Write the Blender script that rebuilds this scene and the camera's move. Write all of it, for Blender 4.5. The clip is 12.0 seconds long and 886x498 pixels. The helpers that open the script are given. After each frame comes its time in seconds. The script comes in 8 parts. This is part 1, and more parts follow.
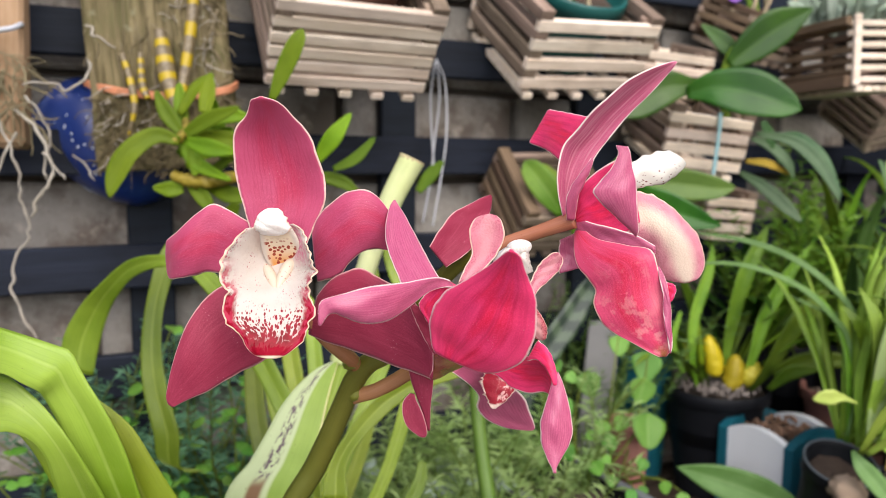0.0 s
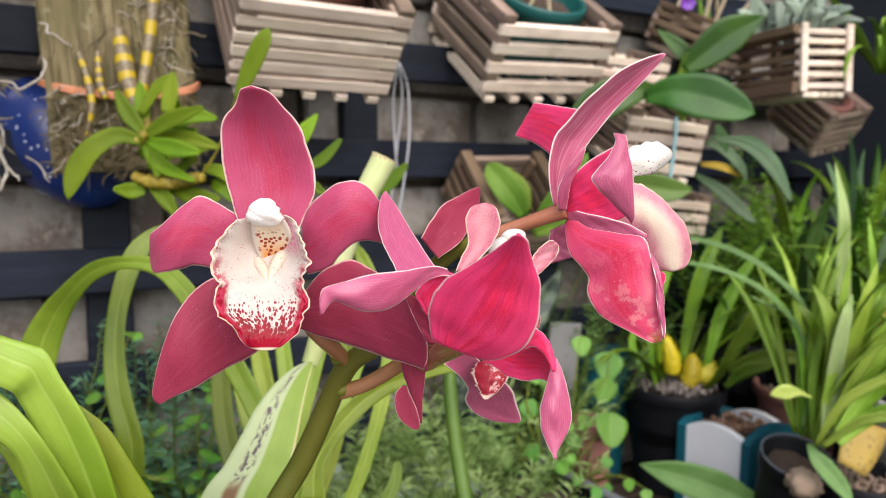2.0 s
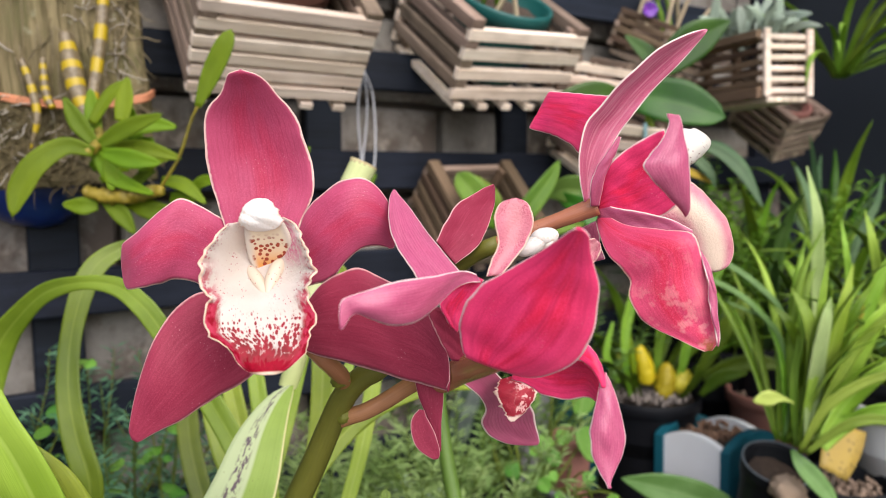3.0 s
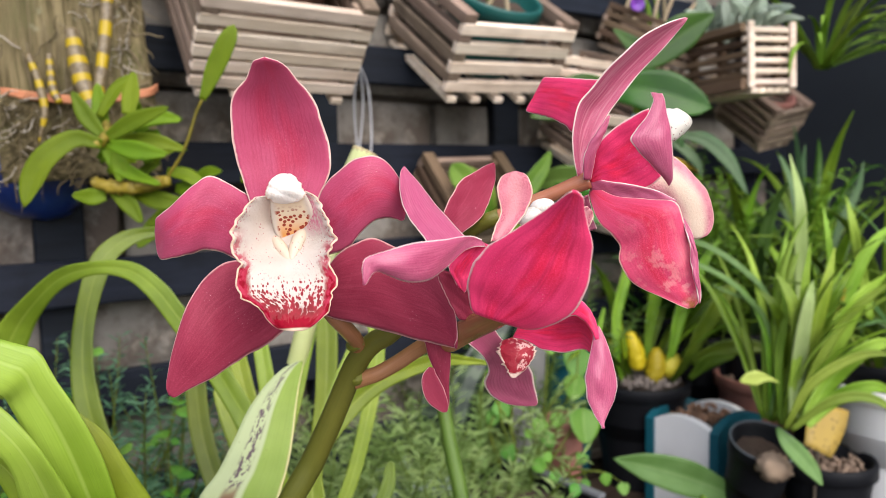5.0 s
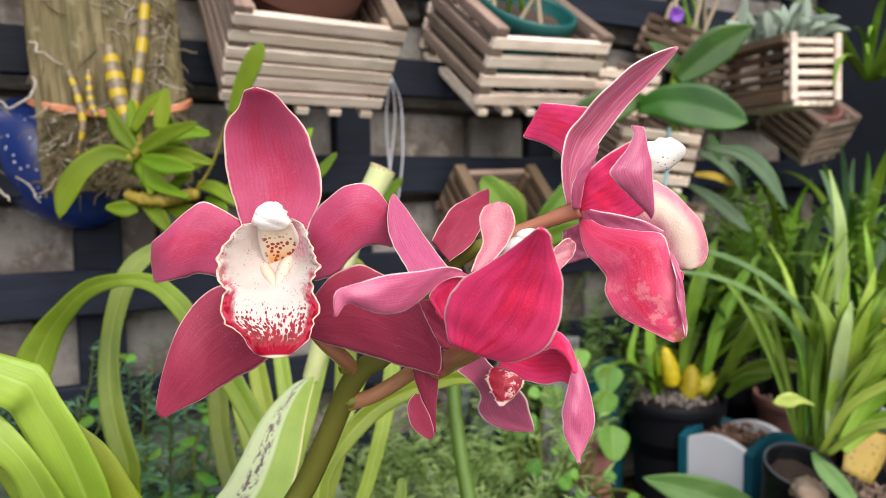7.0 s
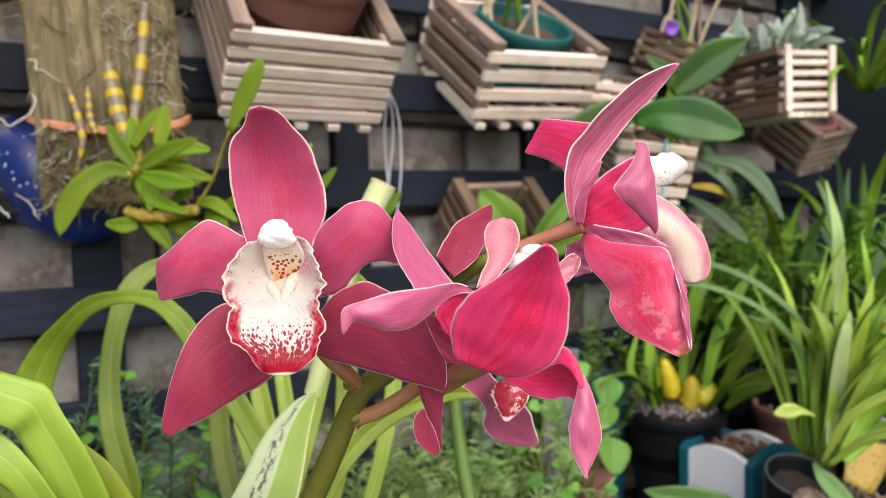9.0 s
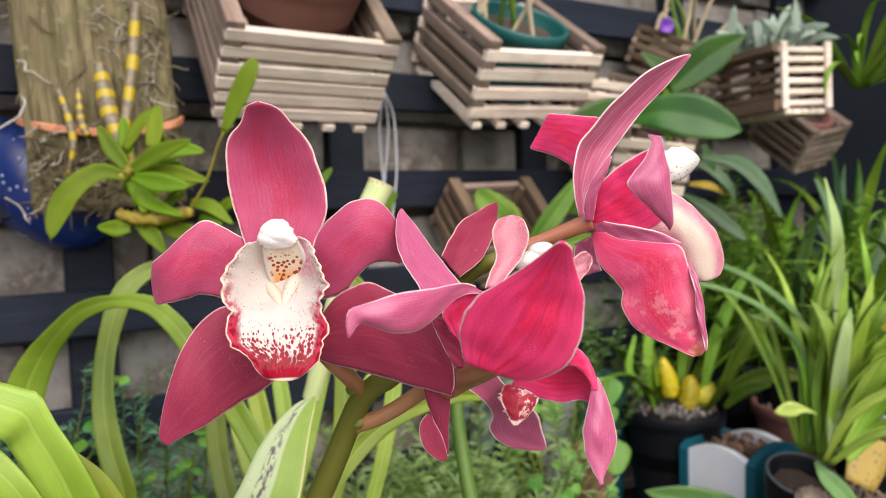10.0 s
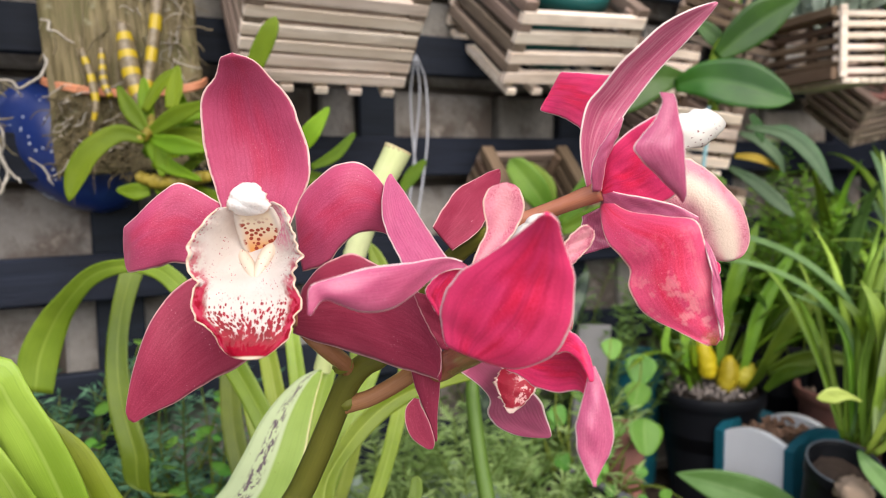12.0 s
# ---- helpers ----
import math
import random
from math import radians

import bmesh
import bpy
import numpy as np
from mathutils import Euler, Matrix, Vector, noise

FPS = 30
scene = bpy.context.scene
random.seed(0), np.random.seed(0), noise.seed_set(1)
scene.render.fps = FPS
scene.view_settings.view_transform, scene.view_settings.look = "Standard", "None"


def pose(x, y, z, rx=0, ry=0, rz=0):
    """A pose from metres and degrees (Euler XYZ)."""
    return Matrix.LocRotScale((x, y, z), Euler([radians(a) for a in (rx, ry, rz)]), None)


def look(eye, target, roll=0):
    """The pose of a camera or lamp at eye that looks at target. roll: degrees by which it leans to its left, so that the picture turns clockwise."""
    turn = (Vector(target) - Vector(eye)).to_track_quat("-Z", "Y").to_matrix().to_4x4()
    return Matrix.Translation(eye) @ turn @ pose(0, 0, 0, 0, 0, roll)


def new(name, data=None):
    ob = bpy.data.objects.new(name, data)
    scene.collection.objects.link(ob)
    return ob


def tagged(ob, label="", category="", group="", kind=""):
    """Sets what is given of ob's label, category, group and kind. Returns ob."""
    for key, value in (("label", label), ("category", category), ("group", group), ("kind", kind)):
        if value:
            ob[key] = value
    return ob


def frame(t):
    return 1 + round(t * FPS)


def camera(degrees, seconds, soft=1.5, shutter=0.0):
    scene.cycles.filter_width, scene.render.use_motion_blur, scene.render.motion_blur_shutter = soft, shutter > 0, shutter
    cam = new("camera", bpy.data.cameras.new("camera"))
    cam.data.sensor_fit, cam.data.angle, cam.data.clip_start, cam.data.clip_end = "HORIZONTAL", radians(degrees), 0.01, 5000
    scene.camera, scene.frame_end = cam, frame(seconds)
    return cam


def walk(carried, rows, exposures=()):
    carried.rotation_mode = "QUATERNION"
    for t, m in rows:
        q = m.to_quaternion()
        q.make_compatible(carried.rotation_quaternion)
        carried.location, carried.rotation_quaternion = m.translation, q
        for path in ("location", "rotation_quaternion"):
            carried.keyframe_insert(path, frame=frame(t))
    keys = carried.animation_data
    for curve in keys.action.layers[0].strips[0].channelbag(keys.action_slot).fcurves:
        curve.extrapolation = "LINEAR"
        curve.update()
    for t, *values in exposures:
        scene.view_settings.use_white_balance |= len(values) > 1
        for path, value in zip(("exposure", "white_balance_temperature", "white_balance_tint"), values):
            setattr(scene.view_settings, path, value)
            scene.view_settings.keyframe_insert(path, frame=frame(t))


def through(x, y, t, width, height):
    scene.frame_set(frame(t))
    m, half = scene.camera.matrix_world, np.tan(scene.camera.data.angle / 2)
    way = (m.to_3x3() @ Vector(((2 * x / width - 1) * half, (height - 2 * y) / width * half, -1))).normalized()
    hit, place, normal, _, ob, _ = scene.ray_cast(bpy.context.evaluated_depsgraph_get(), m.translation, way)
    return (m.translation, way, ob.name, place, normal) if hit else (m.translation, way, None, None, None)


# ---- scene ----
cam = camera(61.0, 12.0, 0.72)
cam.data.dof.use_dof = True
cam.data.dof.focus_distance = 0.285
cam.data.dof.aperture_fstop = 13.0
PATH = [
    (0, (0.0042, 0.0016, 1.2562), (0.0060, 0.9948, 1.1401), 0.38),
    (0.5, (0.0130, -0.0040, 1.2530), (0.0109, 0.9893, 1.1371), 0.30),
    (1, (0.0165, -0.0083, 1.2514), (0.0072, 0.9851, 1.1374), 0.10),
    (1.5, (0.0051, -0.0085, 1.2505), (0.0049, 0.9852, 1.1379), 0.33),
    (2, (-0.0121, 0.0015, 1.2493), (0.0546, 0.9937, 1.1442), 0.35),
    (2.5, (-0.0296, 0.0125, 1.2394), (0.0889, 1.0016, 1.1513), 0.46),
    (3, (-0.0335, 0.0377, 1.2416), (0.0979, 1.0255, 1.1577), -0.72),
    (5, (-0.0432, 0.0126, 1.2339), (0.1003, 0.9983, 1.1459), -1.26),
    (5.5, (-0.0320, 0.0019, 1.2352), (0.1202, 0.9870, 1.1542), -1.03),
    (6, (-0.0218, 0.0137, 1.2406), (0.0962, 1.0037, 1.1636), -0.98),
    (6.5, (-0.0231, 0.0117, 1.2425), (0.0634, 1.0049, 1.1648), -0.84),
    (7, (-0.0202, 0.0095, 1.2418), (0.0610, 1.0031, 1.1631), -0.73),
    (7.5, (-0.0228, 0.0063, 1.2444), (0.0584, 0.9999, 1.1659), -0.82),
    (9.5, (-0.0236, 0.0117, 1.2430), (0.0670, 1.0058, 1.1834), -1.44),
    (10, (-0.0271, 0.0181, 1.2421), (0.0680, 1.0117, 1.1812), -1.68),
    (10.5, (-0.0279, 0.0238, 1.2363), (0.0667, 1.0172, 1.1724), -1.61),
    (11, (-0.0167, 0.0221, 1.2368), (0.0739, 1.0148, 1.1565), -1.56),
    (11.5, (-0.0140, 0.0279, 1.2391), (0.0680, 1.0208, 1.1530), -1.55),
    (12, (-0.0062, 0.0420, 1.2403), (0.0282, 1.0364, 1.1406), -0.74),
]
walk(cam, [(t, look(eye, target, roll)) for t, eye, target, roll in PATH], [(0.0, 0.455), (12.0, 0.455)])

# ---- daylight: soft open sky from the front and above ----
world = bpy.data.worlds.new("sky")
scene.world = world
world.use_nodes = True
sky = world.node_tree.nodes.new("ShaderNodeTexSky")
sky.sky_type = "NISHITA"
sky.sun_disc = False
sky.sun_elevation, sky.sun_rotation = radians(48), radians(162)
sky.air_density, sky.dust_density, sky.ozone_density = 1.0, 4.0, 0.6
back = world.node_tree.nodes["Background"]
world.node_tree.links.new(sky.outputs[0], back.inputs[0])
back.inputs[1].default_value = 0.15
sun = new("sun", bpy.data.lights.new("sun", "SUN"))
sun.data.energy, sun.data.angle, sun.data.color = 2.35, radians(75), (1.0, 0.968, 0.995)
sun.matrix_world = look((0.5, -2.6, 2.2), (0, 0, 0))

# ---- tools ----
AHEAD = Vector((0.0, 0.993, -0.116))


def spline(rows, n):
    """n + 1 rows along a smooth curve through the given rows."""
    a = np.array(rows, float)
    a = np.vstack([2 * a[0] - a[1], a, 2 * a[-1] - a[-2]])
    step = np.linalg.norm(np.diff(a[1:-1, :3], axis=0), axis=1)
    at = np.r_[0, np.cumsum(step)] / step.sum()
    out = []
    for u in np.linspace(0, 1, n + 1):
        i = min(int(np.searchsorted(at, u, "right")) - 1, len(step) - 1)
        t = (u - at[i]) / (at[i + 1] - at[i])
        p0, p1, p2, p3 = a[i:i + 4]
        out.append(0.5 * (2 * p1 + (p2 - p0) * t + (2 * p0 - 5 * p1 + 4 * p2 - p3) * t**2 + (3 * p1 - p0 - 3 * p2 + p3) * t**3))
    return np.array(out)


class Geo:
    """Vertices, faces and a UV for each vertex, gathered into one mesh."""

    def __init__(self):
        self.v, self.f, self.uv = [], [], []

    def add(self, v, f, uv=None):
        k = len(self.v)
        self.v += [tuple(p) for p in v]
        self.f += [tuple(i + k for i in q) for q in f]
        self.uv += list(uv) if uv is not None else [(0.5, 0.5)] * len(v)
        return self

    def mesh(self, name, smooth=True):
        me = bpy.data.meshes.new(name)
        me.from_pydata(self.v, [], self.f)
        layer = me.uv_layers.new(name="UVMap")
        idx = np.zeros(len(me.loops), dtype=np.int32)
        me.loops.foreach_get("vertex_index", idx)
        layer.data.foreach_set("uv", np.array(self.uv, dtype=np.float32)[idx].ravel())
        me.polygons.foreach_set("use_smooth", [smooth] * len(me.polygons))
        me.update()
        return me


def part(name, geo, material, parent=None, label="", smooth=True):
    """One mesh object, under a thing or a part where one is given."""
    me = geo.mesh(name, smooth) if isinstance(geo, Geo) else geo
    ob = new(name, me)
    if material and not me.materials:
        me.materials.append(material)
    if parent:
        ob.parent = parent
    if label:
        ob["label"] = label
    return ob


def thing(name, label, category, group="", kind="", at=(0, 0, 0)):
    ob = new(name)
    ob.empty_display_size = 0.02
    ob.location = at
    return tagged(ob, label, category, group, kind)


def sheet(geo, grid, uvs, thick):
    """A closed thin shell from a grid of points, (nu + 1) x (nv + 1)."""
    nu, nv = grid.shape[0] - 1, grid.shape[1] - 1
    du = np.gradient(grid, axis=0)
    dv = np.gradient(grid, axis=1)
    nrm = np.cross(du, dv)
    nrm /= np.linalg.norm(nrm, axis=2, keepdims=True) + 1e-12
    s = np.abs(np.linspace(-1, 1, nv + 1))
    th = thick * (1 - 0.6 * s**4)[None, :, None] * 0.5
    up, lo = (grid + nrm * th).reshape(-1, 3), (grid - nrm * th).reshape(-1, 3)
    m = (nu + 1) * (nv + 1)
    ix = lambda i, j: i * (nv + 1) + j
    f = []
    for i in range(nu):
        for j in range(nv):
            a, b, c, d = ix(i, j), ix(i + 1, j), ix(i + 1, j + 1), ix(i, j + 1)
            f += [(a, b, c, d), (m + a, m + d, m + c, m + b)]
        f += [(ix(i, 0), m + ix(i, 0), m + ix(i + 1, 0), ix(i + 1, 0)), (ix(i, nv), ix(i + 1, nv), m + ix(i + 1, nv), m + ix(i, nv))]
    for j in range(nv):
        f += [(ix(0, j), ix(0, j + 1), m + ix(0, j + 1), m + ix(0, j)), (ix(nu, j), m + ix(nu, j), m + ix(nu, j + 1), ix(nu, j + 1))]
    return geo.add(np.vstack([up, lo]), f, np.vstack([uvs, uvs]))


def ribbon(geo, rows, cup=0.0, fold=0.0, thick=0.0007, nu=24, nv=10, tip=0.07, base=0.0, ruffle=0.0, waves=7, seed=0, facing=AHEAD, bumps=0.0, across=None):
    """A strap leaf. Rows along its spine: x, y, z, the half widths on both sides, the roll in degrees and, where it changes, the cup.
    cup: how far the edges stand forward, in half widths; fold: a keel along the spine; ruffle: waves of the margin."""
    c = spline(rows, nu)
    rnd = random.Random(seed)
    ph = [rnd.uniform(0, 6.28) for _ in range(4)]
    pos = c[:, :3]
    tan = np.gradient(pos, axis=0)
    tan /= np.linalg.norm(tan, axis=1, keepdims=True) + 1e-12
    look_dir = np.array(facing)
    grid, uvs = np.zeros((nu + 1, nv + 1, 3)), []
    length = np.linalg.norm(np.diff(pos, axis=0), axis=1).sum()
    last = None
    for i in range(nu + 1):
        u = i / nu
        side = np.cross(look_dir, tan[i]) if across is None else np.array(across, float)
        if np.linalg.norm(side) < 0.05 and last is not None:
            side = last
        side /= np.linalg.norm(side) + 1e-12
        last = side
        front = np.cross(tan[i], side)
        a = math.radians(c[i, 5])
        side, front = side * math.cos(a) + front * math.sin(a), front * math.cos(a) - side * math.sin(a)
        k = 1.0
        if tip and u > 1 - tip:
            k = math.sqrt(max(0.0, 1 - ((u - 1 + tip) / tip) ** 2))
        if base and u < base:
            k *= math.sqrt(max(0.0, 1 - ((base - u) / base) ** 2))
        k = max(k, 0.02)
        cu = c[i, 6] if c.shape[1] > 6 else cup
        for j in range(nv + 1):
            s = 2 * j / nv - 1
            w = (c[i, 4] if s > 0 else c[i, 3]) * k
            wave = ruffle * (0.15 + 0.85 * u * u) * abs(s) ** 3 * (math.sin(u * waves * 6.28 + ph[0] + (0 if s > 0 else ph[1])) + 0.6 * math.sin(u * waves * 11.7 + ph[2] + s * 2))
            off = wave - cu * w * s * s - fold * w * (abs(s) - 0.5) + bumps * (math.sin(u * 9 + s * 4 + ph[3]) + 0.5 * math.sin(u * 17 - s * 7 + ph[1])) * (1 - 0.6 * s * s)
            grid[i, j] = pos[i] + side * (s * w + 0.5 * wave * (1 if s > 0 else -1)) + front * off
            uvs.append((u, (s + 1) / 2))
    return sheet(geo, grid, uvs, thick)


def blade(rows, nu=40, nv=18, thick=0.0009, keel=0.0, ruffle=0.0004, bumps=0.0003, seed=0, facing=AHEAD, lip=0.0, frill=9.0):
    """A petal or leaf lofted between its two margins. Rows along it: the middle, the half way across as a vector, and how far the middle lies back.
    keel: a sharp crease along the middle; lip: how far the very margin rolls back."""
    c = spline(rows, nu)
    rnd = random.Random(seed)
    ph = [rnd.uniform(0, 6.28) for _ in range(6)]
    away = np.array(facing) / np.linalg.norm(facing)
    size = np.linalg.norm(c[:, 3:6], axis=1)
    broad = size / max(size.max(), 1e-6)
    grid, uvs = np.zeros((nu + 1, nv + 1, 3)), []
    for i in range(nu + 1):
        u = i / nu
        for j in range(nv + 1):
            s = 2 * j / nv - 1
            flare = ruffle * broad[i] * abs(s) ** (4 if frill < 10 else 14) * 1.6 * noise.noise((u * frill + ph[0], (2 if s > 0 else 7) + ph[1], seed))
            off = c[i, 6] * (1 - s * s) + keel * (1 - abs(s)) * broad[i] + lip * broad[i] * abs(s) ** 6
            off += bumps * broad[i] * (math.sin(u * 8 + s * 3 + ph[4]) + 0.6 * math.sin(u * 19 - s * 5 + ph[5])) + 1.2 * flare
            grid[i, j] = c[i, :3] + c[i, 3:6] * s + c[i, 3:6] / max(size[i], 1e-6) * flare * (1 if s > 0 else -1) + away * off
            uvs.append((u, (s + 1) / 2))
    return sheet(Geo(), grid, uvs, thick)


def tube(geo, points, radii, sides=12, n=24, caps=True, wobble=0.0, seed=0):
    rows = [(*p, r) for p, r in zip(points, radii)]
    c = spline(rows, n) if len(rows) > 2 or n > 1 else np.array(rows)
    pos = c[:, :3]
    tan = np.gradient(pos, axis=0)
    ref = np.array((0.31, 0.52, 0.79))
    v, uv, f = [], [], []
    rnd = random.Random(seed)
    prev = None
    for i in range(len(pos)):
        t = tan[i] / (np.linalg.norm(tan[i]) + 1e-12)
        a = np.cross(t, ref) if prev is None else prev - t * (prev @ t)
        a /= np.linalg.norm(a) + 1e-12
        prev = a
        b = np.cross(t, a)
        for j in range(sides):
            g = 2 * math.pi * j / sides
            r = max(c[i, 3], 1e-5) * (1 + wobble * rnd.uniform(-1, 1))
            v.append(pos[i] + (a * math.cos(g) + b * math.sin(g)) * r)
            uv.append((i / (len(pos) - 1), j / sides))
    for i in range(len(pos) - 1):
        for j in range(sides):
            k = (j + 1) % sides
            f.append((i * sides + j, i * sides + k, (i + 1) * sides + k, (i + 1) * sides + j))
    if caps:
        f += [tuple(range(sides))[::-1], tuple((len(pos) - 1) * sides + j for j in range(sides))]
    return geo.add(v, f, uv)


def blob(geo, centre, axes, seed=0, rough=0.0, nu=10, nv=14):
    """An uneven ellipsoid on three axis vectors."""
    rnd = random.Random(seed)
    ax = [Vector(a) for a in axes]
    v, uv, f = [], [], []
    for i in range(nu + 1):
        th = math.pi * i / nu
        for j in range(nv):
            g = 2 * math.pi * j / nv
            k = 1 + rough * rnd.uniform(-1, 1) * (0 < i < nu)
            p = Vector(centre) + (ax[0] * math.sin(th) * math.cos(g) + ax[1] * math.sin(th) * math.sin(g) + ax[2] * math.cos(th)) * k
            v.append(p)
            uv.append((i / nu, j / nv))
    for i in range(nu):
        for j in range(nv):
            k = (j + 1) % nv
            f.append((i * nv + j, (i + 1) * nv + j, (i + 1) * nv + k, i * nv + k))
    return geo.add(v, f, uv)


def lathe(geo, profile, at=(0, 0, 0), sides=40):
    v, uv, f = [], [], []
    for i, (r, z) in enumerate(profile):
        for j in range(sides):
            g = 2 * math.pi * j / sides
            v.append((at[0] + r * math.cos(g), at[1] + r * math.sin(g), at[2] + z))
            uv.append((i / (len(profile) - 1), j / sides))
    for i in range(len(profile) - 1):
        for j in range(sides):
            k = (j + 1) % sides
            f.append((i * sides + j, i * sides + k, (i + 1) * sides + k, (i + 1) * sides + j))
    return geo.add(v, f, uv)


def plank_mesh(name, size, material, bevel=0.0008, seed=0, bow=0.0):
    """A board with eased, slightly uneven edges, centred on its own origin."""
    rnd = random.Random(seed)
    bm = bmesh.new()
    bmesh.ops.create_cube(bm, size=1.0)
    bmesh.ops.scale(bm, vec=size, verts=bm.verts)
    if bow:
        for v in bm.verts:
            v.co += Vector([rnd.uniform(-bow, bow) for _ in range(3)])
    bmesh.ops.bevel(bm, geom=list(bm.edges), offset=bevel, segments=1, affect="EDGES")
    me = bpy.data.meshes.new(name)
    bm.to_mesh(me)
    bm.free()
    me.materials.append(material)
    return me


def piece(name, me, parent, m, label=""):
    ob = new(name, me)
    ob.parent = parent
    ob.matrix_basis = m
    if label:
        ob["label"] = label
    return ob

# ---- materials ----
class Mat:
    """A node material with short ways to wire it."""

    def __init__(self, name, rough=0.5, metal=0.0, spec=0.5):
        self.m = bpy.data.materials.new(name)
        self.m.use_nodes = True
        self.t = self.m.node_tree
        self.b = self.t.nodes["Principled BSDF"]
        self.b.inputs["Roughness"].default_value = rough
        self.b.inputs["Metallic"].default_value = metal
        self.b.inputs["Specular IOR Level"].default_value = spec
        self.co = self.node("ShaderNodeTexCoord")

    def node(self, kind, **values):
        n = self.t.nodes.new(kind)
        for key, value in values.items():
            n.inputs[key].default_value = value
        return n

    def link(self, a, b):
        self.t.links.new(a, b)

    def put(self, value, socket):
        if isinstance(value, (int, float)):
            socket.default_value = value
        elif isinstance(value, tuple):
            socket.default_value = (*value, 1.0) if len(value) == 3 and len(socket.default_value) == 4 else value
        else:
            self.link(value, socket)

    def noise(self, scale, detail=4.0, stretch=None, space="Object", rough=0.55, distort=0.0):
        n = self.node("ShaderNodeTexNoise", Scale=scale, Detail=detail, Roughness=rough, Distortion=distort)
        src = self.co.outputs[space]
        if stretch:
            mp = self.node("ShaderNodeMapping", Scale=stretch)
            self.link(src, mp.inputs[0])
            src = mp.outputs[0]
        self.link(src, n.inputs["Vector"])
        return n.outputs["Fac"]

    def cells(self, scale, stretch=None, space="UV", out="Distance", random_=1.0):
        n = self.node("ShaderNodeTexVoronoi", Scale=scale, Randomness=random_)
        src = self.co.outputs[space]
        if stretch:
            mp = self.node("ShaderNodeMapping", Scale=stretch)
            self.link(src, mp.inputs[0])
            src = mp.outputs[0]
        self.link(src, n.inputs["Vector"])
        return n.outputs[out]

    def math(self, op, a, b=0.0, clamp=False):
        n = self.node("ShaderNodeMath")
        n.operation, n.use_clamp = op, clamp
        self.put(a, n.inputs[0])
        self.put(b, n.inputs[1])
        return n.outputs[0]

    def ramp(self, fac, lo, hi, smooth=True):
        n = self.node("ShaderNodeMapRange")
        n.interpolation_type = "SMOOTHSTEP" if smooth else "LINEAR"
        self.put(fac, n.inputs["Value"])
        n.inputs["From Min"].default_value, n.inputs["From Max"].default_value = lo, hi
        return n.outputs["Result"]

    def mix(self, fac, a, b, mode="MIX"):
        n = self.node("ShaderNodeMix")
        n.data_type, n.blend_type = "RGBA", mode
        self.put(fac, n.inputs["Factor"])
        self.put(a, n.inputs["A"] if False else n.inputs[6])
        self.put(b, n.inputs[7])
        return n.outputs[2]

    def uv(self):
        n = self.node("ShaderNodeSeparateXYZ")
        self.link(self.co.outputs["UV"], n.inputs[0])
        return n.outputs[0], n.outputs[1]

    def vary(self, colour, amount=0.25, hue=0.02):
        """The colour, a little different on each object."""
        info = self.node("ShaderNodeObjectInfo")
        n = self.node("ShaderNodeHueSaturation")
        self.put(colour, n.inputs["Color"])
        self.link(self.math("MULTIPLY_ADD", info.outputs["Random"], 2 * hue), n.inputs["Hue"])
        add = n.inputs["Hue"].links[0].from_node
        add.inputs[2].default_value = 0.5 - hue
        v = self.node("ShaderNodeMath")
        v.operation = "MULTIPLY_ADD"
        w = self.node("ShaderNodeMath")
        w.operation = "FRACT"
        self.link(self.math("MULTIPLY", info.outputs["Random"], 7.31), w.inputs[0])
        self.link(w.outputs[0], v.inputs[0])
        v.inputs[1].default_value, v.inputs[2].default_value = 2 * amount, 1 - amount
        self.link(v.outputs[0], n.inputs["Value"])
        return n.outputs["Color"]

    def bump(self, height, strength=0.3, distance=0.001):
        n = self.node("ShaderNodeBump", Strength=strength, Distance=distance)
        self.link(height, n.inputs["Height"])
        self.link(n.outputs[0], self.b.inputs["Normal"])
        return n

    def done(self, colour, translucent=0.0, through=None):
        self.put(colour, self.b.inputs["Base Color"])
        if translucent:
            tr = self.node("ShaderNodeBsdfTranslucent")
            self.put(through if through is not None else colour, tr.inputs[0])
            mx = self.node("ShaderNodeMixShader")
            mx.inputs[0].default_value = translucent
            self.link(self.b.outputs[0], mx.inputs[1])
            self.link(tr.outputs[0], mx.inputs[2])
            out = self.t.nodes["Material Output"]
            self.link(mx.outputs[0], out.inputs["Surface"])
        return self.m


def edge_distance(m):
    """0 on the spine, 1 on the margin."""
    u, v = m.uv()
    return u, v, m.math("MULTIPLY", m.math("ABSOLUTE", m.math("SUBTRACT", v, 0.5)), 2.0)


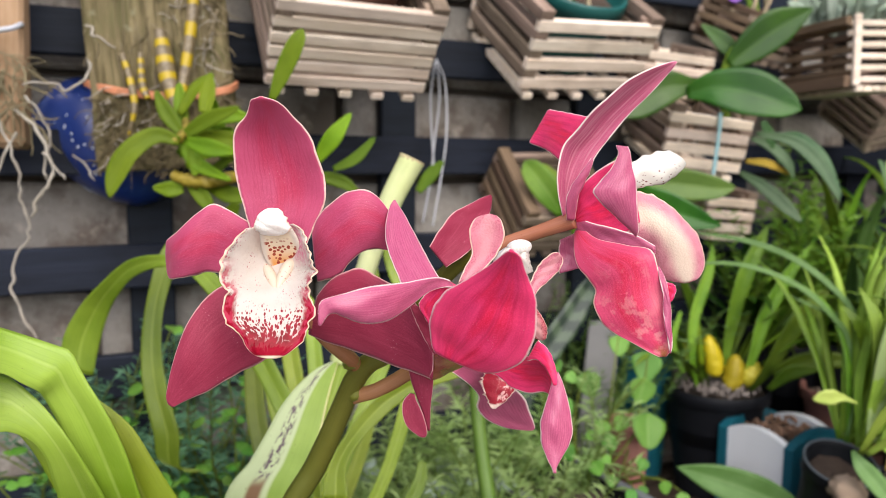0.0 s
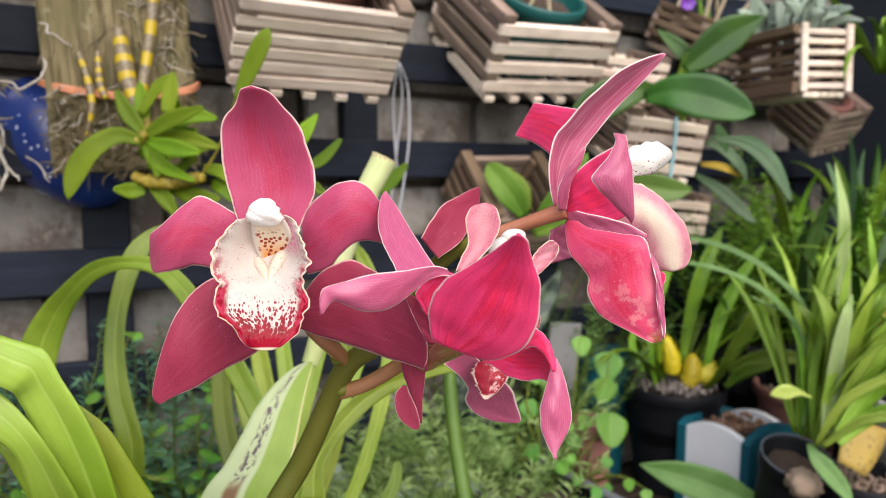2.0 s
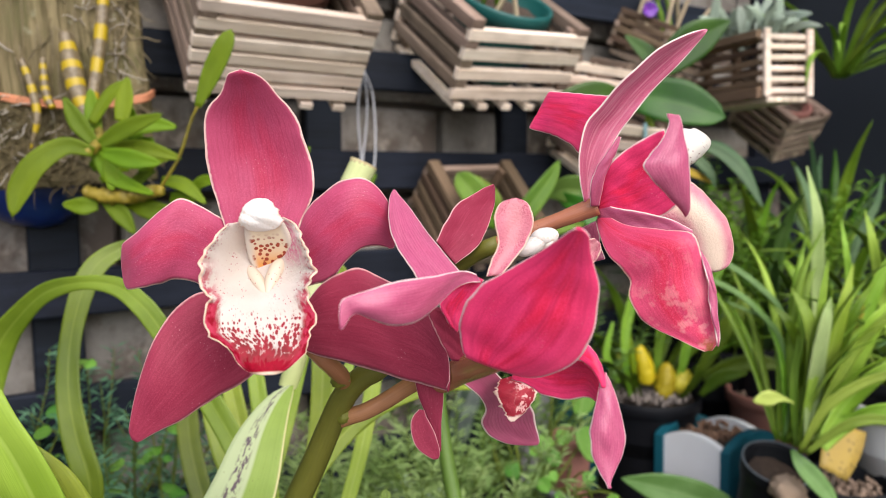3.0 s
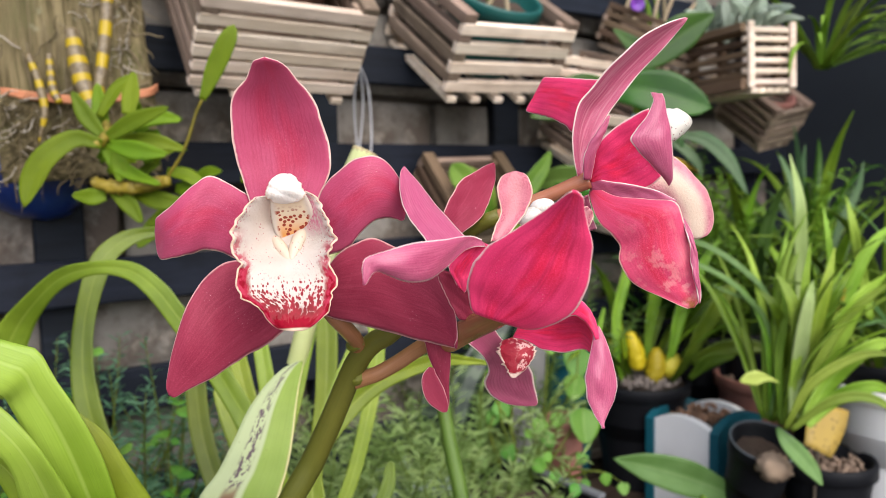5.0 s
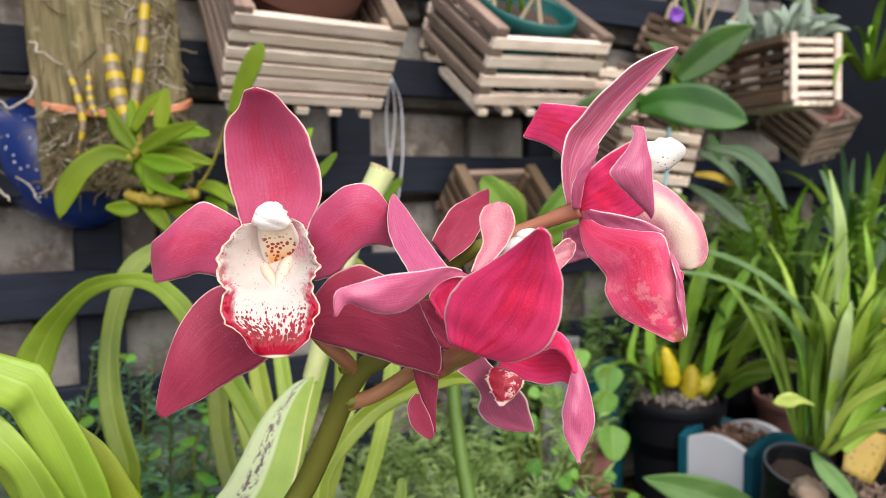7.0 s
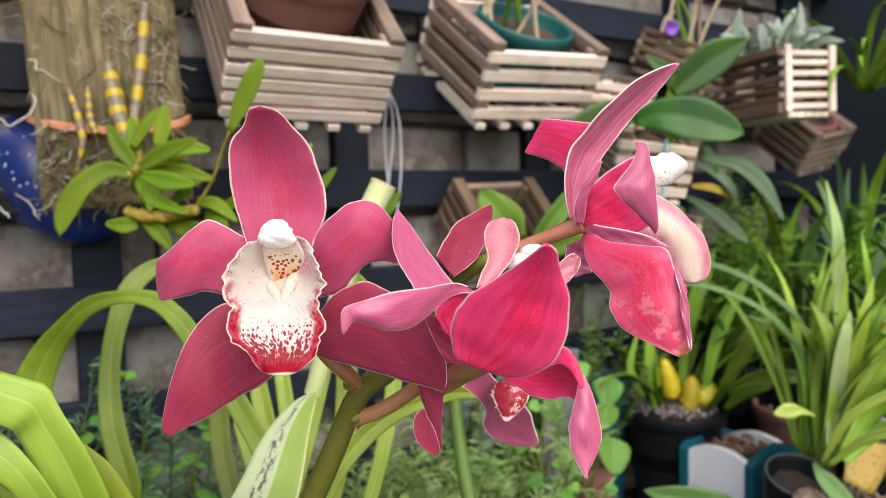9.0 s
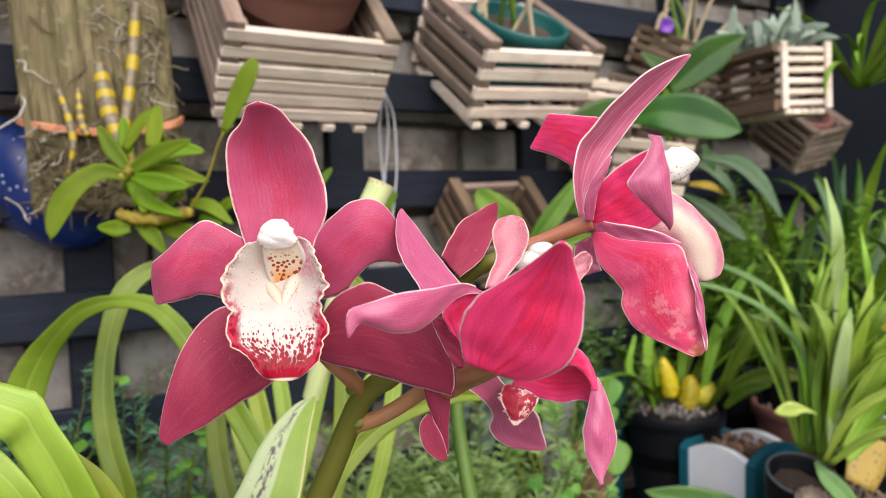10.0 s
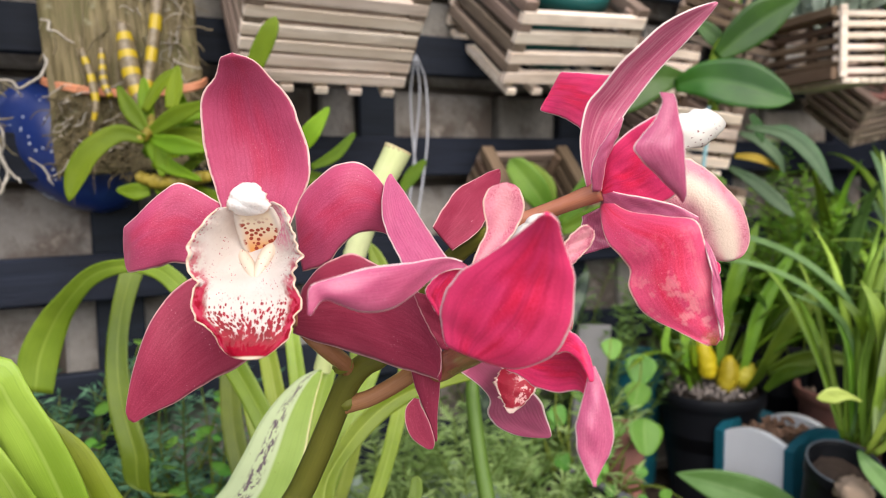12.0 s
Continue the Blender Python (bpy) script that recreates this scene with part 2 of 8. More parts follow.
def petal_material(name, body, vein, margin, flush=None, blotch=None, translucent=0.15, veins=0.16, rough=0.45, spec=0.22, rim=0.972, count=21, satin=0.4, streak=None):
    m = Mat(name, rough=rough, spec=spec)
    u, v, e = edge_distance(m)
    wob = m.noise(9.0, 2.0, (1.0, 1.5, 1.0), "UV")
    lines = m.math("SINE", m.math("MULTIPLY", m.math("ADD", v, m.math("MULTIPLY", wob, 0.07)), 6.2832 * count))
    lines = m.math("MULTIPLY", m.ramp(lines, -0.2, 1.0), m.ramp(m.noise(5.0, 3.0, (1.2, 7.0, 1.0), "UV"), 0.3, 0.65))
    grain = m.noise(420.0, 3.0)
    col = m.mix(m.ramp(m.noise(38.0, 3.0), 0.3, 0.7), body, tuple(c * 0.93 for c in body))
    if flush:
        col = m.mix(m.math("MULTIPLY", m.ramp(e, 0.9, 0.1), m.ramp(m.noise(3.0, 1.0, (1.0, 1.6, 1.0), "UV"), 0.25, 0.7)), col, flush)
    # Pale lengthwise streaks: pigment, and sheen painted into the petal colour.
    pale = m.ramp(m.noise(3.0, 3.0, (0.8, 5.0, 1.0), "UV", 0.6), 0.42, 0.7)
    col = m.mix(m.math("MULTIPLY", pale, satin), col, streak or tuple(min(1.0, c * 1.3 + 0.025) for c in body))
    if blotch:
        spots = m.math("MULTIPLY", m.ramp(m.noise(150.0, 3.0, None, "Object", 0.7), 0.52, 0.64), m.ramp(u, 0.2, 0.9))
        patch = m.math("MULTIPLY", m.ramp(m.noise(45.0, 3.0), 0.5, 0.66), m.ramp(u, 0.45, 0.85))
        col = m.mix(m.math("MULTIPLY", m.math("MAXIMUM", spots, patch), 0.6), col, blotch)
        tipc = m.math("MULTIPLY", m.ramp(u, 0.9, 0.99), m.ramp(m.noise(260.0, 3.0), 0.4, 0.6))
        col = m.mix(tipc, col, (0.3, 0.12, 0.03))
    velvet = m.noise(2600.0, 2.0, None, "Object", 0.7)
    col = m.mix(m.math("MULTIPLY", m.ramp(velvet, 0.45, 0.75), 0.5), col, tuple(min(1.0, c * 1.45 + 0.03) for c in body))
    col = m.mix(m.math("MULTIPLY", m.ramp(velvet, 0.5, 0.25), 0.28), col, vein)
    col = m.mix(m.math("MULTIPLY", lines, veins), col, vein)
    col = m.mix(m.math("MULTIPLY", m.ramp(e, 0.45, 1.0), 0.35), col, tuple(min(1.0, c * 1.25 + 0.02) for c in body))
    dots = m.ramp(m.cells(900.0, None, "Object"), 0.16, 0.08)
    col = m.mix(m.math("MULTIPLY", dots, m.math("MULTIPLY", m.ramp(m.noise(90.0, 2.0), 0.55, 0.7), 0.6)), col, (0.75, 0.5, 0.5))
    edge = m.ramp(m.math("ADD", m.math("MAXIMUM", e, m.ramp(u, 0.9, 1.02, False)), m.math("MULTIPLY", m.noise(420.0, 3.0), 0.05)), rim, rim + 0.04)
    col = m.mix(edge, col, margin)
    m.bump(m.math("ADD", m.math("MULTIPLY", lines, -0.12), m.math("MULTIPLY", m.math("ADD", grain, m.math("MULTIPLY", velvet, 0.6)), 0.5)), 0.32, 0.0005)
    m.b.inputs["Sheen Weight"].default_value = 0.26
    m.b.inputs["Sheen Roughness"].default_value = 0.35
    m.b.inputs["Sheen Tint"].default_value = (1.0, 0.72, 0.82, 1.0)
    return m.done(col, translucent)


def lip_material(name, deep=True):
    m = Mat(name, rough=0.5, spec=0.3)
    u, v, e = edge_distance(m)
    base = m.mix(m.ramp(m.noise(60.0, 3.0), 0.3, 0.7), (0.58, 0.515, 0.46), (0.64, 0.58, 0.535))
    base = m.mix(m.math("MULTIPLY", m.ramp(u, 0.40, 0.05), m.math("MULTIPLY", m.ramp(e, 0.95, 0.2), 0.5)), base, (0.78, 0.56, 0.4))
    # pink speckled inner face of one side lobe
    pinkish = m.math("MULTIPLY", m.ramp(v, 0.70, 0.80), m.math("MULTIPLY", m.ramp(v, 0.97, 0.90), m.ramp(u, 0.36, 0.22)))
    base = m.mix(m.math("MULTIPLY", pinkish, m.ramp(m.noise(26.0, 4.0, (1.0, 1.6, 1.0), "UV", 0.7), 0.36, 0.56)), base, (0.62, 0.2, 0.3))
    fine = m.ramp(m.cells(27.0, (1.9, 1.7, 1.0)), 0.25, 0.15)
    fine = m.math("MULTIPLY", fine, m.ramp(m.noise(7.0, 2.0, None, "UV"), 0.45, 0.6))
    col = m.mix(m.math("MULTIPLY", fine, m.ramp(e, 0.05, 0.4)), base, (0.36, 0.02, 0.06))
    # red field of the mid lobe, broken into strokes towards the throat
    drift = m.math("MULTIPLY", m.math("SUBTRACT", m.noise(1.0, 2.0, (7.0, 16.0, 1.0), "UV"), 0.5), 0.75)
    streak = m.math("ADD", m.math("SUBTRACT", m.cells(1.0, (30.0, 30.0, 1.0)), m.math("MULTIPLY", m.math("SUBTRACT", u, 0.635), 2.1)), drift)
    dashes = m.math("MULTIPLY", m.ramp(streak, 0.30, 0.20), m.ramp(u, 0.58, 0.64))
    speck = m.math("MULTIPLY", m.ramp(m.cells(1.0, (30.0, 38.0, 1.0)), 0.34, 0.22), m.ramp(u, 0.60, 0.66))
    broken = m.math("MULTIPLY", m.math("SUBTRACT", m.noise(22.0, 3.0, None, "UV"), 0.5), 0.22)
    band = m.math("MULTIPLY", m.ramp(m.math("ADD", e, broken), 0.70, 0.84), m.ramp(m.math("ADD", u, broken), 0.50, 0.58))
    foot = m.ramp(m.math("ADD", u, m.math("MULTIPLY", broken, 0.9)), 0.80, 0.93)
    red = m.math("MAXIMUM", m.math("MAXIMUM", m.math("MULTIPLY", dashes, 0.95), m.math("MULTIPLY", speck, 0.8)), m.math("MAXIMUM", band, foot))
    col = m.mix(red, col, m.mix(m.ramp(m.noise(300.0, 2.0), 0.35, 0.65), (0.21, 0.001, 0.010), (0.31, 0.002, 0.020)))
    m.link(m.math("SUBTRACT", 0.3, m.math("MULTIPLY", red, 0.22)), m.b.inputs["Specular IOR Level"])
    edge_u = m.ramp(u, 0.972, 0.985)
    side = m.ramp(m.math("ADD", e, m.math("MULTIPLY", m.noise(24.0, 2.0, None, "UV"), 0.05)), 0.982, 1.008)
    border = m.math("MULTIPLY", m.ramp(m.cells(1.0, (42.0, 44.0, 1.0)), 0.42, 0.26), m.math("MULTIPLY", m.ramp(e, 0.82, 0.97), m.ramp(u, 0.56, 0.46)))
    col = m.mix(m.math("MULTIPLY", border, 0.85), col, (0.40, 0.03, 0.09))
    blush = m.math("MULTIPLY", m.ramp(e, 0.72, 0.93), m.math("MULTIPLY", m.ramp(m.noise(18.0, 3.0, None, "UV"), 0.42, 0.56), m.ramp(u, 0.22, 0.45)))
    col = m.mix(m.math("MULTIPLY", blush, 0.92), col, (0.46, 0.04, 0.085))
    col = m.mix(m.math("MAXIMUM", edge_u, side), col, (0.82, 0.62, 0.48))
    m.bump(m.math("ADD", m.noise(900.0, 2.0), m.noise(160.0, 3.0)), 0.4, 0.0006)
    return m.done(col, 0.22)


def speckled_material(name, light, dark, centre, size=800.0):
    m = Mat(name, rough=0.55, spec=0.3)
    u, v, e = edge_distance(m)
    sp = m.ramp(m.cells(size, None, "Object"), 0.5, 0.3)
    sp = m.math("MULTIPLY", sp, m.ramp(m.noise(200.0, 3.0), 0.3, 0.6))
    col = m.mix(m.ramp(e, 0.15, 0.75), centre, light)
    col = m.mix(m.math("MULTIPLY", sp, m.ramp(e, 0.1, 0.7)), col, dark)
    col = m.mix(m.ramp(e, 0.9, 0.98), col, (0.85, 0.62, 0.5))
    m.bump(m.noise(1200.0, 2.0), 0.5, 0.0006)
    return m.done(col, 0.25)


def leaf_material(name, dark, light, midrib=None, rough=0.4, translucent=0.28, spots=None, vary=0.22, lines=70.0, spec=0.38):
    m = Mat(name, rough=rough, spec=spec)
    u, v, e = edge_distance(m)
    veins = m.math("MULTIPLY", m.ramp(m.noise(lines * 0.05, 4.0, (0.5, 14.0, 1.0), "UV", 0.7), 0.4, 0.65), 0.5)
    big = m.ramp(m.noise(14.0, 3.0), 0.3, 0.7)
    col = m.mix(big, dark, light)
    col = m.mix(m.math("MULTIPLY", m.noise(120.0, 4.0), 0.3), col, tuple(c * 0.6 for c in dark))
    col = m.mix(m.math("MULTIPLY", veins, 0.5), col, tuple(c * 0.7 for c in dark))
    if midrib:
        col = m.mix(m.math("MULTIPLY", m.ramp(e, 0.12, 0.02), 0.3), col, midrib)
    col = m.vary(col, vary, 0.015)
    if spots:
        band = m.ramp(m.math("ABSOLUTE", m.math("SUBTRACT", v, 0.34)), 0.13, 0.06)
        sp = m.math("MULTIPLY", m.math("MULTIPLY", m.ramp(m.noise(9.0, 3.0, (3.6, 1.7, 1.0), "UV", 0.6), 0.50, 0.54), m.ramp(u, 0.50, 0.56)), band)
        pale = m.ramp(v, 0.56, 0.5)
        col = m.mix(m.math("MULTIPLY", pale, 0.6), col, (0.58, 0.64, 0.44))
        col = m.mix(sp, col, spots)
        col = m.mix(m.math("MULTIPLY", m.ramp(u, 0.56, 0.5), m.math("MULTIPLY", band, m.ramp(m.noise(30.0, 3.0), 0.4, 0.55))), col, (0.2, 0.11, 0.05))
        col = m.mix(m.ramp(v, 0.955, 0.985), col, (0.75, 0.72, 0.35))
    col = m.mix(m.math("MULTIPLY", m.ramp(m.noise(700.0, 2.0), 0.72, 0.78), 0.7), col, (0.12, 0.07, 0.02))
    m.bump(m.math("ADD", veins, m.math("MULTIPLY", m.noise(60.0, 3.0), 0.6)), 0.25, 0.0008)
    return m.done(col, translucent)


def wood_material(name, light, dark, rough=0.8, axis=0, vary=0.25, stain=0.5):
    m = Mat(name, rough=rough, spec=0.2)
    st = [40.0, 40.0, 40.0]
    st[axis] = 3.0
    info = m.node("ShaderNodeObjectInfo")
    shift = m.node("ShaderNodeVectorMath")
    shift.operation = "MULTIPLY_ADD"
    m.link(info.outputs["Random"], shift.inputs[0])
    shift.inputs[1].default_value = (3.1, 5.3, 7.7)
    m.link(m.co.outputs["Object"], shift.inputs[2])

    def grainy(scale, detail, stretch, r=0.55, distort=0.0):
        n = m.node("ShaderNodeTexNoise", Scale=scale, Detail=detail, Roughness=r, Distortion=distort)
        mp = m.node("ShaderNodeMapping", Scale=stretch)
        m.link(shift.outputs[0], mp.inputs[0])
        m.link(mp.outputs[0], n.inputs["Vector"])
        return n.outputs["Fac"]

    grain = grainy(2.2, 6.0, tuple(st), 0.65, 0.4)
    fine = grainy(9.0, 3.0, tuple(st))
    broad = grainy(1.0, 4.0, tuple(q * 0.55 for q in st), 0.6)
    col = m.mix(m.ramp(grain, 0.3, 0.72), light, dark)
    col = m.mix(m.math("MULTIPLY", m.ramp(fine, 0.5, 0.75), 0.4), col, tuple(c * 0.55 for c in dark))
    col = m.mix(m.math("MULTIPLY", m.ramp(broad, 0.52, 0.72), 0.55), col, tuple(c * 0.62 for c in dark))
    col = m.mix(m.math("MULTIPLY", m.ramp(broad, 0.46, 0.3), 0.5), col, tuple(min(0.9, c * 1.12) for c in light))
    col = m.mix(m.math("MULTIPLY", m.ramp(grainy(18.0, 4.0, (1.0, 1.0, 1.0)), 0.52, 0.72), stain), col, tuple(c * 0.5 for c in dark))
    col = m.vary(col, vary, 0.012)
    m.bump(m.math("ADD", grain, m.math("MULTIPLY", fine, 0.6)), 0.6, 0.001)
    return m.done(col)


def plain_material(name, colour, rough=0.5, grain=60.0, depth=0.25, other=None, vary=0.1, bump=0.2, metal=0.0, spec=0.5):
    m = Mat(name, rough=rough, metal=metal, spec=spec)
    other = other or tuple(c * 0.6 for c in colour)
    col = m.mix(m.math("MULTIPLY", m.ramp(m.noise(grain * 0.2, 4.0), 0.35, 0.7), depth * 2), colour, other)
    col = m.mix(m.math("MULTIPLY", m.noise(grain * 3, 4.0), depth), col, tuple(c * 0.7 for c in colour))
    col = m.vary(col, vary, 0.01)
    m.bump(m.noise(grain * 2, 5.0), bump, 0.001)
    return m.done(col)


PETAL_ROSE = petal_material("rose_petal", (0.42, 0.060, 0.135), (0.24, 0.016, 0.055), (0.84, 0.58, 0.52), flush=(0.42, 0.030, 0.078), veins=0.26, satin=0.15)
PETAL_WINE = petal_material("wine_sepal", (0.262, 0.025, 0.058), (0.16, 0.012, 0.034), (0.66, 0.36, 0.36), veins=0.25, spec=0.14, rough=0.5)
PETAL_BRIGHT = petal_material("crimson_petal", (0.78, 0.042, 0.165), (0.52, 0.012, 0.07), (0.90, 0.62, 0.62), flush=(0.82, 0.016, 0.07), translucent=0.2, veins=0.42, count=7, rough=0.36, spec=0.3)
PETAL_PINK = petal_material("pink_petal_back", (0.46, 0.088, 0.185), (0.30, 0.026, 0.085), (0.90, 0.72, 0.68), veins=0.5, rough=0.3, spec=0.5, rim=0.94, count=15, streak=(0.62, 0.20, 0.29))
# Its strong pale streak is part pigment, part satin highlight put into the colour.
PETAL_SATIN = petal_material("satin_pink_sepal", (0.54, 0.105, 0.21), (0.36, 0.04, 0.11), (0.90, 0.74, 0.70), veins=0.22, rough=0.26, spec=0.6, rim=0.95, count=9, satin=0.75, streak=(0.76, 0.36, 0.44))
PETAL_SPENT = petal_material("blotched_crimson_sepal", (0.58, 0.060, 0.145), (0.40, 0.016, 0.07), (0.86, 0.56, 0.48), flush=(0.58, 0.018, 0.055), blotch=(0.72, 0.32, 0.32))
LIP = lip_material("spotted_lip")
LOBE = speckled_material("speckled_lobe", (0.60, 0.2, 0.26), (0.44, 0.06, 0.12), (0.66, 0.28, 0.32), 2000.0)
LIP_PALE = speckled_material("pale_lip", (0.74, 0.31, 0.38), (0.52, 0.10, 0.17), (0.82, 0.67, 0.55), 2600.0)
LIP_RED = Mat("red_lip", 0.5, 0.2)
_u, _v, _e = edge_distance(LIP_RED)
_p = LIP_RED.math("MULTIPLY", LIP_RED.ramp(LIP_RED.noise(420.0, 4.0, None, "Object", 0.75), 0.50, 0.58), LIP_RED.ramp(LIP_RED.math("ADD", _v, LIP_RED.math("MULTIPLY", LIP_RED.noise(3.0, 2.0, None, "UV"), 0.5)), 0.55, 0.85))
_c = LIP_RED.mix(_p, LIP_RED.mix(LIP_RED.noise(200.0, 3.0), (0.24, 0.003, 0.015), (0.44, 0.012, 0.04)), (0.80, 0.46, 0.44))
_c = LIP_RED.mix(LIP_RED.ramp(LIP_RED.math("ADD", LIP_RED.math("MAXIMUM", _e, _u), LIP_RED.math("MULTIPLY", LIP_RED.noise(500.0, 3.0), 0.12)), 0.90, 0.98), _c, (0.86, 0.64, 0.55))
LIP_RED.bump(LIP_RED.noise(700.0, 3.0), 0.5, 0.0006)
LIP_RED = LIP_RED.done(_c, 0.12)
LIP_FLECK = speckled_material("flecked_red_lip", (0.66, 0.17, 0.20), (0.25, 0.015, 0.02), (0.72, 0.36, 0.36), 1500.0)
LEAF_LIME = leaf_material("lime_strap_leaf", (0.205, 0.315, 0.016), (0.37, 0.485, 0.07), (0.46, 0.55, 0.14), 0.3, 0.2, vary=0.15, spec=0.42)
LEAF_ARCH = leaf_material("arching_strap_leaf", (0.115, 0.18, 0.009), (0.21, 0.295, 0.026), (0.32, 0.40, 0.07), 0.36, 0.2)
LEAF_OLIVE = leaf_material("olive_strap_leaf", (0.105, 0.17, 0.014), (0.20, 0.285, 0.032), (0.28, 0.35, 0.07), 0.4)
LEAF_SPOTTED = leaf_material("black_spotted_leaf", (0.24, 0.37, 0.05), (0.36, 0.5, 0.1), (0.5, 0.58, 0.25), 0.4, spots=(0.12, 0.085, 0.095), vary=0.02)
LEAF_GREEN = leaf_material("fresh_green_leaf", (0.13, 0.26, 0.018), (0.26, 0.42, 0.04), (0.34, 0.48, 0.1), 0.45, 0.4)
LEAF_KEIKI = leaf_material("yellow_green_leaf", (0.12, 0.215, 0.006), (0.215, 0.33, 0.012), None, 0.5, 0.25, vary=0.35, spec=0.22)
LEAF_STRAP = leaf_material("green_strap_leaf", (0.09, 0.20, 0.01), (0.22, 0.37, 0.03), None, 0.4, 0.2, vary=0.4)
LEAF_MID = leaf_material("mid_green_leaf", (0.10, 0.22, 0.05), (0.18, 0.33, 0.11), (0.26, 0.4, 0.17), 0.4)
LEAF_DEEP = leaf_material("deep_green_leaf", (0.016, 0.072, 0.004), (0.046, 0.14, 0.011), (0.08, 0.18, 0.028), 0.36, 0.1, spec=0.35)
LEAF_BLUE = leaf_material("grey_green_leaf", (0.08, 0.17, 0.07), (0.15, 0.26, 0.12), (0.22, 0.34, 0.18), 0.42)
LEAF_PALE = leaf_material("silvery_leaf", (0.24, 0.32, 0.24), (0.40, 0.48, 0.40), None, 0.6, 0.1, vary=0.3)
LEAF_HERB = leaf_material("grey_green_herb", (0.28, 0.47, 0.135), (0.46, 0.64, 0.25), None, 0.5, 0.45)
LEAF_SHRUB = leaf_material("fine_shrub_leaf", (0.09, 0.20, 0.045), (0.17, 0.30, 0.085), None, 0.5)
LEAF_CLOVER = leaf_material("round_green_leaf", (0.09, 0.27, 0.025), (0.17, 0.38, 0.06), (0.25, 0.42, 0.12), 0.45)
LEAF_GRASS = leaf_material("grassy_leaf", (0.19, 0.34, 0.025), (0.33, 0.49, 0.075), (0.36, 0.5, 0.14), 0.45, 0.2, vary=0.3, spec=0.25)
LEAF_PALE_GRASS = leaf_material("pale_grassy_leaf", (0.27, 0.42, 0.13), (0.42, 0.56, 0.24), None, 0.5, 0.2, vary=0.15, spec=0.25)
LEAF_YELLOW = leaf_material("yellowed_leaf", (0.5, 0.36, 0.03), (0.6, 0.5, 0.06), None, 0.5)
LEAF_DULL = leaf_material("dull_green_leaf", (0.055, 0.14, 0.02), (0.12, 0.23, 0.04), (0.17, 0.28, 0.07), 0.45, 0.15)
LEAF_MOTTLED = Mat("banded_snake_leaf", 0.4)
_u, _v, _e = edge_distance(LEAF_MOTTLED)
_w = LEAF_MOTTLED.math("SINE", LEAF_MOTTLED.math("ADD", LEAF_MOTTLED.math("MULTIPLY", _u, 58.0), LEAF_MOTTLED.math("ADD", LEAF_MOTTLED.math("MULTIPLY", _e, -2.2), LEAF_MOTTLED.math("MULTIPLY", LEAF_MOTTLED.noise(6.0, 3.0, None, "UV"), 6.0))))
LEAF_MOTTLED = LEAF_MOTTLED.done(LEAF_MOTTLED.mix(LEAF_MOTTLED.ramp(_w, -0.3, 0.35), (0.008, 0.022, 0.011), (0.05, 0.08, 0.043)))
STEM = leaf_material("olive_stem", (0.10, 0.125, 0.012), (0.18, 0.185, 0.024), None, 0.42, 0.08)
PEDICEL = leaf_material("bronze_flower_stalk", (0.27, 0.095, 0.045), (0.52, 0.235, 0.12), None, 0.18, 0.1, spec=0.7, lines=40.0)
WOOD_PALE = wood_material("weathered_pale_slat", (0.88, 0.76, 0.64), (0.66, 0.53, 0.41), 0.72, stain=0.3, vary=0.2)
# Weathered wood; on crate sides the dark tone also holds painted shade.
WOOD_GREY = wood_material("weathered_brown_slat_and_shaded_side", (0.31, 0.235, 0.18), (0.19, 0.138, 0.102), 0.85)
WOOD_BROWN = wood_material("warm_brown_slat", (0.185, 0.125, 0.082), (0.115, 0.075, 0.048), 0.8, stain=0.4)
WOOD_BLUE = wood_material("dark_blue_stained_batten", (0.0125, 0.017, 0.029), (0.0065, 0.009, 0.0155), 0.65, vary=0.15)
WOOD_BENCH = wood_material("dark_wet_bench_slat", (0.05, 0.035, 0.025), (0.025, 0.017, 0.012), 0.7)

MASONRY = Mat("grey_rendered_block", 0.95)
_big = MASONRY.ramp(MASONRY.noise(13.0, 5.0, None, "Object", 0.65), 0.42, 0.62)
_c = MASONRY.mix(MASONRY.noise(90.0, 5.0, None, "Object", 0.7), (0.29, 0.275, 0.25), (0.16, 0.148, 0.13))
_c = MASONRY.mix(MASONRY.math("MULTIPLY", _big, 0.75), _c, (0.085, 0.062, 0.045))
_c = MASONRY.mix(MASONRY.math("MULTIPLY", MASONRY.ramp(MASONRY.noise(34.0, 4.0), 0.56, 0.7), 0.5), _c, (0.42, 0.38, 0.325))
_c = MASONRY.vary(_c, 0.25, 0.01)
MASONRY.bump(MASONRY.math("ADD", MASONRY.noise(60.0, 5.0, None, "Object", 0.7), _big), 0.8, 0.003)
MASONRY = MASONRY.done(_c)
MORTAR = plain_material("dark_mortar", (0.10, 0.085, 0.07), 0.95, 60.0, 0.3)
DARK_WALL = plain_material("dark_blue_grey_wall_paint", (0.018, 0.023, 0.031), 0.5, 14.0, 0.35, (0.034, 0.043, 0.054))
SOIL = plain_material("brown_soil", (0.06, 0.04, 0.027), 0.95, 90.0, 0.4, (0.03, 0.02, 0.014), 0.1, 0.8)
PAVING = plain_material("grey_paving", (0.25, 0.24, 0.22), 0.9, 20.0, 0.3)
TERRACOTTA = plain_material("terracotta", (0.31, 0.14, 0.105), 0.75, 40.0, 0.3, (0.21, 0.092, 0.07))
BLACK_PLASTIC = plain_material("black_plastic", (0.008, 0.009, 0.012), 0.55, 40.0, 0.2, spec=0.2)
TEAL_PAINT = plain_material("teal_paint", (0.008, 0.105, 0.14), 0.4, 40.0, 0.25)
TEAL_PLASTIC = plain_material("green_teal_plastic", (0.006, 0.085, 0.075), 0.45, 40.0, 0.25)
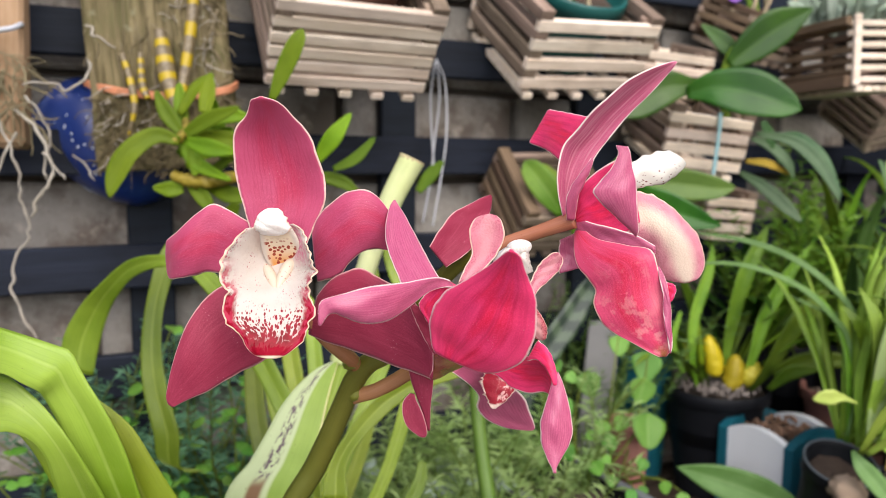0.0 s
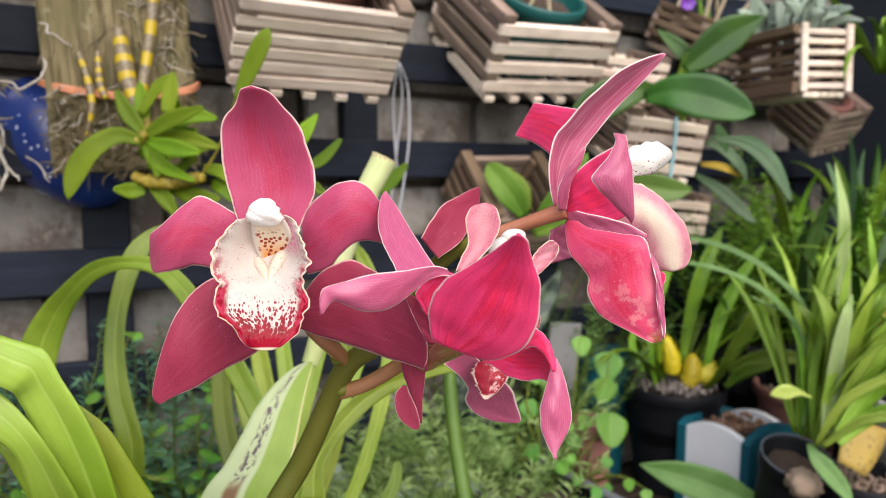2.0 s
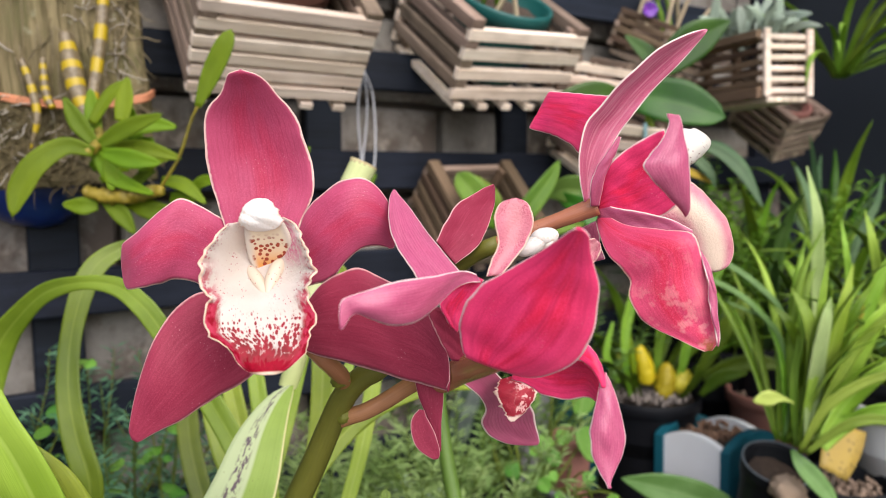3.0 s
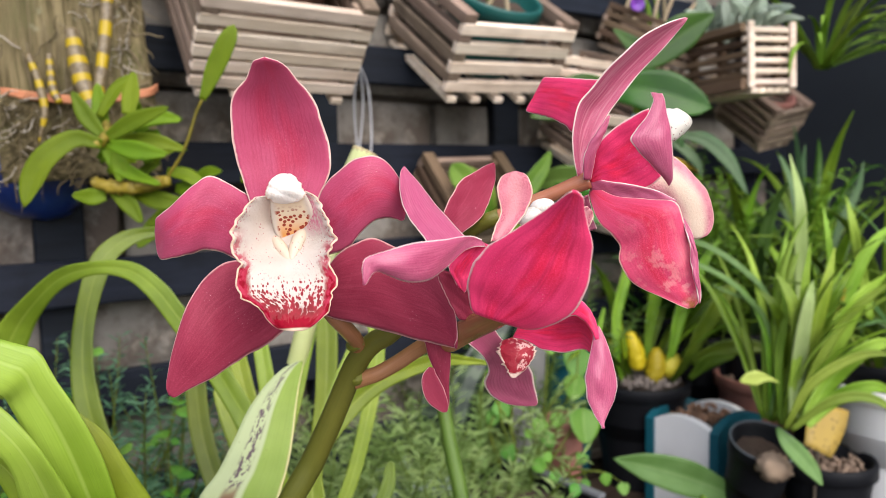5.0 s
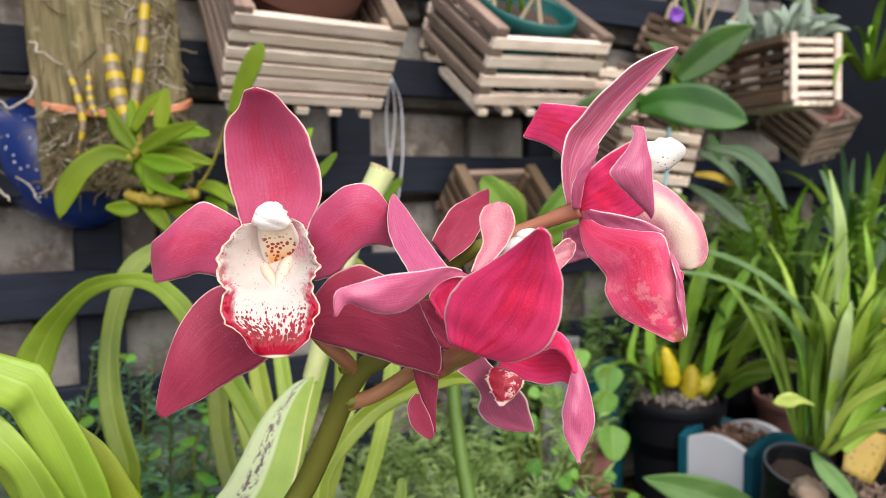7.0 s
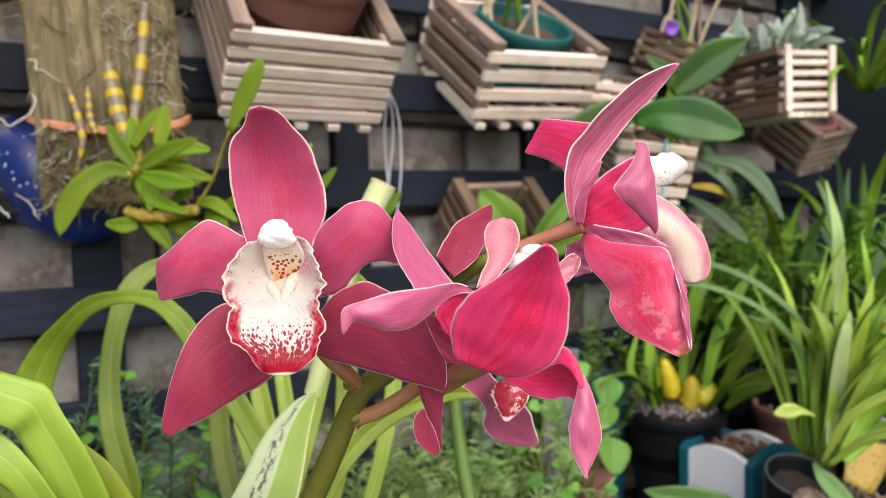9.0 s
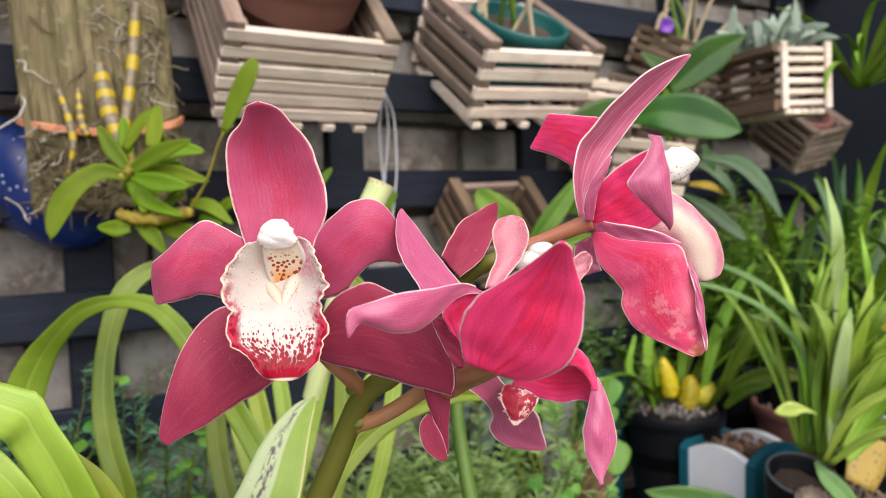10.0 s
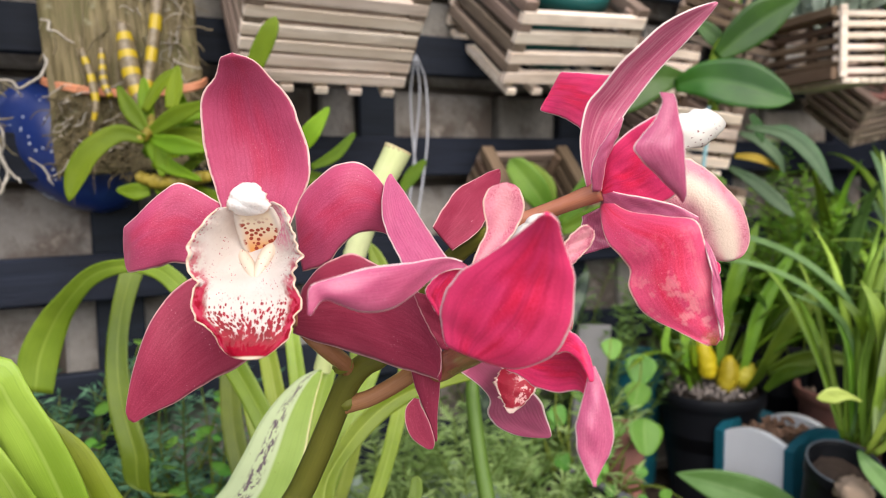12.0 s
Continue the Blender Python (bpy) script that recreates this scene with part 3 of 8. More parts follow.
WHITE_PAINT = plain_material("white_paint", (0.76, 0.78, 0.80), 0.5, 40.0, 0.08)
BLUE_GLAZE = plain_material("cobalt_glaze", (0.012, 0.035, 0.20), 0.32, 20.0, 0.3, (0.008, 0.02, 0.12), 0.02, 0.05)
WHITE_DOT = plain_material("white_glaze_dot", (0.55, 0.6, 0.7), 0.3)
BARK_CHIP = plain_material("bark_chip", (0.30, 0.22, 0.16), 0.9, 60.0, 0.4, None, 0.4, 0.6)
GRAVEL = plain_material("pale_gravel", (0.44, 0.38, 0.34), 0.9, 60.0, 0.4, (0.24, 0.2, 0.17), 0.4, 0.5)
STRING = plain_material("grey_string", (0.48, 0.5, 0.54), 0.6)
BLUE_STRING = plain_material("pale_blue_string", (0.35, 0.6, 0.65), 0.6)

# ---- structure: the wall runs away to the right; s along it, z up, out towards the camera ----
WALL_YAW = 26.0
WX = Vector((math.cos(radians(WALL_YAW)), math.sin(radians(WALL_YAW)), 0))
WN = Vector((math.sin(radians(WALL_YAW)), -math.cos(radians(WALL_YAW)), 0))
WALL = Matrix(((WX.x, -WN.x, 0, -0.35), (WX.y, -WN.y, 0, 0.868), (0, 0, 1, 0), (0, 0, 0, 1)))
BENCH = 0.76


def slab(name, size, m, material, label, category, bevel=0.002):
    me = plank_mesh(name, size, material, bevel)
    ob = new(name, me)
    ob.matrix_world = m
    return tagged(ob, label, category, kind="structure")


g = Geo()
n = 24
vs = [(x * 40.0 / n, y * 40.0 / n, 0.0) for x in range(-n, n + 1) for y in range(-n, n + 1)]
fs = [(i * (2 * n + 1) + j, (i + 1) * (2 * n + 1) + j, (i + 1) * (2 * n + 1) + j + 1, i * (2 * n + 1) + j + 1) for i in range(2 * n) for j in range(2 * n)]
tagged(part("ground", g.add(vs, fs), PAVING), "grey paved ground of the yard", "ground", kind="structure")
wall_north = slab("wall_north", (4.6, 0.12, 2.3), WALL @ pose(-0.4, 0.113, 1.15), MORTAR, "weathered grey block wall behind the orchids", "wall")
slab("wall_east", (0.1, 2.4, 2.3), WALL @ pose(1.42, -1.0, 1.15), DARK_WALL, "dark blue-grey painted side wall", "wall")

# battens on the wall: upright posts and level slats
trellis = thing("wall_trellis", "dark blue stained wooden batten trellis fixed to the wall", "trellis", kind="structure")
batten = plank_mesh("batten", (3.6, 0.018, 0.05), WOOD_BLUE, 0.002)
for i, top in enumerate((1.68, 1.55, 1.418, 1.288, 1.158, 1.03, 0.9)):
    piece("batten", batten, trellis, WALL @ pose(-0.35, 0.0, top - 0.025, 0, 0, 0))
post = plank_mesh("post", (0.05, 0.02, 1.5), WOOD_BLUE, 0.002)
for s in (-0.92, -0.61, -0.295, 0.018, 0.335, 0.65, 0.965, 1.28):
    piece("post", post, trellis, WALL @ pose(s, 0.0215, 1.3))

# bench of dark slats that carries the pots
bench = thing("plant_bench", "dark wet slatted wooden plant bench along the wall", "bench")
bslat = plank_mesh("slat", (2.5, 0.05, 0.022), WOOD_BENCH, 0.002)
for i in range(12):
    piece("slat", bslat, bench, WALL @ pose(0.05, -0.04 - i * 0.058, BENCH - 0.011))
bleg = plank_mesh("leg", (0.05, 0.05, BENCH - 0.064), WOOD_BENCH, 0.002)
rail = plank_mesh("rail", (0.05, 0.69, 0.04), WOOD_BENCH, 0.002)
for s in (-1.1, 0.05, 1.2):
    piece("rail", rail, bench, WALL @ pose(s, -0.36, BENCH - 0.043))
    for o in (-0.06, -0.66):
        piece("leg", bleg, bench, WALL @ pose(s, o, (BENCH - 0.064) / 2))


# ---- slatted hanging crates ----
def crate_axes(yaw, tilt, roll):
    y, t, r = radians(yaw), radians(tilt), radians(roll)
    ex, nn, up = Vector((math.cos(y), math.sin(y), 0)), Vector((math.sin(y), -math.cos(y), 0)), Vector((0, 0, 1))
    u2, n2 = math.cos(t) * up + math.sin(t) * nn, math.cos(t) * nn - math.sin(t) * up
    return math.cos(r) * ex + math.sin(r) * u2, math.cos(r) * u2 - math.sin(r) * ex, n2


def crate(corner, yaw, tilt, roll, w, h, d, label, rows=5, material=WOOD_PALE, side=WOOD_GREY, floor_slats=5, framed=False, close=0.66):
    """corner: the upper left corner of its front."""
    e, u, nn = crate_axes(yaw, tilt, roll)
    c = Vector(corner)
    top = thing("slatted_crate", label, "crate", "slatted crates on the wall")
    m = Matrix(((e.x, -nn.x, u.x, c.x), (e.y, -nn.y, u.y, c.y), (e.z, -nn.z, u.z, c.z), (0, 0, 0, 1)))
    top.matrix_world = m
    pitch = h / rows
    thin, high = 0.009, pitch * (0.52 if framed else close)
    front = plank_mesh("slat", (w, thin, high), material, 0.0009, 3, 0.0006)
    # Sides get darker wood than the fronts: weathering plus shade put into colour.
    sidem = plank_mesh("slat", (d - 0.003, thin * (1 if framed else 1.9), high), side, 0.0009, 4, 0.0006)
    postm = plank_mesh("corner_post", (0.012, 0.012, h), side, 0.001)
    rnd = random.Random(int(abs(c.x) * 1000))
    for k in range(rows):
        z = -pitch * (k + 0.5)
        j = lambda: rnd.uniform(-0.0015, 0.0015)
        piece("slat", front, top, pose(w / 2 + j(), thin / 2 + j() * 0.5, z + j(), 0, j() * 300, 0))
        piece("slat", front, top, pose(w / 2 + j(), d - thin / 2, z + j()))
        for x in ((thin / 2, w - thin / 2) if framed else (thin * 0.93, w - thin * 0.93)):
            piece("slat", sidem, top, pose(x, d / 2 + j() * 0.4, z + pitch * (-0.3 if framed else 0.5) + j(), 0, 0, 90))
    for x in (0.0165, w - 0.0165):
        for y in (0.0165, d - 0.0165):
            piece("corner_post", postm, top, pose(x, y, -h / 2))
    if framed:
        for x in (0.005, w - 0.005):
            piece("front_post", plank_mesh("front_post", (0.011, 0.006, h + 0.004), material, 0.001), top, pose(x, -0.0032, -h / 2))
        piece("side_rail", plank_mesh("side_rail", (d, 0.01, 0.017), side, 0.001), top, pose(-0.006, d / 2, -h + 0.004, 0, 0, 90))
        piece("side_rail", plank_mesh("side_rail", (d, 0.01, 0.012), side, 0.001), top, pose(-0.006, d / 2, -0.006, 0, 0, 90))
    base = plank_mesh("floor_slat", (0.014, d * 0.98, 0.008), material, 0.0009)
    for k in range(floor_slats):
        piece("floor_slat", base, top, pose(0.015 + (w - 0.03) * k / (floor_slats - 1), d * 0.49, -h - 0.006))
    return top, m


WOOD_TAN = wood_material("tan_slat", (0.34, 0.27, 0.21), (0.21, 0.155, 0.115), 0.8)
crates = {}
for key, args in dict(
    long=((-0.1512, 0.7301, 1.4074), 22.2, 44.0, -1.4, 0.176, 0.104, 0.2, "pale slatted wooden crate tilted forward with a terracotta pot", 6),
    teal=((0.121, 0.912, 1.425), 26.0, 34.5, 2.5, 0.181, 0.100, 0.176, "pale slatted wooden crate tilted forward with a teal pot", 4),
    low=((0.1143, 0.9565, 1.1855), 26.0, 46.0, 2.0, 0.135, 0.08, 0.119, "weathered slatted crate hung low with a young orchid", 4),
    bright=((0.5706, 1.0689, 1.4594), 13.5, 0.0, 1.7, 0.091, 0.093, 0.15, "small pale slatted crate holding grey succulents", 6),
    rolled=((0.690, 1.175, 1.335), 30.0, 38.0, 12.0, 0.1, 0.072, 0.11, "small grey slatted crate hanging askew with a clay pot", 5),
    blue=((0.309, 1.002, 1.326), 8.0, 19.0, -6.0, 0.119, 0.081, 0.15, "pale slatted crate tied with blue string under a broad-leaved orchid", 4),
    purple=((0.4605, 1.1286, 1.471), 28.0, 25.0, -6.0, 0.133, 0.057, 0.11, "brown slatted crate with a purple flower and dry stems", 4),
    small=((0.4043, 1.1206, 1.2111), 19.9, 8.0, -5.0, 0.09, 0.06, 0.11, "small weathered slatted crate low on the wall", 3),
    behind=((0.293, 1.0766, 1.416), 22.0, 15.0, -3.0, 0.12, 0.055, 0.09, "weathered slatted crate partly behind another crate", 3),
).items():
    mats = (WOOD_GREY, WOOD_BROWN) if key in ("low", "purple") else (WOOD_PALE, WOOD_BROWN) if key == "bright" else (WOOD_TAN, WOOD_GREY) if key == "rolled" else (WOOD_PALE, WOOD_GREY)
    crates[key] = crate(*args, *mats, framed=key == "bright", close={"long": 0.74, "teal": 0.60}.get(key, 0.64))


def plant_pot(name, at, r, height, material, label, soil=SOIL, rim=0.006, m=None, chips=0, sides=40, chip=None, fill=0.02):
    """A tapered pot with a rolled rim and soil. at: the middle of its foot."""
    top = thing(name, label, "plant pot")
    k = 0.74
    g = lathe(Geo(), [(0.001, 0), (r * k, 0), (r * k, 0.004), (r * 0.96, height - 0.022), (r * 0.97, height - 0.02), (r + rim * 0.5, height - 0.018), (r + rim * 0.5, height - 0.002), (r + rim * 0.3, height), (r - 0.002, height), (r - 0.004, height - 0.004), (r * 0.88, height * 0.5), (0.001, height * 0.5)], sides=sides)
    part("body", g, material, top)
    g = Geo()
    rnd = random.Random(int(r * 1e5))
    rings, k2 = 7, 24
    vs, fs = [(0, 0, height - fill)], []
    for i in range(1, rings + 1):
        for j in range(k2):
            a = 6.2832 * j / k2
            vs.append(((r - 0.007) * i / rings * math.cos(a), (r - 0.007) * i / rings * math.sin(a), height - fill + rnd.uniform(-0.003, 0.004)))
    for j in range(k2):
        fs.append((0, 1 + j, 1 + (j + 1) % k2))
        for i in range(rings - 1):
            fs.append((1 + i * k2 + j, 1 + (i + 1) * k2 + j, 1 + (i + 1) * k2 + (j + 1) % k2, 1 + i * k2 + (j + 1) % k2))
    part("soil", g.add(vs, fs), soil, top)
    if chips:
        g = Geo()
        for i in range(chips):
            a, q = rnd.uniform(0, 6.28), (r - 0.014) * math.sqrt(rnd.random())
            s = rnd.uniform(0.003, 0.007)
            e = Euler([rnd.uniform(0, 3) for _ in range(3)]).to_matrix()
            blob(g, (q * math.cos(a), q * math.sin(a), height - fill + 0.004 + rnd.uniform(0, 0.011)), [e @ Vector((s, 0, 0)), e @ Vector((0, s * 0.7, 0)), e @ Vector((0, 0, s * 0.45))], i, 0.25, 4, 6)
        tagged(part("bark_mulch", g, chip or BARK_CHIP, top), kind="stuff")
    top.matrix_world = m if m is not None else Matrix.Translation(at)
    return top


m_long, m_teal, m_rolled = crates["long"][1], crates["teal"][1], crates["rolled"][1]
plant_pot("terracotta_pot", None, 0.075, 0.14, TERRACOTTA, "brown terracotta pot sitting in a slatted crate", m=m_long @ pose(0.088, 0.1, -0.099))
plant_pot("teal_pot", None, 0.064, 0.102, TEAL_PLASTIC, "teal plastic pot with dry orchid canes in a crate", m=m_teal @ pose(0.1, 0.088, -0.096))
plant_pot("clay_pot", None, 0.04, 0.07, TERRACOTTA, "small clay pot in a slatted crate", m=m_rolled @ pose(0.05, 0.055, -0.068))


# ---- the cymbidium in flower ----
def flower(label):
    return thing("orchid_flower", label, "orchid flower", "cymbidium flowers on one spike")


def lofted(name, parent, rows, material, label="", **kw):
    return part(name, blade(rows, **kw), material, parent, label)


ONE = flower("open rose-pink cymbidium flower with a white red-spotted lip")
lofted("dorsal_sepal", ONE, [(-0.0629, 0.309, 1.2175, 0.0097, 0, -0.0014, 0.001), (-0.0615, 0.3088, 1.2307, 0.0138, 0, -0.0004, 0.002), (-0.0607, 0.309, 1.2425, 0.0178, 0, -0.0007, 0.0035), (-0.0624, 0.308, 1.2545, 0.0176, 0, -0.0007, 0.004), (-0.0636, 0.306, 1.2638, 0.0162, 0, -0.0005, 0.0035), (-0.0641, 0.304, 1.2692, 0.0135, 0, -0.0002, 0.0025), (-0.0639, 0.302, 1.273, 0.0096, 0, -0.0002, 0.0015), (-0.0644, 0.299, 1.277, 0.0069, 0, 0, 0.0005), (-0.0652, 0.2965, 1.279, 0.0048, 0, 0, 0), (-0.0658, 0.2955, 1.28, 0.0022, 0, 0, 0), (-0.0656, 0.2953, 1.2804, 0.0003, 0, 0, 0)], PETAL_ROSE, seed=1, ruffle=0.0003)
lofted("petal", ONE, [(-0.0762, 0.3106, 1.217, -0.0027, 0, -0.0124, -0.001), (-0.0827, 0.309, 1.2216, -0.0021, 0, -0.0129, -0.002), (-0.0899, 0.3075, 1.2243, -0.0017, 0, -0.014, -0.003), (-0.0953, 0.306, 1.2223, -0.0016, 0, -0.0132, -0.003), (-0.1, 0.3055, 1.2198, -0.0015, 0, -0.0117, -0.0025), (-0.1047, 0.307, 1.2171, -0.001, 0, -0.0097, -0.0015), (-0.108, 0.3095, 1.2157, -0.0003, 0, -0.0085, -0.0005), (-0.1096, 0.311, 1.2161, -0.0001, 0, -0.0067, 0), (-0.1102, 0.312, 1.2164, -0.0001, 0, -0.0035, 0)], PETAL_ROSE, seed=2, ruffle=0.0003)
lofted("petal", ONE, [(-0.0479, 0.309, 1.2166, 0.001, 0, -0.0104, -0.001), (-0.0441, 0.307, 1.2205, 0.0017, 0, -0.0131, -0.0025), (-0.0384, 0.305, 1.2249, 0.0006, 0, -0.0152, -0.004), (-0.0328, 0.3035, 1.2294, -0.0005, 0, -0.0146, -0.0045), (-0.0282, 0.303, 1.2314, -0.0013, 0, -0.0132, -0.004), (-0.0238, 0.3035, 1.2311, -0.0018, 0, -0.0111, -0.003), (-0.0201, 0.305, 1.2294, -0.0017, 0, -0.0088, -0.002), (-0.0173, 0.3065, 1.2263, -0.0014, 0, -0.0065, -0.001), (-0.0157, 0.308, 1.2228, -0.001, 0, -0.0037, 0), (-0.015, 0.3085, 1.2215, -0.0003, 0, -0.0018, 0)], PETAL_ROSE, seed=3, ruffle=0.0006)
lofted("lateral_sepal", ONE, [(-0.0693, 0.306, 1.1934, 0.0086, 0, -0.0133, -0.002), (-0.0777, 0.304, 1.1891, 0.0073, 0, -0.0159, -0.004), (-0.0842, 0.301, 1.1852, 0.0078, 0, -0.0144, -0.004), (-0.0897, 0.2965, 1.1797, 0.0071, 0, -0.012, -0.003), (-0.0947, 0.294, 1.1731, 0.0058, 0, -0.0089, -0.002), (-0.0991, 0.2935, 1.1672, 0.0041, 0, -0.0056, -0.001), (-0.1021, 0.293, 1.1625, 0.0027, 0, -0.0029, -0.0005), (-0.1035, 0.2927, 1.16, 0.0018, 0, -0.0017, 0), (-0.1037, 0.2926, 1.1586, 0.0009, 0, -0.0006, 0)], PETAL_WINE, seed=4, ruffle=0.0002)
lofted("lateral_sepal", ONE, [(-0.0489, 0.307, 1.1925, -0.0019, 0, -0.008, -0.001), (-0.0422, 0.305, 1.1947, -0.001, 0, -0.0129, -0.003), (-0.0344, 0.303, 1.1957, 0, 0, -0.0159, -0.004), (-0.0268, 0.3005, 1.1954, 0.0011, 0, -0.0179, -0.004), (-0.0173, 0.2965, 1.192, 0.0011, 0, -0.0171, -0.003), (-0.0084, 0.2925, 1.1888, 0.0007, 0, -0.0156, -0.002), (-0.0022, 0.289, 1.1837, -0.0001, 0, -0.0114, -0.001), (0.0004, 0.2865, 1.1784, -0.0004, 0, -0.0063, 0), (0.0009, 0.285, 1.1746, -0.0002, 0, -0.0021, 0), (0.0001, 0.2845, 1.1728, 0.0003, 0, -0.0008, 0)], PETAL_WINE, seed=5, ruffle=0.0002)
lofted("lip", ONE, [(-0.0603, 0.2885, 1.2312, 0.0076, 0, 0.0008, 0.002), (-0.0599, 0.2865, 1.2298, 0.011, 0, 0.0001, 0.006), (-0.0605, 0.283, 1.2255, 0.0139, 0, -0.0001, 0.0115), (-0.0606, 0.28, 1.221, 0.0163, 0, -0.0005, 0.015), (-0.0603, 0.2775, 1.2163, 0.0175, 0, -0.0006, 0.016), (-0.0606, 0.2765, 1.2121, 0.017, 0, 0.0001, 0.0135), (-0.0608, 0.2765, 1.2096, 0.0158, 0, 0.0003, 0.01), (-0.06, 0.2765, 1.2073, 0.0149, 0, -0.0002, 0.0065), (-0.0599, 0.276, 1.2041, 0.0164, 0, -0.0005, 0.004), (-0.0593, 0.275, 1.2006, 0.0172, 0, 0.0002, 0.002), (-0.0592, 0.2735, 1.1973, 0.016, 0, 0.0006, 0.0005), (-0.0578, 0.2705, 1.1945, 0.0133, 0, 0.0001, -0.0008), (-0.0567, 0.268, 1.1917, 0.0109, 0, -0.0004, -0.0014), (-0.0571, 0.266, 1.1888, 0.0086, 0, -0.0001, -0.0016), (-0.057, 0.2645, 1.1867, 0.005, 0, 0, -0.0012), (-0.0569, 0.2637, 1.186, 0.0023, 0, -0.0001, -0.0004)], LIP, "white lip with crimson spots and a red frilled lobe", seed=6, nu=110, nv=48, ruffle=0.0011, bumps=0.0002, frill=21.0)
WHITE_CAP = speckled_material("ivory_anther_cap", (0.88, 0.86, 0.82), (0.8, 0.7, 0.6), (0.88, 0.87, 0.84))
COLUMN = Mat("ivory_flecked_column", 0.45, 0.3)
_u, _v, _e = edge_distance(COLUMN)
_k = COLUMN.math("MULTIPLY", COLUMN.ramp(COLUMN.cells(1.0, (16.0, 16.0, 1.0)), 0.30, 0.2), COLUMN.math("MULTIPLY", COLUMN.ramp(_v, 0.45, 0.62), COLUMN.ramp(_u, 0.92, 0.7)))
_k = COLUMN.math("MULTIPLY", _k, COLUMN.ramp(COLUMN.noise(9.0, 2.0, None, "UV"), 0.38, 0.5))
COLUMN = COLUMN.done(COLUMN.mix(_k, COLUMN.mix(COLUMN.noise(90.0, 3.0), (0.88, 0.86, 0.80), (0.86, 0.82, 0.74)), (0.20, 0.02, 0.03)), 0.2)
THROAT = Mat("orange_spotted_throat", 0.5)
_u, _v, _e = edge_distance(THROAT)
_c0 = (0.66, 0.58, 0.50)
_sp = THROAT.ramp(THROAT.cells(620.0, None, "Object"), 0.48, 0.36)
_c = THROAT.mix(THROAT.ramp(_u, 0.9, 0.25), (0.74, 0.31, 0.055), (0.82, 0.70, 0.52))
_c = THROAT.mix(THROAT.ramp(_e, 0.6, 0.95), _c, _c0)
THROAT = THROAT.done(THROAT.mix(THROAT.math("MULTIPLY", _sp, THROAT.math("MULTIPLY", THROAT.ramp(_u, 0.1, 0.3), THROAT.ramp(_e, 0.92, 0.75))), _c, (0.34, 0.04, 0.014)), 0.15)
lofted("column", ONE, [(-0.0585, 0.2846, 1.2298, 0.0062, 0, 0.0005, 0.0005), (-0.0578, 0.2866, 1.2262, 0.0071, 0, 0.0001, 0.002), (-0.0574, 0.2888, 1.2223, 0.0074, 0, -0.0001, 0.003), (-0.0576, 0.291, 1.2183, 0.0068, 0, -0.0004, 0.003), (-0.0582, 0.293, 1.2151, 0.0052, 0, -0.0003, 0.002), (-0.0587, 0.2942, 1.2128, 0.0031, 0, -0.0001, 0.0008)], THROAT, "cream column with orange-red spots", seed=9, thick=0.002, ruffle=0.0, bumps=0.0001)
lofted("anther_cap", ONE, [(-0.0593, 0.2848, 1.2375, 0.0024, 0, 0, -0.0003), (-0.0596, 0.284, 1.2365, 0.004, 0, 0, -0.001), (-0.0597, 0.283, 1.2348, 0.0053, 0, 0, -0.0018), (-0.0595, 0.2826, 1.2328, 0.0063, 0, 0, -0.002), (-0.0593, 0.283, 1.2308, 0.0067, 0, 0, -0.0018), (-0.0593, 0.284, 1.2291, 0.0054, 0, 0, -0.001), (-0.0598, 0.285, 1.2286, 0.0034, 0, 0, 0)], WHITE_CAP, "white anther cap", nu=24, nv=20, thick=0.002, ruffle=0.0006, bumps=0.0005, seed=8)
KEEL = Mat("cream_keel", 0.5)
_d = KEEL.math("MULTIPLY", KEEL.ramp(KEEL.cells(700.0, None, "Object"), 0.22, 0.14), KEEL.ramp(KEEL.noise(160.0, 2.0), 0.45, 0.55))
KEEL = KEEL.done(KEEL.mix(_d, KEEL.mix(KEEL.noise(140.0, 3.0), (0.66, 0.52, 0.39), (0.63, 0.55, 0.46)), (0.36, 0.03, 0.06)), 0.15)
g = Geo()
tube(g, [(-0.0654, 0.2945, 1.2166), (-0.0636, 0.2922, 1.2136), (-0.0615, 0.2898, 1.2107), (-0.0596, 0.2862, 1.2079), (-0.0584, 0.2825, 1.2051)], (0.0006, 0.0020, 0.0022, 0.0015, 0.0004), 14, 22)
tube(g, [(-0.0525, 0.2945, 1.2182), (-0.0547, 0.2922, 1.2158), (-0.0564, 0.2898, 1.2126), (-0.0578, 0.2866, 1.2089), (-0.0582, 0.2825, 1.2051)], (0.0006, 0.0024, 0.0026, 0.0017, 0.0004), 14, 22)
part("keel", g, KEEL, ONE, "pair of cream ridges")
part("flower_stalk", tube(Geo(), [(-0.0338, 0.3350, 1.1630), (-0.0356, 0.3255, 1.1692), (-0.0388, 0.3180, 1.1746), (-0.0446, 0.3110, 1.1828), (-0.0575, 0.3040, 1.2013)], (0.0032, 0.0034, 0.0034, 0.0034, 0.003)), PEDICEL, ONE, "bronze stalk")

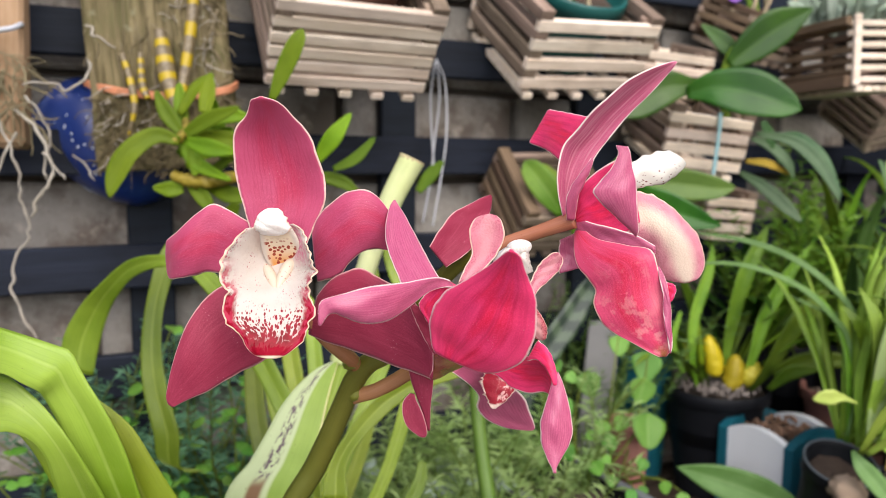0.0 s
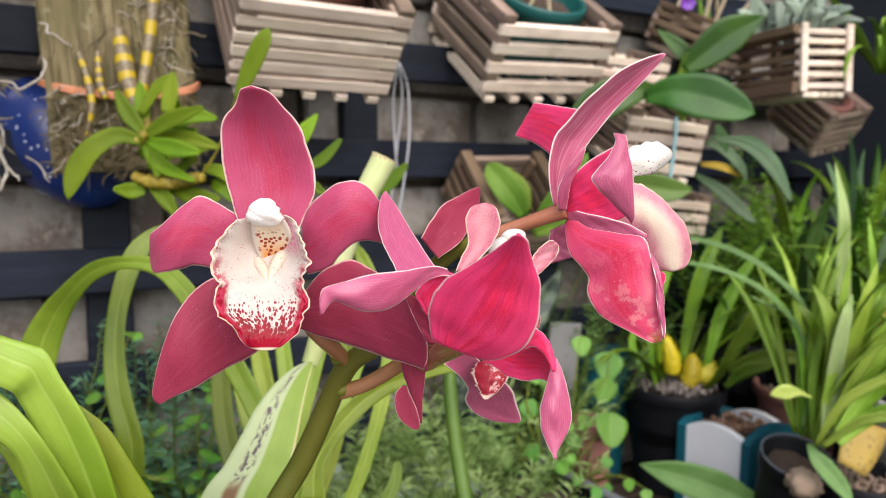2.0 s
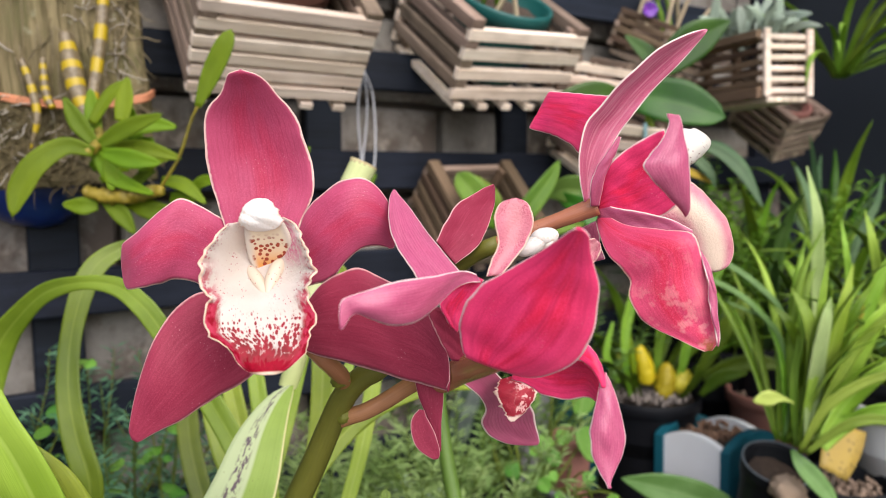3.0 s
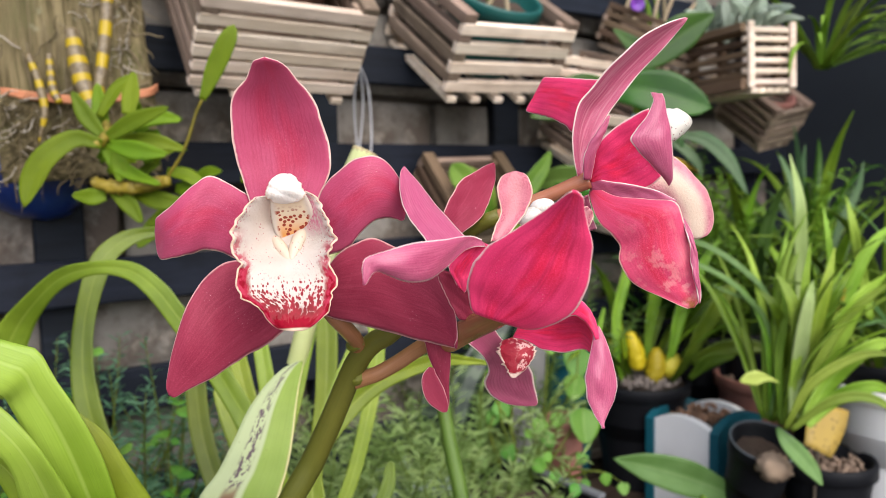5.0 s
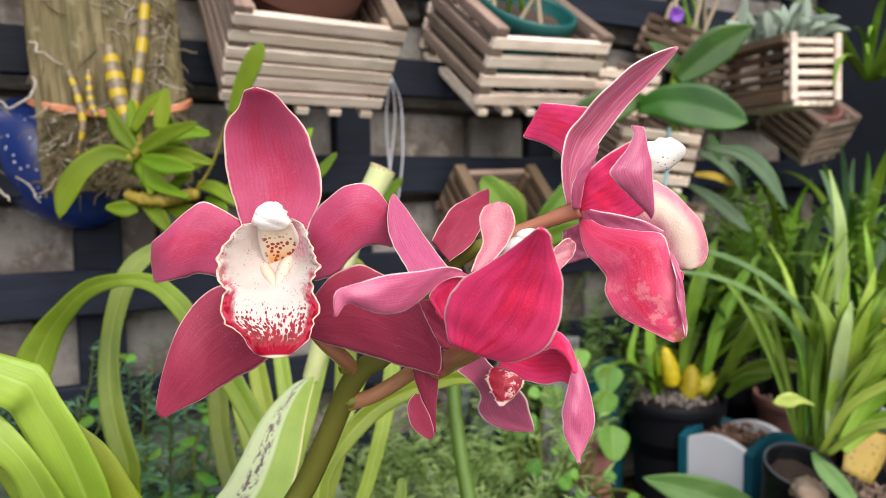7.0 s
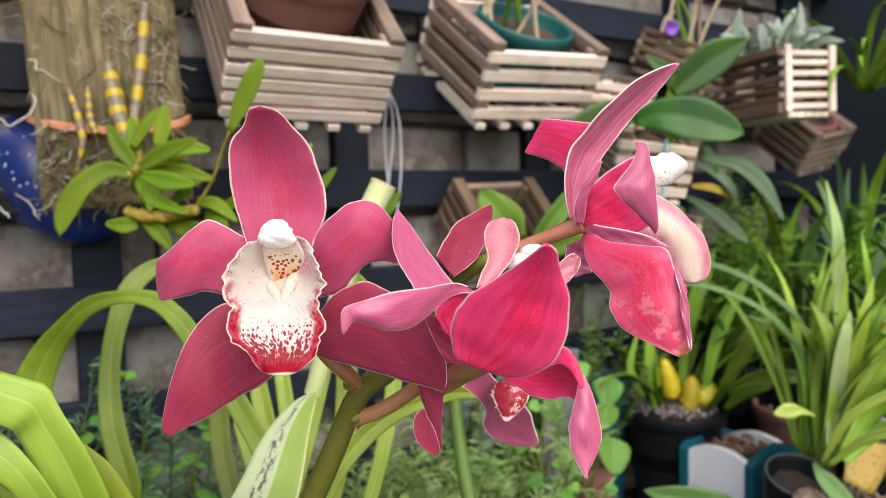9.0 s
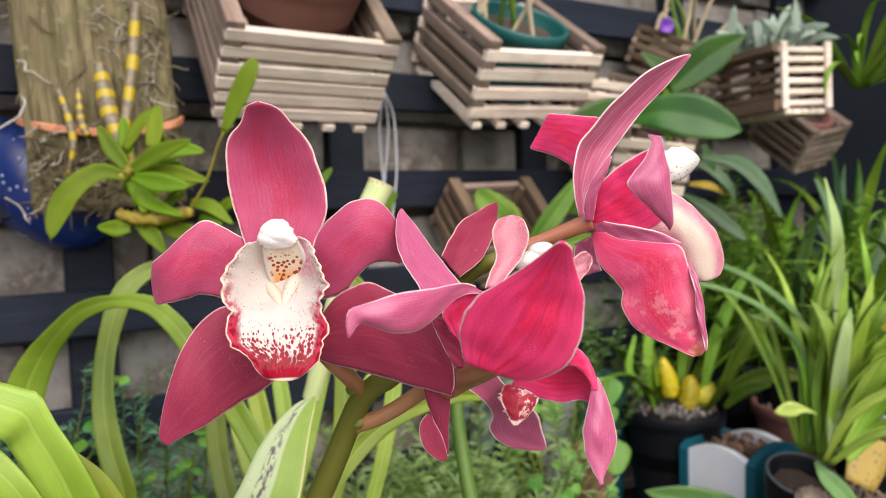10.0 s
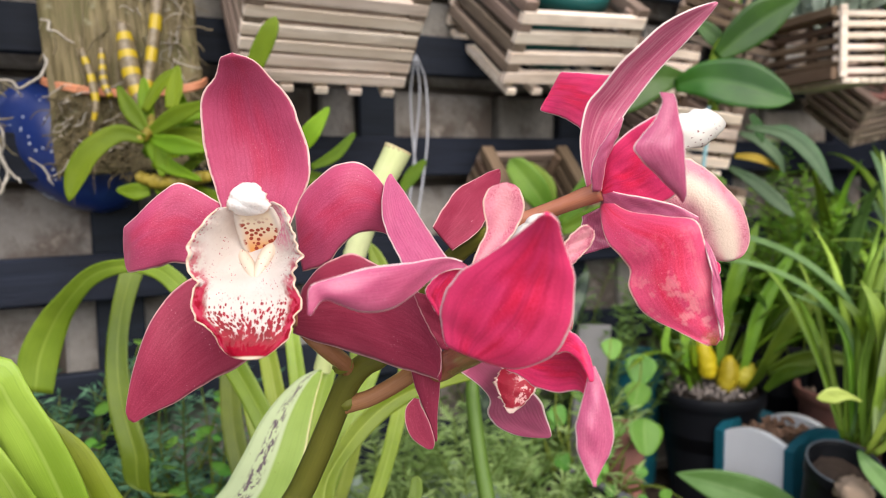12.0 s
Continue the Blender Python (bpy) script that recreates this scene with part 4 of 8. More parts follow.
TWO = flower("crimson cymbidium flower turned away with curled petals")
lofted("petal", TWO, [(0.0079, 0.266, 1.2128, 0.0006, 0, -0.0012, 0.001), (0.0038, 0.263, 1.2137, 0.0002, 0, -0.0018, 0.001), (-0.0014, 0.257, 1.2132, -0.0001, 0, -0.0028, 0.0005), (-0.0075, 0.2515, 1.2111, -0.0001, 0, -0.0046, -0.001), (-0.0139, 0.2465, 1.2095, 0, 0, -0.0061, -0.0025), (-0.0208, 0.242, 1.2093, 0.0003, 0, -0.0057, -0.003), (-0.0268, 0.2395, 1.2099, 0.0003, 0, -0.0039, -0.002), (-0.0307, 0.2385, 1.2102, 0.0007, 0, -0.0025, -0.001), (-0.0329, 0.238, 1.2095, 0.001, 0, -0.0024, 0), (-0.0341, 0.2375, 1.2076, 0.0009, 0, -0.0022, 0), (-0.0345, 0.237, 1.2052, 0.0005, 0, -0.0012, 0), (-0.0348, 0.237, 1.204, 0.0002, 0, -0.0003, 0)], PETAL_PINK, "pale pink curled petal", seed=11, ruffle=0.0002)
lofted("petal", TWO, [(-0.0025, 0.27, 1.2121, 0.0076, 0, 0.0007, -0.001), (-0.005, 0.275, 1.2153, 0.0073, 0, 0, -0.002), (-0.0085, 0.2835, 1.2205, 0.0069, 0, 0.0003, -0.002), (-0.0115, 0.292, 1.2266, 0.0062, 0, -0.0004, -0.002), (-0.0135, 0.299, 1.2332, 0.0041, 0, -0.0003, -0.001), (-0.0149, 0.305, 1.2381, 0.0018, 0, 0, 0), (-0.015, 0.3065, 1.2403, 0.0004, 0, 0, 0)], PETAL_PINK, seed=12, ruffle=0.0002)
lofted("petal", TWO, [(0.0027, 0.302, 1.2178, 0.0034, 0, -0.0042, 0.001), (0.0089, 0.307, 1.2235, 0.0057, 0, -0.0047, 0.002), (0.014, 0.313, 1.2296, 0.0055, 0, -0.005, 0.002), (0.0184, 0.318, 1.2338, 0.0042, 0, -0.0037, 0.001), (0.0225, 0.323, 1.2375, 0.0022, 0, -0.0029, 0), (0.0251, 0.3275, 1.2401, 0.0007, 0, -0.0016, 0), (0.0255, 0.328, 1.2415, 0.0001, 0, -0.0004, 0)], PETAL_WINE, seed=13, ruffle=0.0002)
lofted("side_lobe", TWO, [(0.0126, 0.2655, 1.2136, 0.0025, 0, 0.0003, 0.001), (0.0166, 0.268, 1.2188, 0.0038, 0, 0.0002, 0.0015), (0.0194, 0.27, 1.2227, 0.0044, 0, -0.0002, 0.0015), (0.0203, 0.271, 1.2271, 0.0058, 0, -0.0001, 0.001), (0.0205, 0.272, 1.2314, 0.0064, 0, -0.0001, 0.0005), (0.0209, 0.273, 1.235, 0.0051, 0, 0, 0), (0.021, 0.2735, 1.2368, 0.0025, 0, 0.0001, 0), (0.0211, 0.2737, 1.2372, 0.0006, 0, 0, 0)], LOBE, "speckled pink lobe", seed=14, nu=28, nv=14)
lofted("side_lobe", TWO, [(0.0346, 0.262, 1.2095, 0.0018, 0, -0.0012, 0), (0.0371, 0.264, 1.2126, 0.0016, 0, -0.0012, 0.0006), (0.0404, 0.2655, 1.2166, 0.0027, 0, -0.0016, 0.001), (0.0433, 0.266, 1.22, 0.0029, 0, -0.0018, 0.001), (0.0451, 0.266, 1.2223, 0.0021, 0, -0.0016, 0.0006), (0.0461, 0.266, 1.2236, 0.001, 0, -0.0009, 0)], LOBE, seed=15, nu=32, nv=14)
lofted("dorsal_sepal", TWO, [(0.0101, 0.2535, 1.1887, 0.0036, -0.001, -0.0002, -0.001), (0.009, 0.2528, 1.1884, 0.0072, -0.003, -0.0025, -0.002), (0.0113, 0.251, 1.1919, 0.0109, -0.0055, -0.0057, -0.0035), (0.014, 0.248, 1.1959, 0.0136, -0.007, -0.0066, -0.005), (0.0168, 0.245, 1.201, 0.0149, -0.008, -0.0068, -0.006), (0.0193, 0.241, 1.2067, 0.0142, -0.008, -0.0059, -0.006), (0.0213, 0.237, 1.2124, 0.0124, -0.007, -0.0036, -0.005), (0.0236, 0.232, 1.2176, 0.0094, -0.005, -0.0028, -0.004), (0.0245, 0.2275, 1.2223, 0.0063, -0.003, -0.0019, -0.0025), (0.0249, 0.2225, 1.2265, 0.0037, -0.0015, -0.0012, -0.001), (0.025, 0.219, 1.2293, 0.0023, -0.0008, -0.0005, 0), (0.0244, 0.2172, 1.2307, 0.0007, 0, 0, 0)], PETAL_BRIGHT, "broad glowing crimson petal", seed=16, nu=48, nv=24, ruffle=0.0003)
lofted("petal", TWO, [(0.0073, 0.267, 1.2134, 0.0025, 0, -0.0014, 0), (0.0041, 0.268, 1.2095, 0.003, 0, -0.0015, 0.001), (0.0007, 0.269, 1.2051, 0.0037, 0, -0.0016, 0.001), (-0.0005, 0.27, 1.2012, 0.0033, 0, -0.0027, 0.0005), (0.0004, 0.271, 1.1966, 0.0014, 0, -0.0015, 0)], PETAL_BRIGHT, seed=24, nu=24, nv=12)
lofted("petal", TWO, [(-0.0014, 0.277, 1.2016, 0.0065, 0, -0.0018, 0), (0.0003, 0.278, 1.1947, 0.0053, 0, -0.0012, 0.001), (0.0021, 0.279, 1.1886, 0.0041, 0, -0.0009, 0.001), (0.0036, 0.28, 1.1837, 0.0026, 0, -0.0003, 0)], PETAL_WINE, seed=17, nu=24, nv=12)
lofted("petal", TWO, [(0.0241, 0.287, 1.177, 0.0013, 0, 0.0023, 0), (0.0289, 0.28, 1.1781, 0.0022, 0, 0.0036, 0.001), (0.0335, 0.272, 1.1789, 0.0022, 0, 0.0063, 0.002), (0.0376, 0.265, 1.1807, 0.0004, 0, 0.0076, 0.002), (0.0412, 0.26, 1.1819, 0.0001, 0, 0.0065, 0.001), (0.0429, 0.257, 1.1797, 0.0003, 0, 0.0051, 0), (0.0435, 0.2555, 1.1776, 0.0005, 0, 0.0021, 0)], PETAL_BRIGHT, seed=18, ruffle=0.0005)
lofted("petal_fold", TWO, [(0.0367, 0.262, 1.1898, 0.002, 0, 0.0038, 0), (0.0392, 0.258, 1.1895, 0.002, 0, 0.0019, -0.0005), (0.0412, 0.255, 1.1873, 0.0018, 0, 0.0008, -0.0008), (0.0427, 0.253, 1.1837, 0.0012, 0, 0.0002, -0.0005), (0.0433, 0.252, 1.1802, 0.0008, 0, 0, 0)], PETAL_BRIGHT, seed=26, nu=20, nv=10)
lofted("lateral_sepal", TWO, [(0.0436, 0.2535, 1.1834, 0.0009, 0, 0.0012, 0), (0.0439, 0.252, 1.179, 0.0024, 0, 0.0011, -0.0005), (0.0438, 0.2505, 1.1728, 0.0043, 0, 0.0007, -0.0015), (0.0437, 0.2495, 1.1665, 0.0055, 0, -0.0003, -0.002), (0.0435, 0.249, 1.1611, 0.0049, 0, -0.0002, -0.0015), (0.043, 0.2475, 1.1567, 0.0028, 0, 0.0002, -0.0005), (0.0428, 0.246, 1.1532, 0.0008, 0, 0, 0), (0.0429, 0.245, 1.1518, 0.0006, 0, 0, 0)], PETAL_PINK, "hanging pink sepal with a narrow tip", seed=19, ruffle=0.0002)
lofted("lateral_sepal", TWO, [(0.0135, 0.306, 1.1733, 0.0046, 0, 0.0043, 0.001), (0.0204, 0.313, 1.1652, 0.0039, 0, 0.0037, 0.001), (0.0286, 0.325, 1.1548, 0.0077, 0, 0.0021, 0.001), (0.0317, 0.334, 1.1467, 0.0108, 0, 0.0023, 0.001), (0.0353, 0.341, 1.1393, 0.0101, 0, 0.0024, 0.001), (0.0408, 0.347, 1.1327, 0.0073, 0, 0.0018, 0.0005), (0.0458, 0.35, 1.1292, 0.0037, 0, 0.0009, 0), (0.0485, 0.3505, 1.1282, 0.0008, 0, 0.0004, 0)], PETAL_PINK, seed=20, ruffle=0.0002)
twist = lofted("lateral_sepal", TWO, [(-0.0052, 0.303, 1.186, 0.0066, 0, 0.0004, 0), (-0.0042, 0.3025, 1.1764, 0.0062, 0, 0.0002, -0.0008), (-0.0036, 0.302, 1.1690, 0.0050, 0, 0, -0.001), (-0.0028, 0.3015, 1.1620, 0.0036, 0, 0, -0.0008), (-0.0018, 0.301, 1.1545, 0.0018, 0, 0, -0.0004), (-0.0007, 0.3005, 1.1460, 0.0006, 0, 0, 0)], PETAL_WINE, "twisted wine-red sepal", seed=21, nu=30, nv=14, ruffle=0.0003)
part("sepal_tip", ribbon(Geo(), [(-0.0072, 0.2977, 1.1624, 0.0009, 0.0011, 0), (-0.0079, 0.2973, 1.1583, 0.003, 0.0034, 0), (-0.0065, 0.2965, 1.1522, 0.0041, 0.0039, 0), (-0.0037, 0.296, 1.1476, 0.0027, 0.0025, 0), (-0.0019, 0.2957, 1.1449, 0.0009, 0.0009, 0)], nu=24, nv=10, thick=0.0009, cup=0.2, tip=0.06, seed=25), PETAL_WINE, twist, "curled back tip")
lofted("lip", TWO, [(0.0266, 0.309, 1.1697, 0.0034, 0, 0.001, -0.001), (0.028, 0.305, 1.1673, 0.0071, 0, 0.0009, -0.0015), (0.0286, 0.3025, 1.1638, 0.0073, 0, 0.0009, -0.0015), (0.0279, 0.301, 1.1597, 0.0046, 0, 0.0006, -0.001), (0.0264, 0.3, 1.1571, 0.0023, 0, 0, 0), (0.0261, 0.3, 1.1557, 0.0008, 0, 0.0001, 0)], LIP_RED, "dark red lip with a pale frilled margin", seed=22, ruffle=0.0013, nu=56, nv=22, frill=20.0)
lofted("lip_edge", TWO, [(0.0371, 0.284, 1.2034, 0.0014, 0, -0.0004, 0), (0.0387, 0.284, 1.1999, 0.0025, 0, -0.0004, -0.0005), (0.0402, 0.285, 1.196, 0.0036, 0, -0.0003, -0.001), (0.0412, 0.286, 1.1919, 0.0039, 0, -0.0004, -0.001), (0.0421, 0.2865, 1.1891, 0.0029, 0, -0.0004, -0.0005), (0.0428, 0.287, 1.1878, 0.0013, 0, -0.0002, 0)], LIP_FLECK, "red-flecked lip margin", seed=23, nu=28, nv=14, ruffle=0.0006)
g = blob(Geo(), (0.0332, 0.2815, 1.2242), [(0.0048, 0, 0.0008), (0, 0.004, 0), (-0.0006, 0, 0.0030)], 3, 0.03)
blob(g, (0.0290, 0.2815, 1.2214), [(0.0054, 0, 0.0026), (0, 0.004, 0), (-0.0008, 0, 0.0028)], 4, 0.03)
part("anther_cap", g, WHITE_CAP, TWO, "white anther cap")
lofted("column", TWO, [(0.0335, 0.2815, 1.2264, 0.003, 0, 0.0003, 0), (0.0342, 0.281, 1.2225, 0.0025, 0, 0.0002, -0.002), (0.0353, 0.281, 1.2184, 0.0021, 0, 0.0004, -0.002), (0.0364, 0.282, 1.2143, 0.0023, 0, 0.0009, -0.001)], COLUMN, "white column flecked with red", seed=44, nu=20, nv=12)
part("flower_stalk", tube(Geo(), [(-0.0392, 0.3410, 1.1452), (-0.0330, 0.3375, 1.1490), (-0.0262, 0.3340, 1.1520), (-0.0179, 0.3315, 1.1568), (-0.0083, 0.3260, 1.1641), (0.0001, 0.3140, 1.1714), (0.0005, 0.303, 1.171), (0.0054, 0.29, 1.1777), (0.0095, 0.268, 1.1857), (0.013, 0.2508, 1.192), (0.0167, 0.252, 1.1937)], (0.0026, 0.0034, 0.0034, 0.0034, 0.0034, 0.0037, 0.0043, 0.0047, 0.0045, 0.0036, 0.0024), 18, 60), PEDICEL, TWO, "bronze stalk")

THREE = flower("crimson cymbidium flower seen from behind with a pale lip")
lofted("dorsal_sepal", THREE, [(0.0531, 0.296, 1.2349, 0.0016, 0, -0.0003, 0), (0.053, 0.2955, 1.244, 0.0038, 0.0015, -0.0003, 0.0015), (0.0546, 0.294, 1.2531, 0.0061, 0.0025, -0.0008, 0.0025), (0.0577, 0.2925, 1.2613, 0.0074, 0.003, -0.0011, 0.003), (0.062, 0.2905, 1.2673, 0.0074, 0.003, -0.0009, 0.003), (0.0667, 0.288, 1.2737, 0.0072, 0.0035, -0.001, 0.003), (0.0717, 0.286, 1.2789, 0.0068, 0.0035, -0.001, 0.0025), (0.077, 0.284, 1.2841, 0.0056, 0.003, -0.0017, 0.0018), (0.0828, 0.2825, 1.2887, 0.0037, 0.002, -0.0011, 0.001), (0.0871, 0.282, 1.2915, 0.0016, 0.0005, -0.0007, 0), (0.0892, 0.2816, 1.2928, 0.0004, 0, -0.0002, 0)], PETAL_SATIN, "long upright pink sepal", seed=31, ruffle=0.0002, keel=0.002)
lofted("sepal_fold", THREE, [(0.0541, 0.292, 1.2339, 0.0016, 0, 0, 0), (0.0537, 0.289, 1.241, 0.0022, 0, -0.0001, -0.0006), (0.0556, 0.2875, 1.2475, 0.0023, 0, 0.0002, -0.0006), (0.0582, 0.2865, 1.2522, 0.0016, 0, -0.0002, -0.0003), (0.0607, 0.2862, 1.2575, 0.0006, 0, -0.0001, 0)], PETAL_PINK, seed=40, nu=24, nv=10)
lofted("petal", THREE, [(0.0599, 0.307, 1.2626, -0.0048, 0, -0.0111, 0), (0.0575, 0.317, 1.2658, -0.0043, 0, -0.0095, -0.001), (0.0538, 0.327, 1.2687, -0.0034, 0, -0.0085, -0.0015), (0.0504, 0.335, 1.2704, -0.0026, 0, -0.0082, -0.001), (0.0481, 0.339, 1.2713, -0.0029, 0, -0.0076, 0), (0.0468, 0.341, 1.2707, -0.0033, 0, -0.006, 0), (0.0457, 0.341, 1.2688, -0.0023, 0, -0.0034, 0)], PETAL_BRIGHT, seed=32, ruffle=0.0004)
lofted("petal", THREE, [(0.0569, 0.2955, 1.2339, 0.0008, 0, -0.002, 0), (0.059, 0.291, 1.237, 0.0025, 0, -0.0071, 0.001), (0.0629, 0.287, 1.2389, 0.004, 0, -0.0106, 0.002), (0.0675, 0.283, 1.2416, 0.0034, 0, -0.0128, 0.0025), (0.0718, 0.279, 1.2445, 0.003, 0, -0.0131, 0.002), (0.0744, 0.276, 1.2467, 0.0025, 0, -0.0127, 0.001)], PETAL_BRIGHT, seed=33, ruffle=0.0002)
lofted("petal", THREE, [(0.0699, 0.2545, 1.2315, 0.0002, 0, -0.0003, 0), (0.0686, 0.253, 1.2329, 0.0013, 0, -0.0009, -0.0004), (0.0668, 0.2515, 1.2353, 0.003, 0, -0.0012, -0.001), (0.0643, 0.25, 1.2392, 0.0046, 0, -0.001, -0.0015), (0.0621, 0.249, 1.2432, 0.0063, 0, -0.0004, -0.002), (0.0609, 0.2488, 1.2465, 0.0073, 0, -0.0002, -0.002), (0.0619, 0.2488, 1.2497, 0.0059, 0, -0.0001, -0.0015), (0.0631, 0.2488, 1.2536, 0.0038, 0, -0.0004, -0.0008), (0.0637, 0.2488, 1.2579, 0.0023, 0, -0.0009, -0.0003), (0.0632, 0.2488, 1.2603, 0.0022, 0, -0.0005, 0), (0.0627, 0.2488, 1.2615, 0.0019, 0, -0.0002, 0)], PETAL_PINK, "folded pink petal", seed=34, nu=52, nv=18, ruffle=0.0003)
lofted("column", THREE, [(0.0722, 0.286, 1.2502, 0.0006, 0, -0.004, -0.001), (0.078, 0.288, 1.2517, 0.0007, 0, -0.0052, -0.0015), (0.0835, 0.29, 1.2533, 0.0013, 0, -0.0058, -0.002), (0.0895, 0.2925, 1.2548, 0.0014, 0, -0.0056, -0.002), (0.0941, 0.2945, 1.2558, 0.0009, 0, -0.0043, -0.0015), (0.097, 0.296, 1.2558, 0.0004, 0, -0.0025, -0.0008), (0.0983, 0.297, 1.2557, 0, 0, -0.0009, 0)], COLUMN, "white column flecked with red", seed=41, thick=0.002, ruffle=0.0006, nu=36, nv=16)
lofted("lip", THREE, [(0.0754, 0.288, 1.237, -0.0011, 0, -0.0084, -0.001), (0.081, 0.289, 1.2357, -0.0024, 0, -0.0086, -0.002), (0.0863, 0.2905, 1.2333, -0.0033, 0, -0.0081, -0.003), (0.0911, 0.292, 1.2289, -0.0055, 0, -0.007, -0.004), (0.0954, 0.2935, 1.2232, -0.008, 0, -0.0055, -0.005), (0.0978, 0.2945, 1.2178, -0.0089, 0, -0.0039, -0.0045), (0.0993, 0.295, 1.2137, -0.0084, 0, -0.0027, -0.0035), (0.1, 0.2945, 1.2114, -0.0066, 0, -0.0012, -0.002), (0.1003, 0.294, 1.2101, -0.0041, 0, -0.0005, -0.001), (0.1, 0.294, 1.2094, -0.0015, 0, 0, 0)], LIP_PALE, "pale cream lip flushed pink", seed=35, nu=56, nv=26, ruffle=0.0006, frill=16.0)
lofted("sepal_fold", THREE, [(0.0819, 0.269, 1.2193, 0.0004, 0, 0, 0), (0.0832, 0.267, 1.2145, 0.0012, 0, -0.0005, 0), (0.0845, 0.2655, 1.208, 0.0013, 0, -0.0016, 0), (0.0847, 0.2655, 1.2051, 0.0014, 0, -0.0002, 0), (0.085, 0.2645, 1.1986, 0.0015, 0, -0.0015, 0), (0.0858, 0.264, 1.1921, 0.0008, 0, -0.0013, 0), (0.0861, 0.264, 1.1887, 0.0001, 0, -0.0002, 0)], PETAL_PINK, "pale folded margin", seed=45, nu=30, nv=8, ruffle=0.0003)
lofted("petal_edge", THREE, [(0.0886, 0.285, 1.2111, 0.0014, 0, -0.0003, 0), (0.0911, 0.285, 1.209, 0.0023, 0, 0.0007, 0), (0.0918, 0.2855, 1.2058, 0.0021, 0, 0.0011, 0), (0.0917, 0.286, 1.203, 0.0011, 0, 0.0007, 0)], PETAL_BRIGHT, seed=46, nu=18, nv=10)
lofted("sepal_fold", THREE, [(0.0569, 0.296, 1.2319, 0.0004, 0, -0.0031, 0), (0.0628, 0.2885, 1.2292, 0.0002, 0, -0.0036, 0.001), (0.0703, 0.2825, 1.2276, 0.0002, 0, -0.0036, 0.001), (0.0774, 0.2785, 1.2261, 0.0002, 0, -0.0029, 0.0005), (0.083, 0.2765, 1.2242, 0.0002, 0, -0.0015, 0)], PETAL_PINK, seed=43, nu=28, nv=8, ruffle=0.0002)
lofted("lateral_sepal", THREE, [(0.0573, 0.297, 1.2297, 0.0007, 0, 0.002, 0), (0.0591, 0.287, 1.2248, 0.0042, -0.001, 0.0024, -0.001), (0.0635, 0.279, 1.2215, 0.0081, -0.003, 0.0045, -0.003), (0.0692, 0.2745, 1.2186, 0.01, -0.004, 0.0062, -0.004), (0.0716, 0.2735, 1.2137, 0.0102, -0.004, 0.0047, -0.0035), (0.0722, 0.273, 1.2075, 0.0114, -0.004, 0.0041, -0.003), (0.0745, 0.272, 1.2018, 0.0109, -0.0035, 0.0043, -0.003), (0.0776, 0.271, 1.1965, 0.0092, -0.003, 0.0033, -0.002), (0.0807, 0.269, 1.1923, 0.0065, -0.002, 0.0018, -0.001), (0.0835, 0.2675, 1.1888, 0.0038, -0.001, 0.0011, 0), (0.0844, 0.267, 1.1865, 0.0013, 0, 0.0001, 0)], PETAL_SPENT, "blotched ageing crimson sepal", seed=36, nu=48, nv=22, ruffle=0.0005, lip=-0.0012)
lofted("lateral_sepal", THREE, [(0.0558, 0.3055, 1.2263, 0.0037, 0, 0.0017, 0), (0.0564, 0.3055, 1.2183, 0.0046, 0, 0.001, 0.0005), (0.0572, 0.304, 1.2125, 0.0051, 0, 0.0014, 0)], PETAL_PINK, seed=37, nu=18, nv=10)
part("flower_stalk", tube(Geo(), [(0.0226, 0.3100, 1.2198), (0.0328, 0.3064, 1.2240), (0.0438, 0.3014, 1.2286), (0.0564, 0.2960, 1.2339)], (0.0026, 0.0029, 0.0029, 0.0036), 14, 30), PEDICEL, THREE, "bronze stalk")

# the plant itself: pot, strap leaves and the flower spike
plant = thing("orchid_plant", "cymbidium orchid plant with lime-green strap leaves and a thick flower spike", "orchid")
part("flower_spike", tube(Geo(), [(-0.088, 0.44, 0.955), (-0.0766, 0.3562, 1.0652), (-0.0551, 0.3473, 1.1116), (-0.0473, 0.3440, 1.1286), (-0.0401, 0.3405, 1.1457), (-0.0344, 0.3360, 1.1582), (-0.0280, 0.3320, 1.1660), (-0.0175, 0.3280, 1.1733), (-0.0052, 0.3240, 1.1940), (0.0105, 0.3173, 1.2126), (0.0233, 0.3088, 1.2203)], (0.0072, 0.0058, 0.0055, 0.0053, 0.0051, 0.005, 0.0047, 0.0044, 0.0041, 0.0036, 0.003), 18, 60), STEM, plant, "thick olive spike")
g = Geo()
for c_, s_ in (((-0.0356, 0.3280, 1.1671), 0.0040), ((-0.0347, 0.3365, 1.1496), 0.0036)):
    blob(g, c_, [(s_, 0, 0.001), (0, s_, 0), (0, 0, s_ * 0.8)], 5, 0.08)
part("node", g, STEM, plant)


def strap(rows, material=LEAF_LIME, label="", **kw):
    return part("leaf", ribbon(Geo(), rows, **{"nu": 36, "nv": 8, "thick": 0.0012, "fold": 0.3, "tip": 0.05, **kw}), material, plant, label)


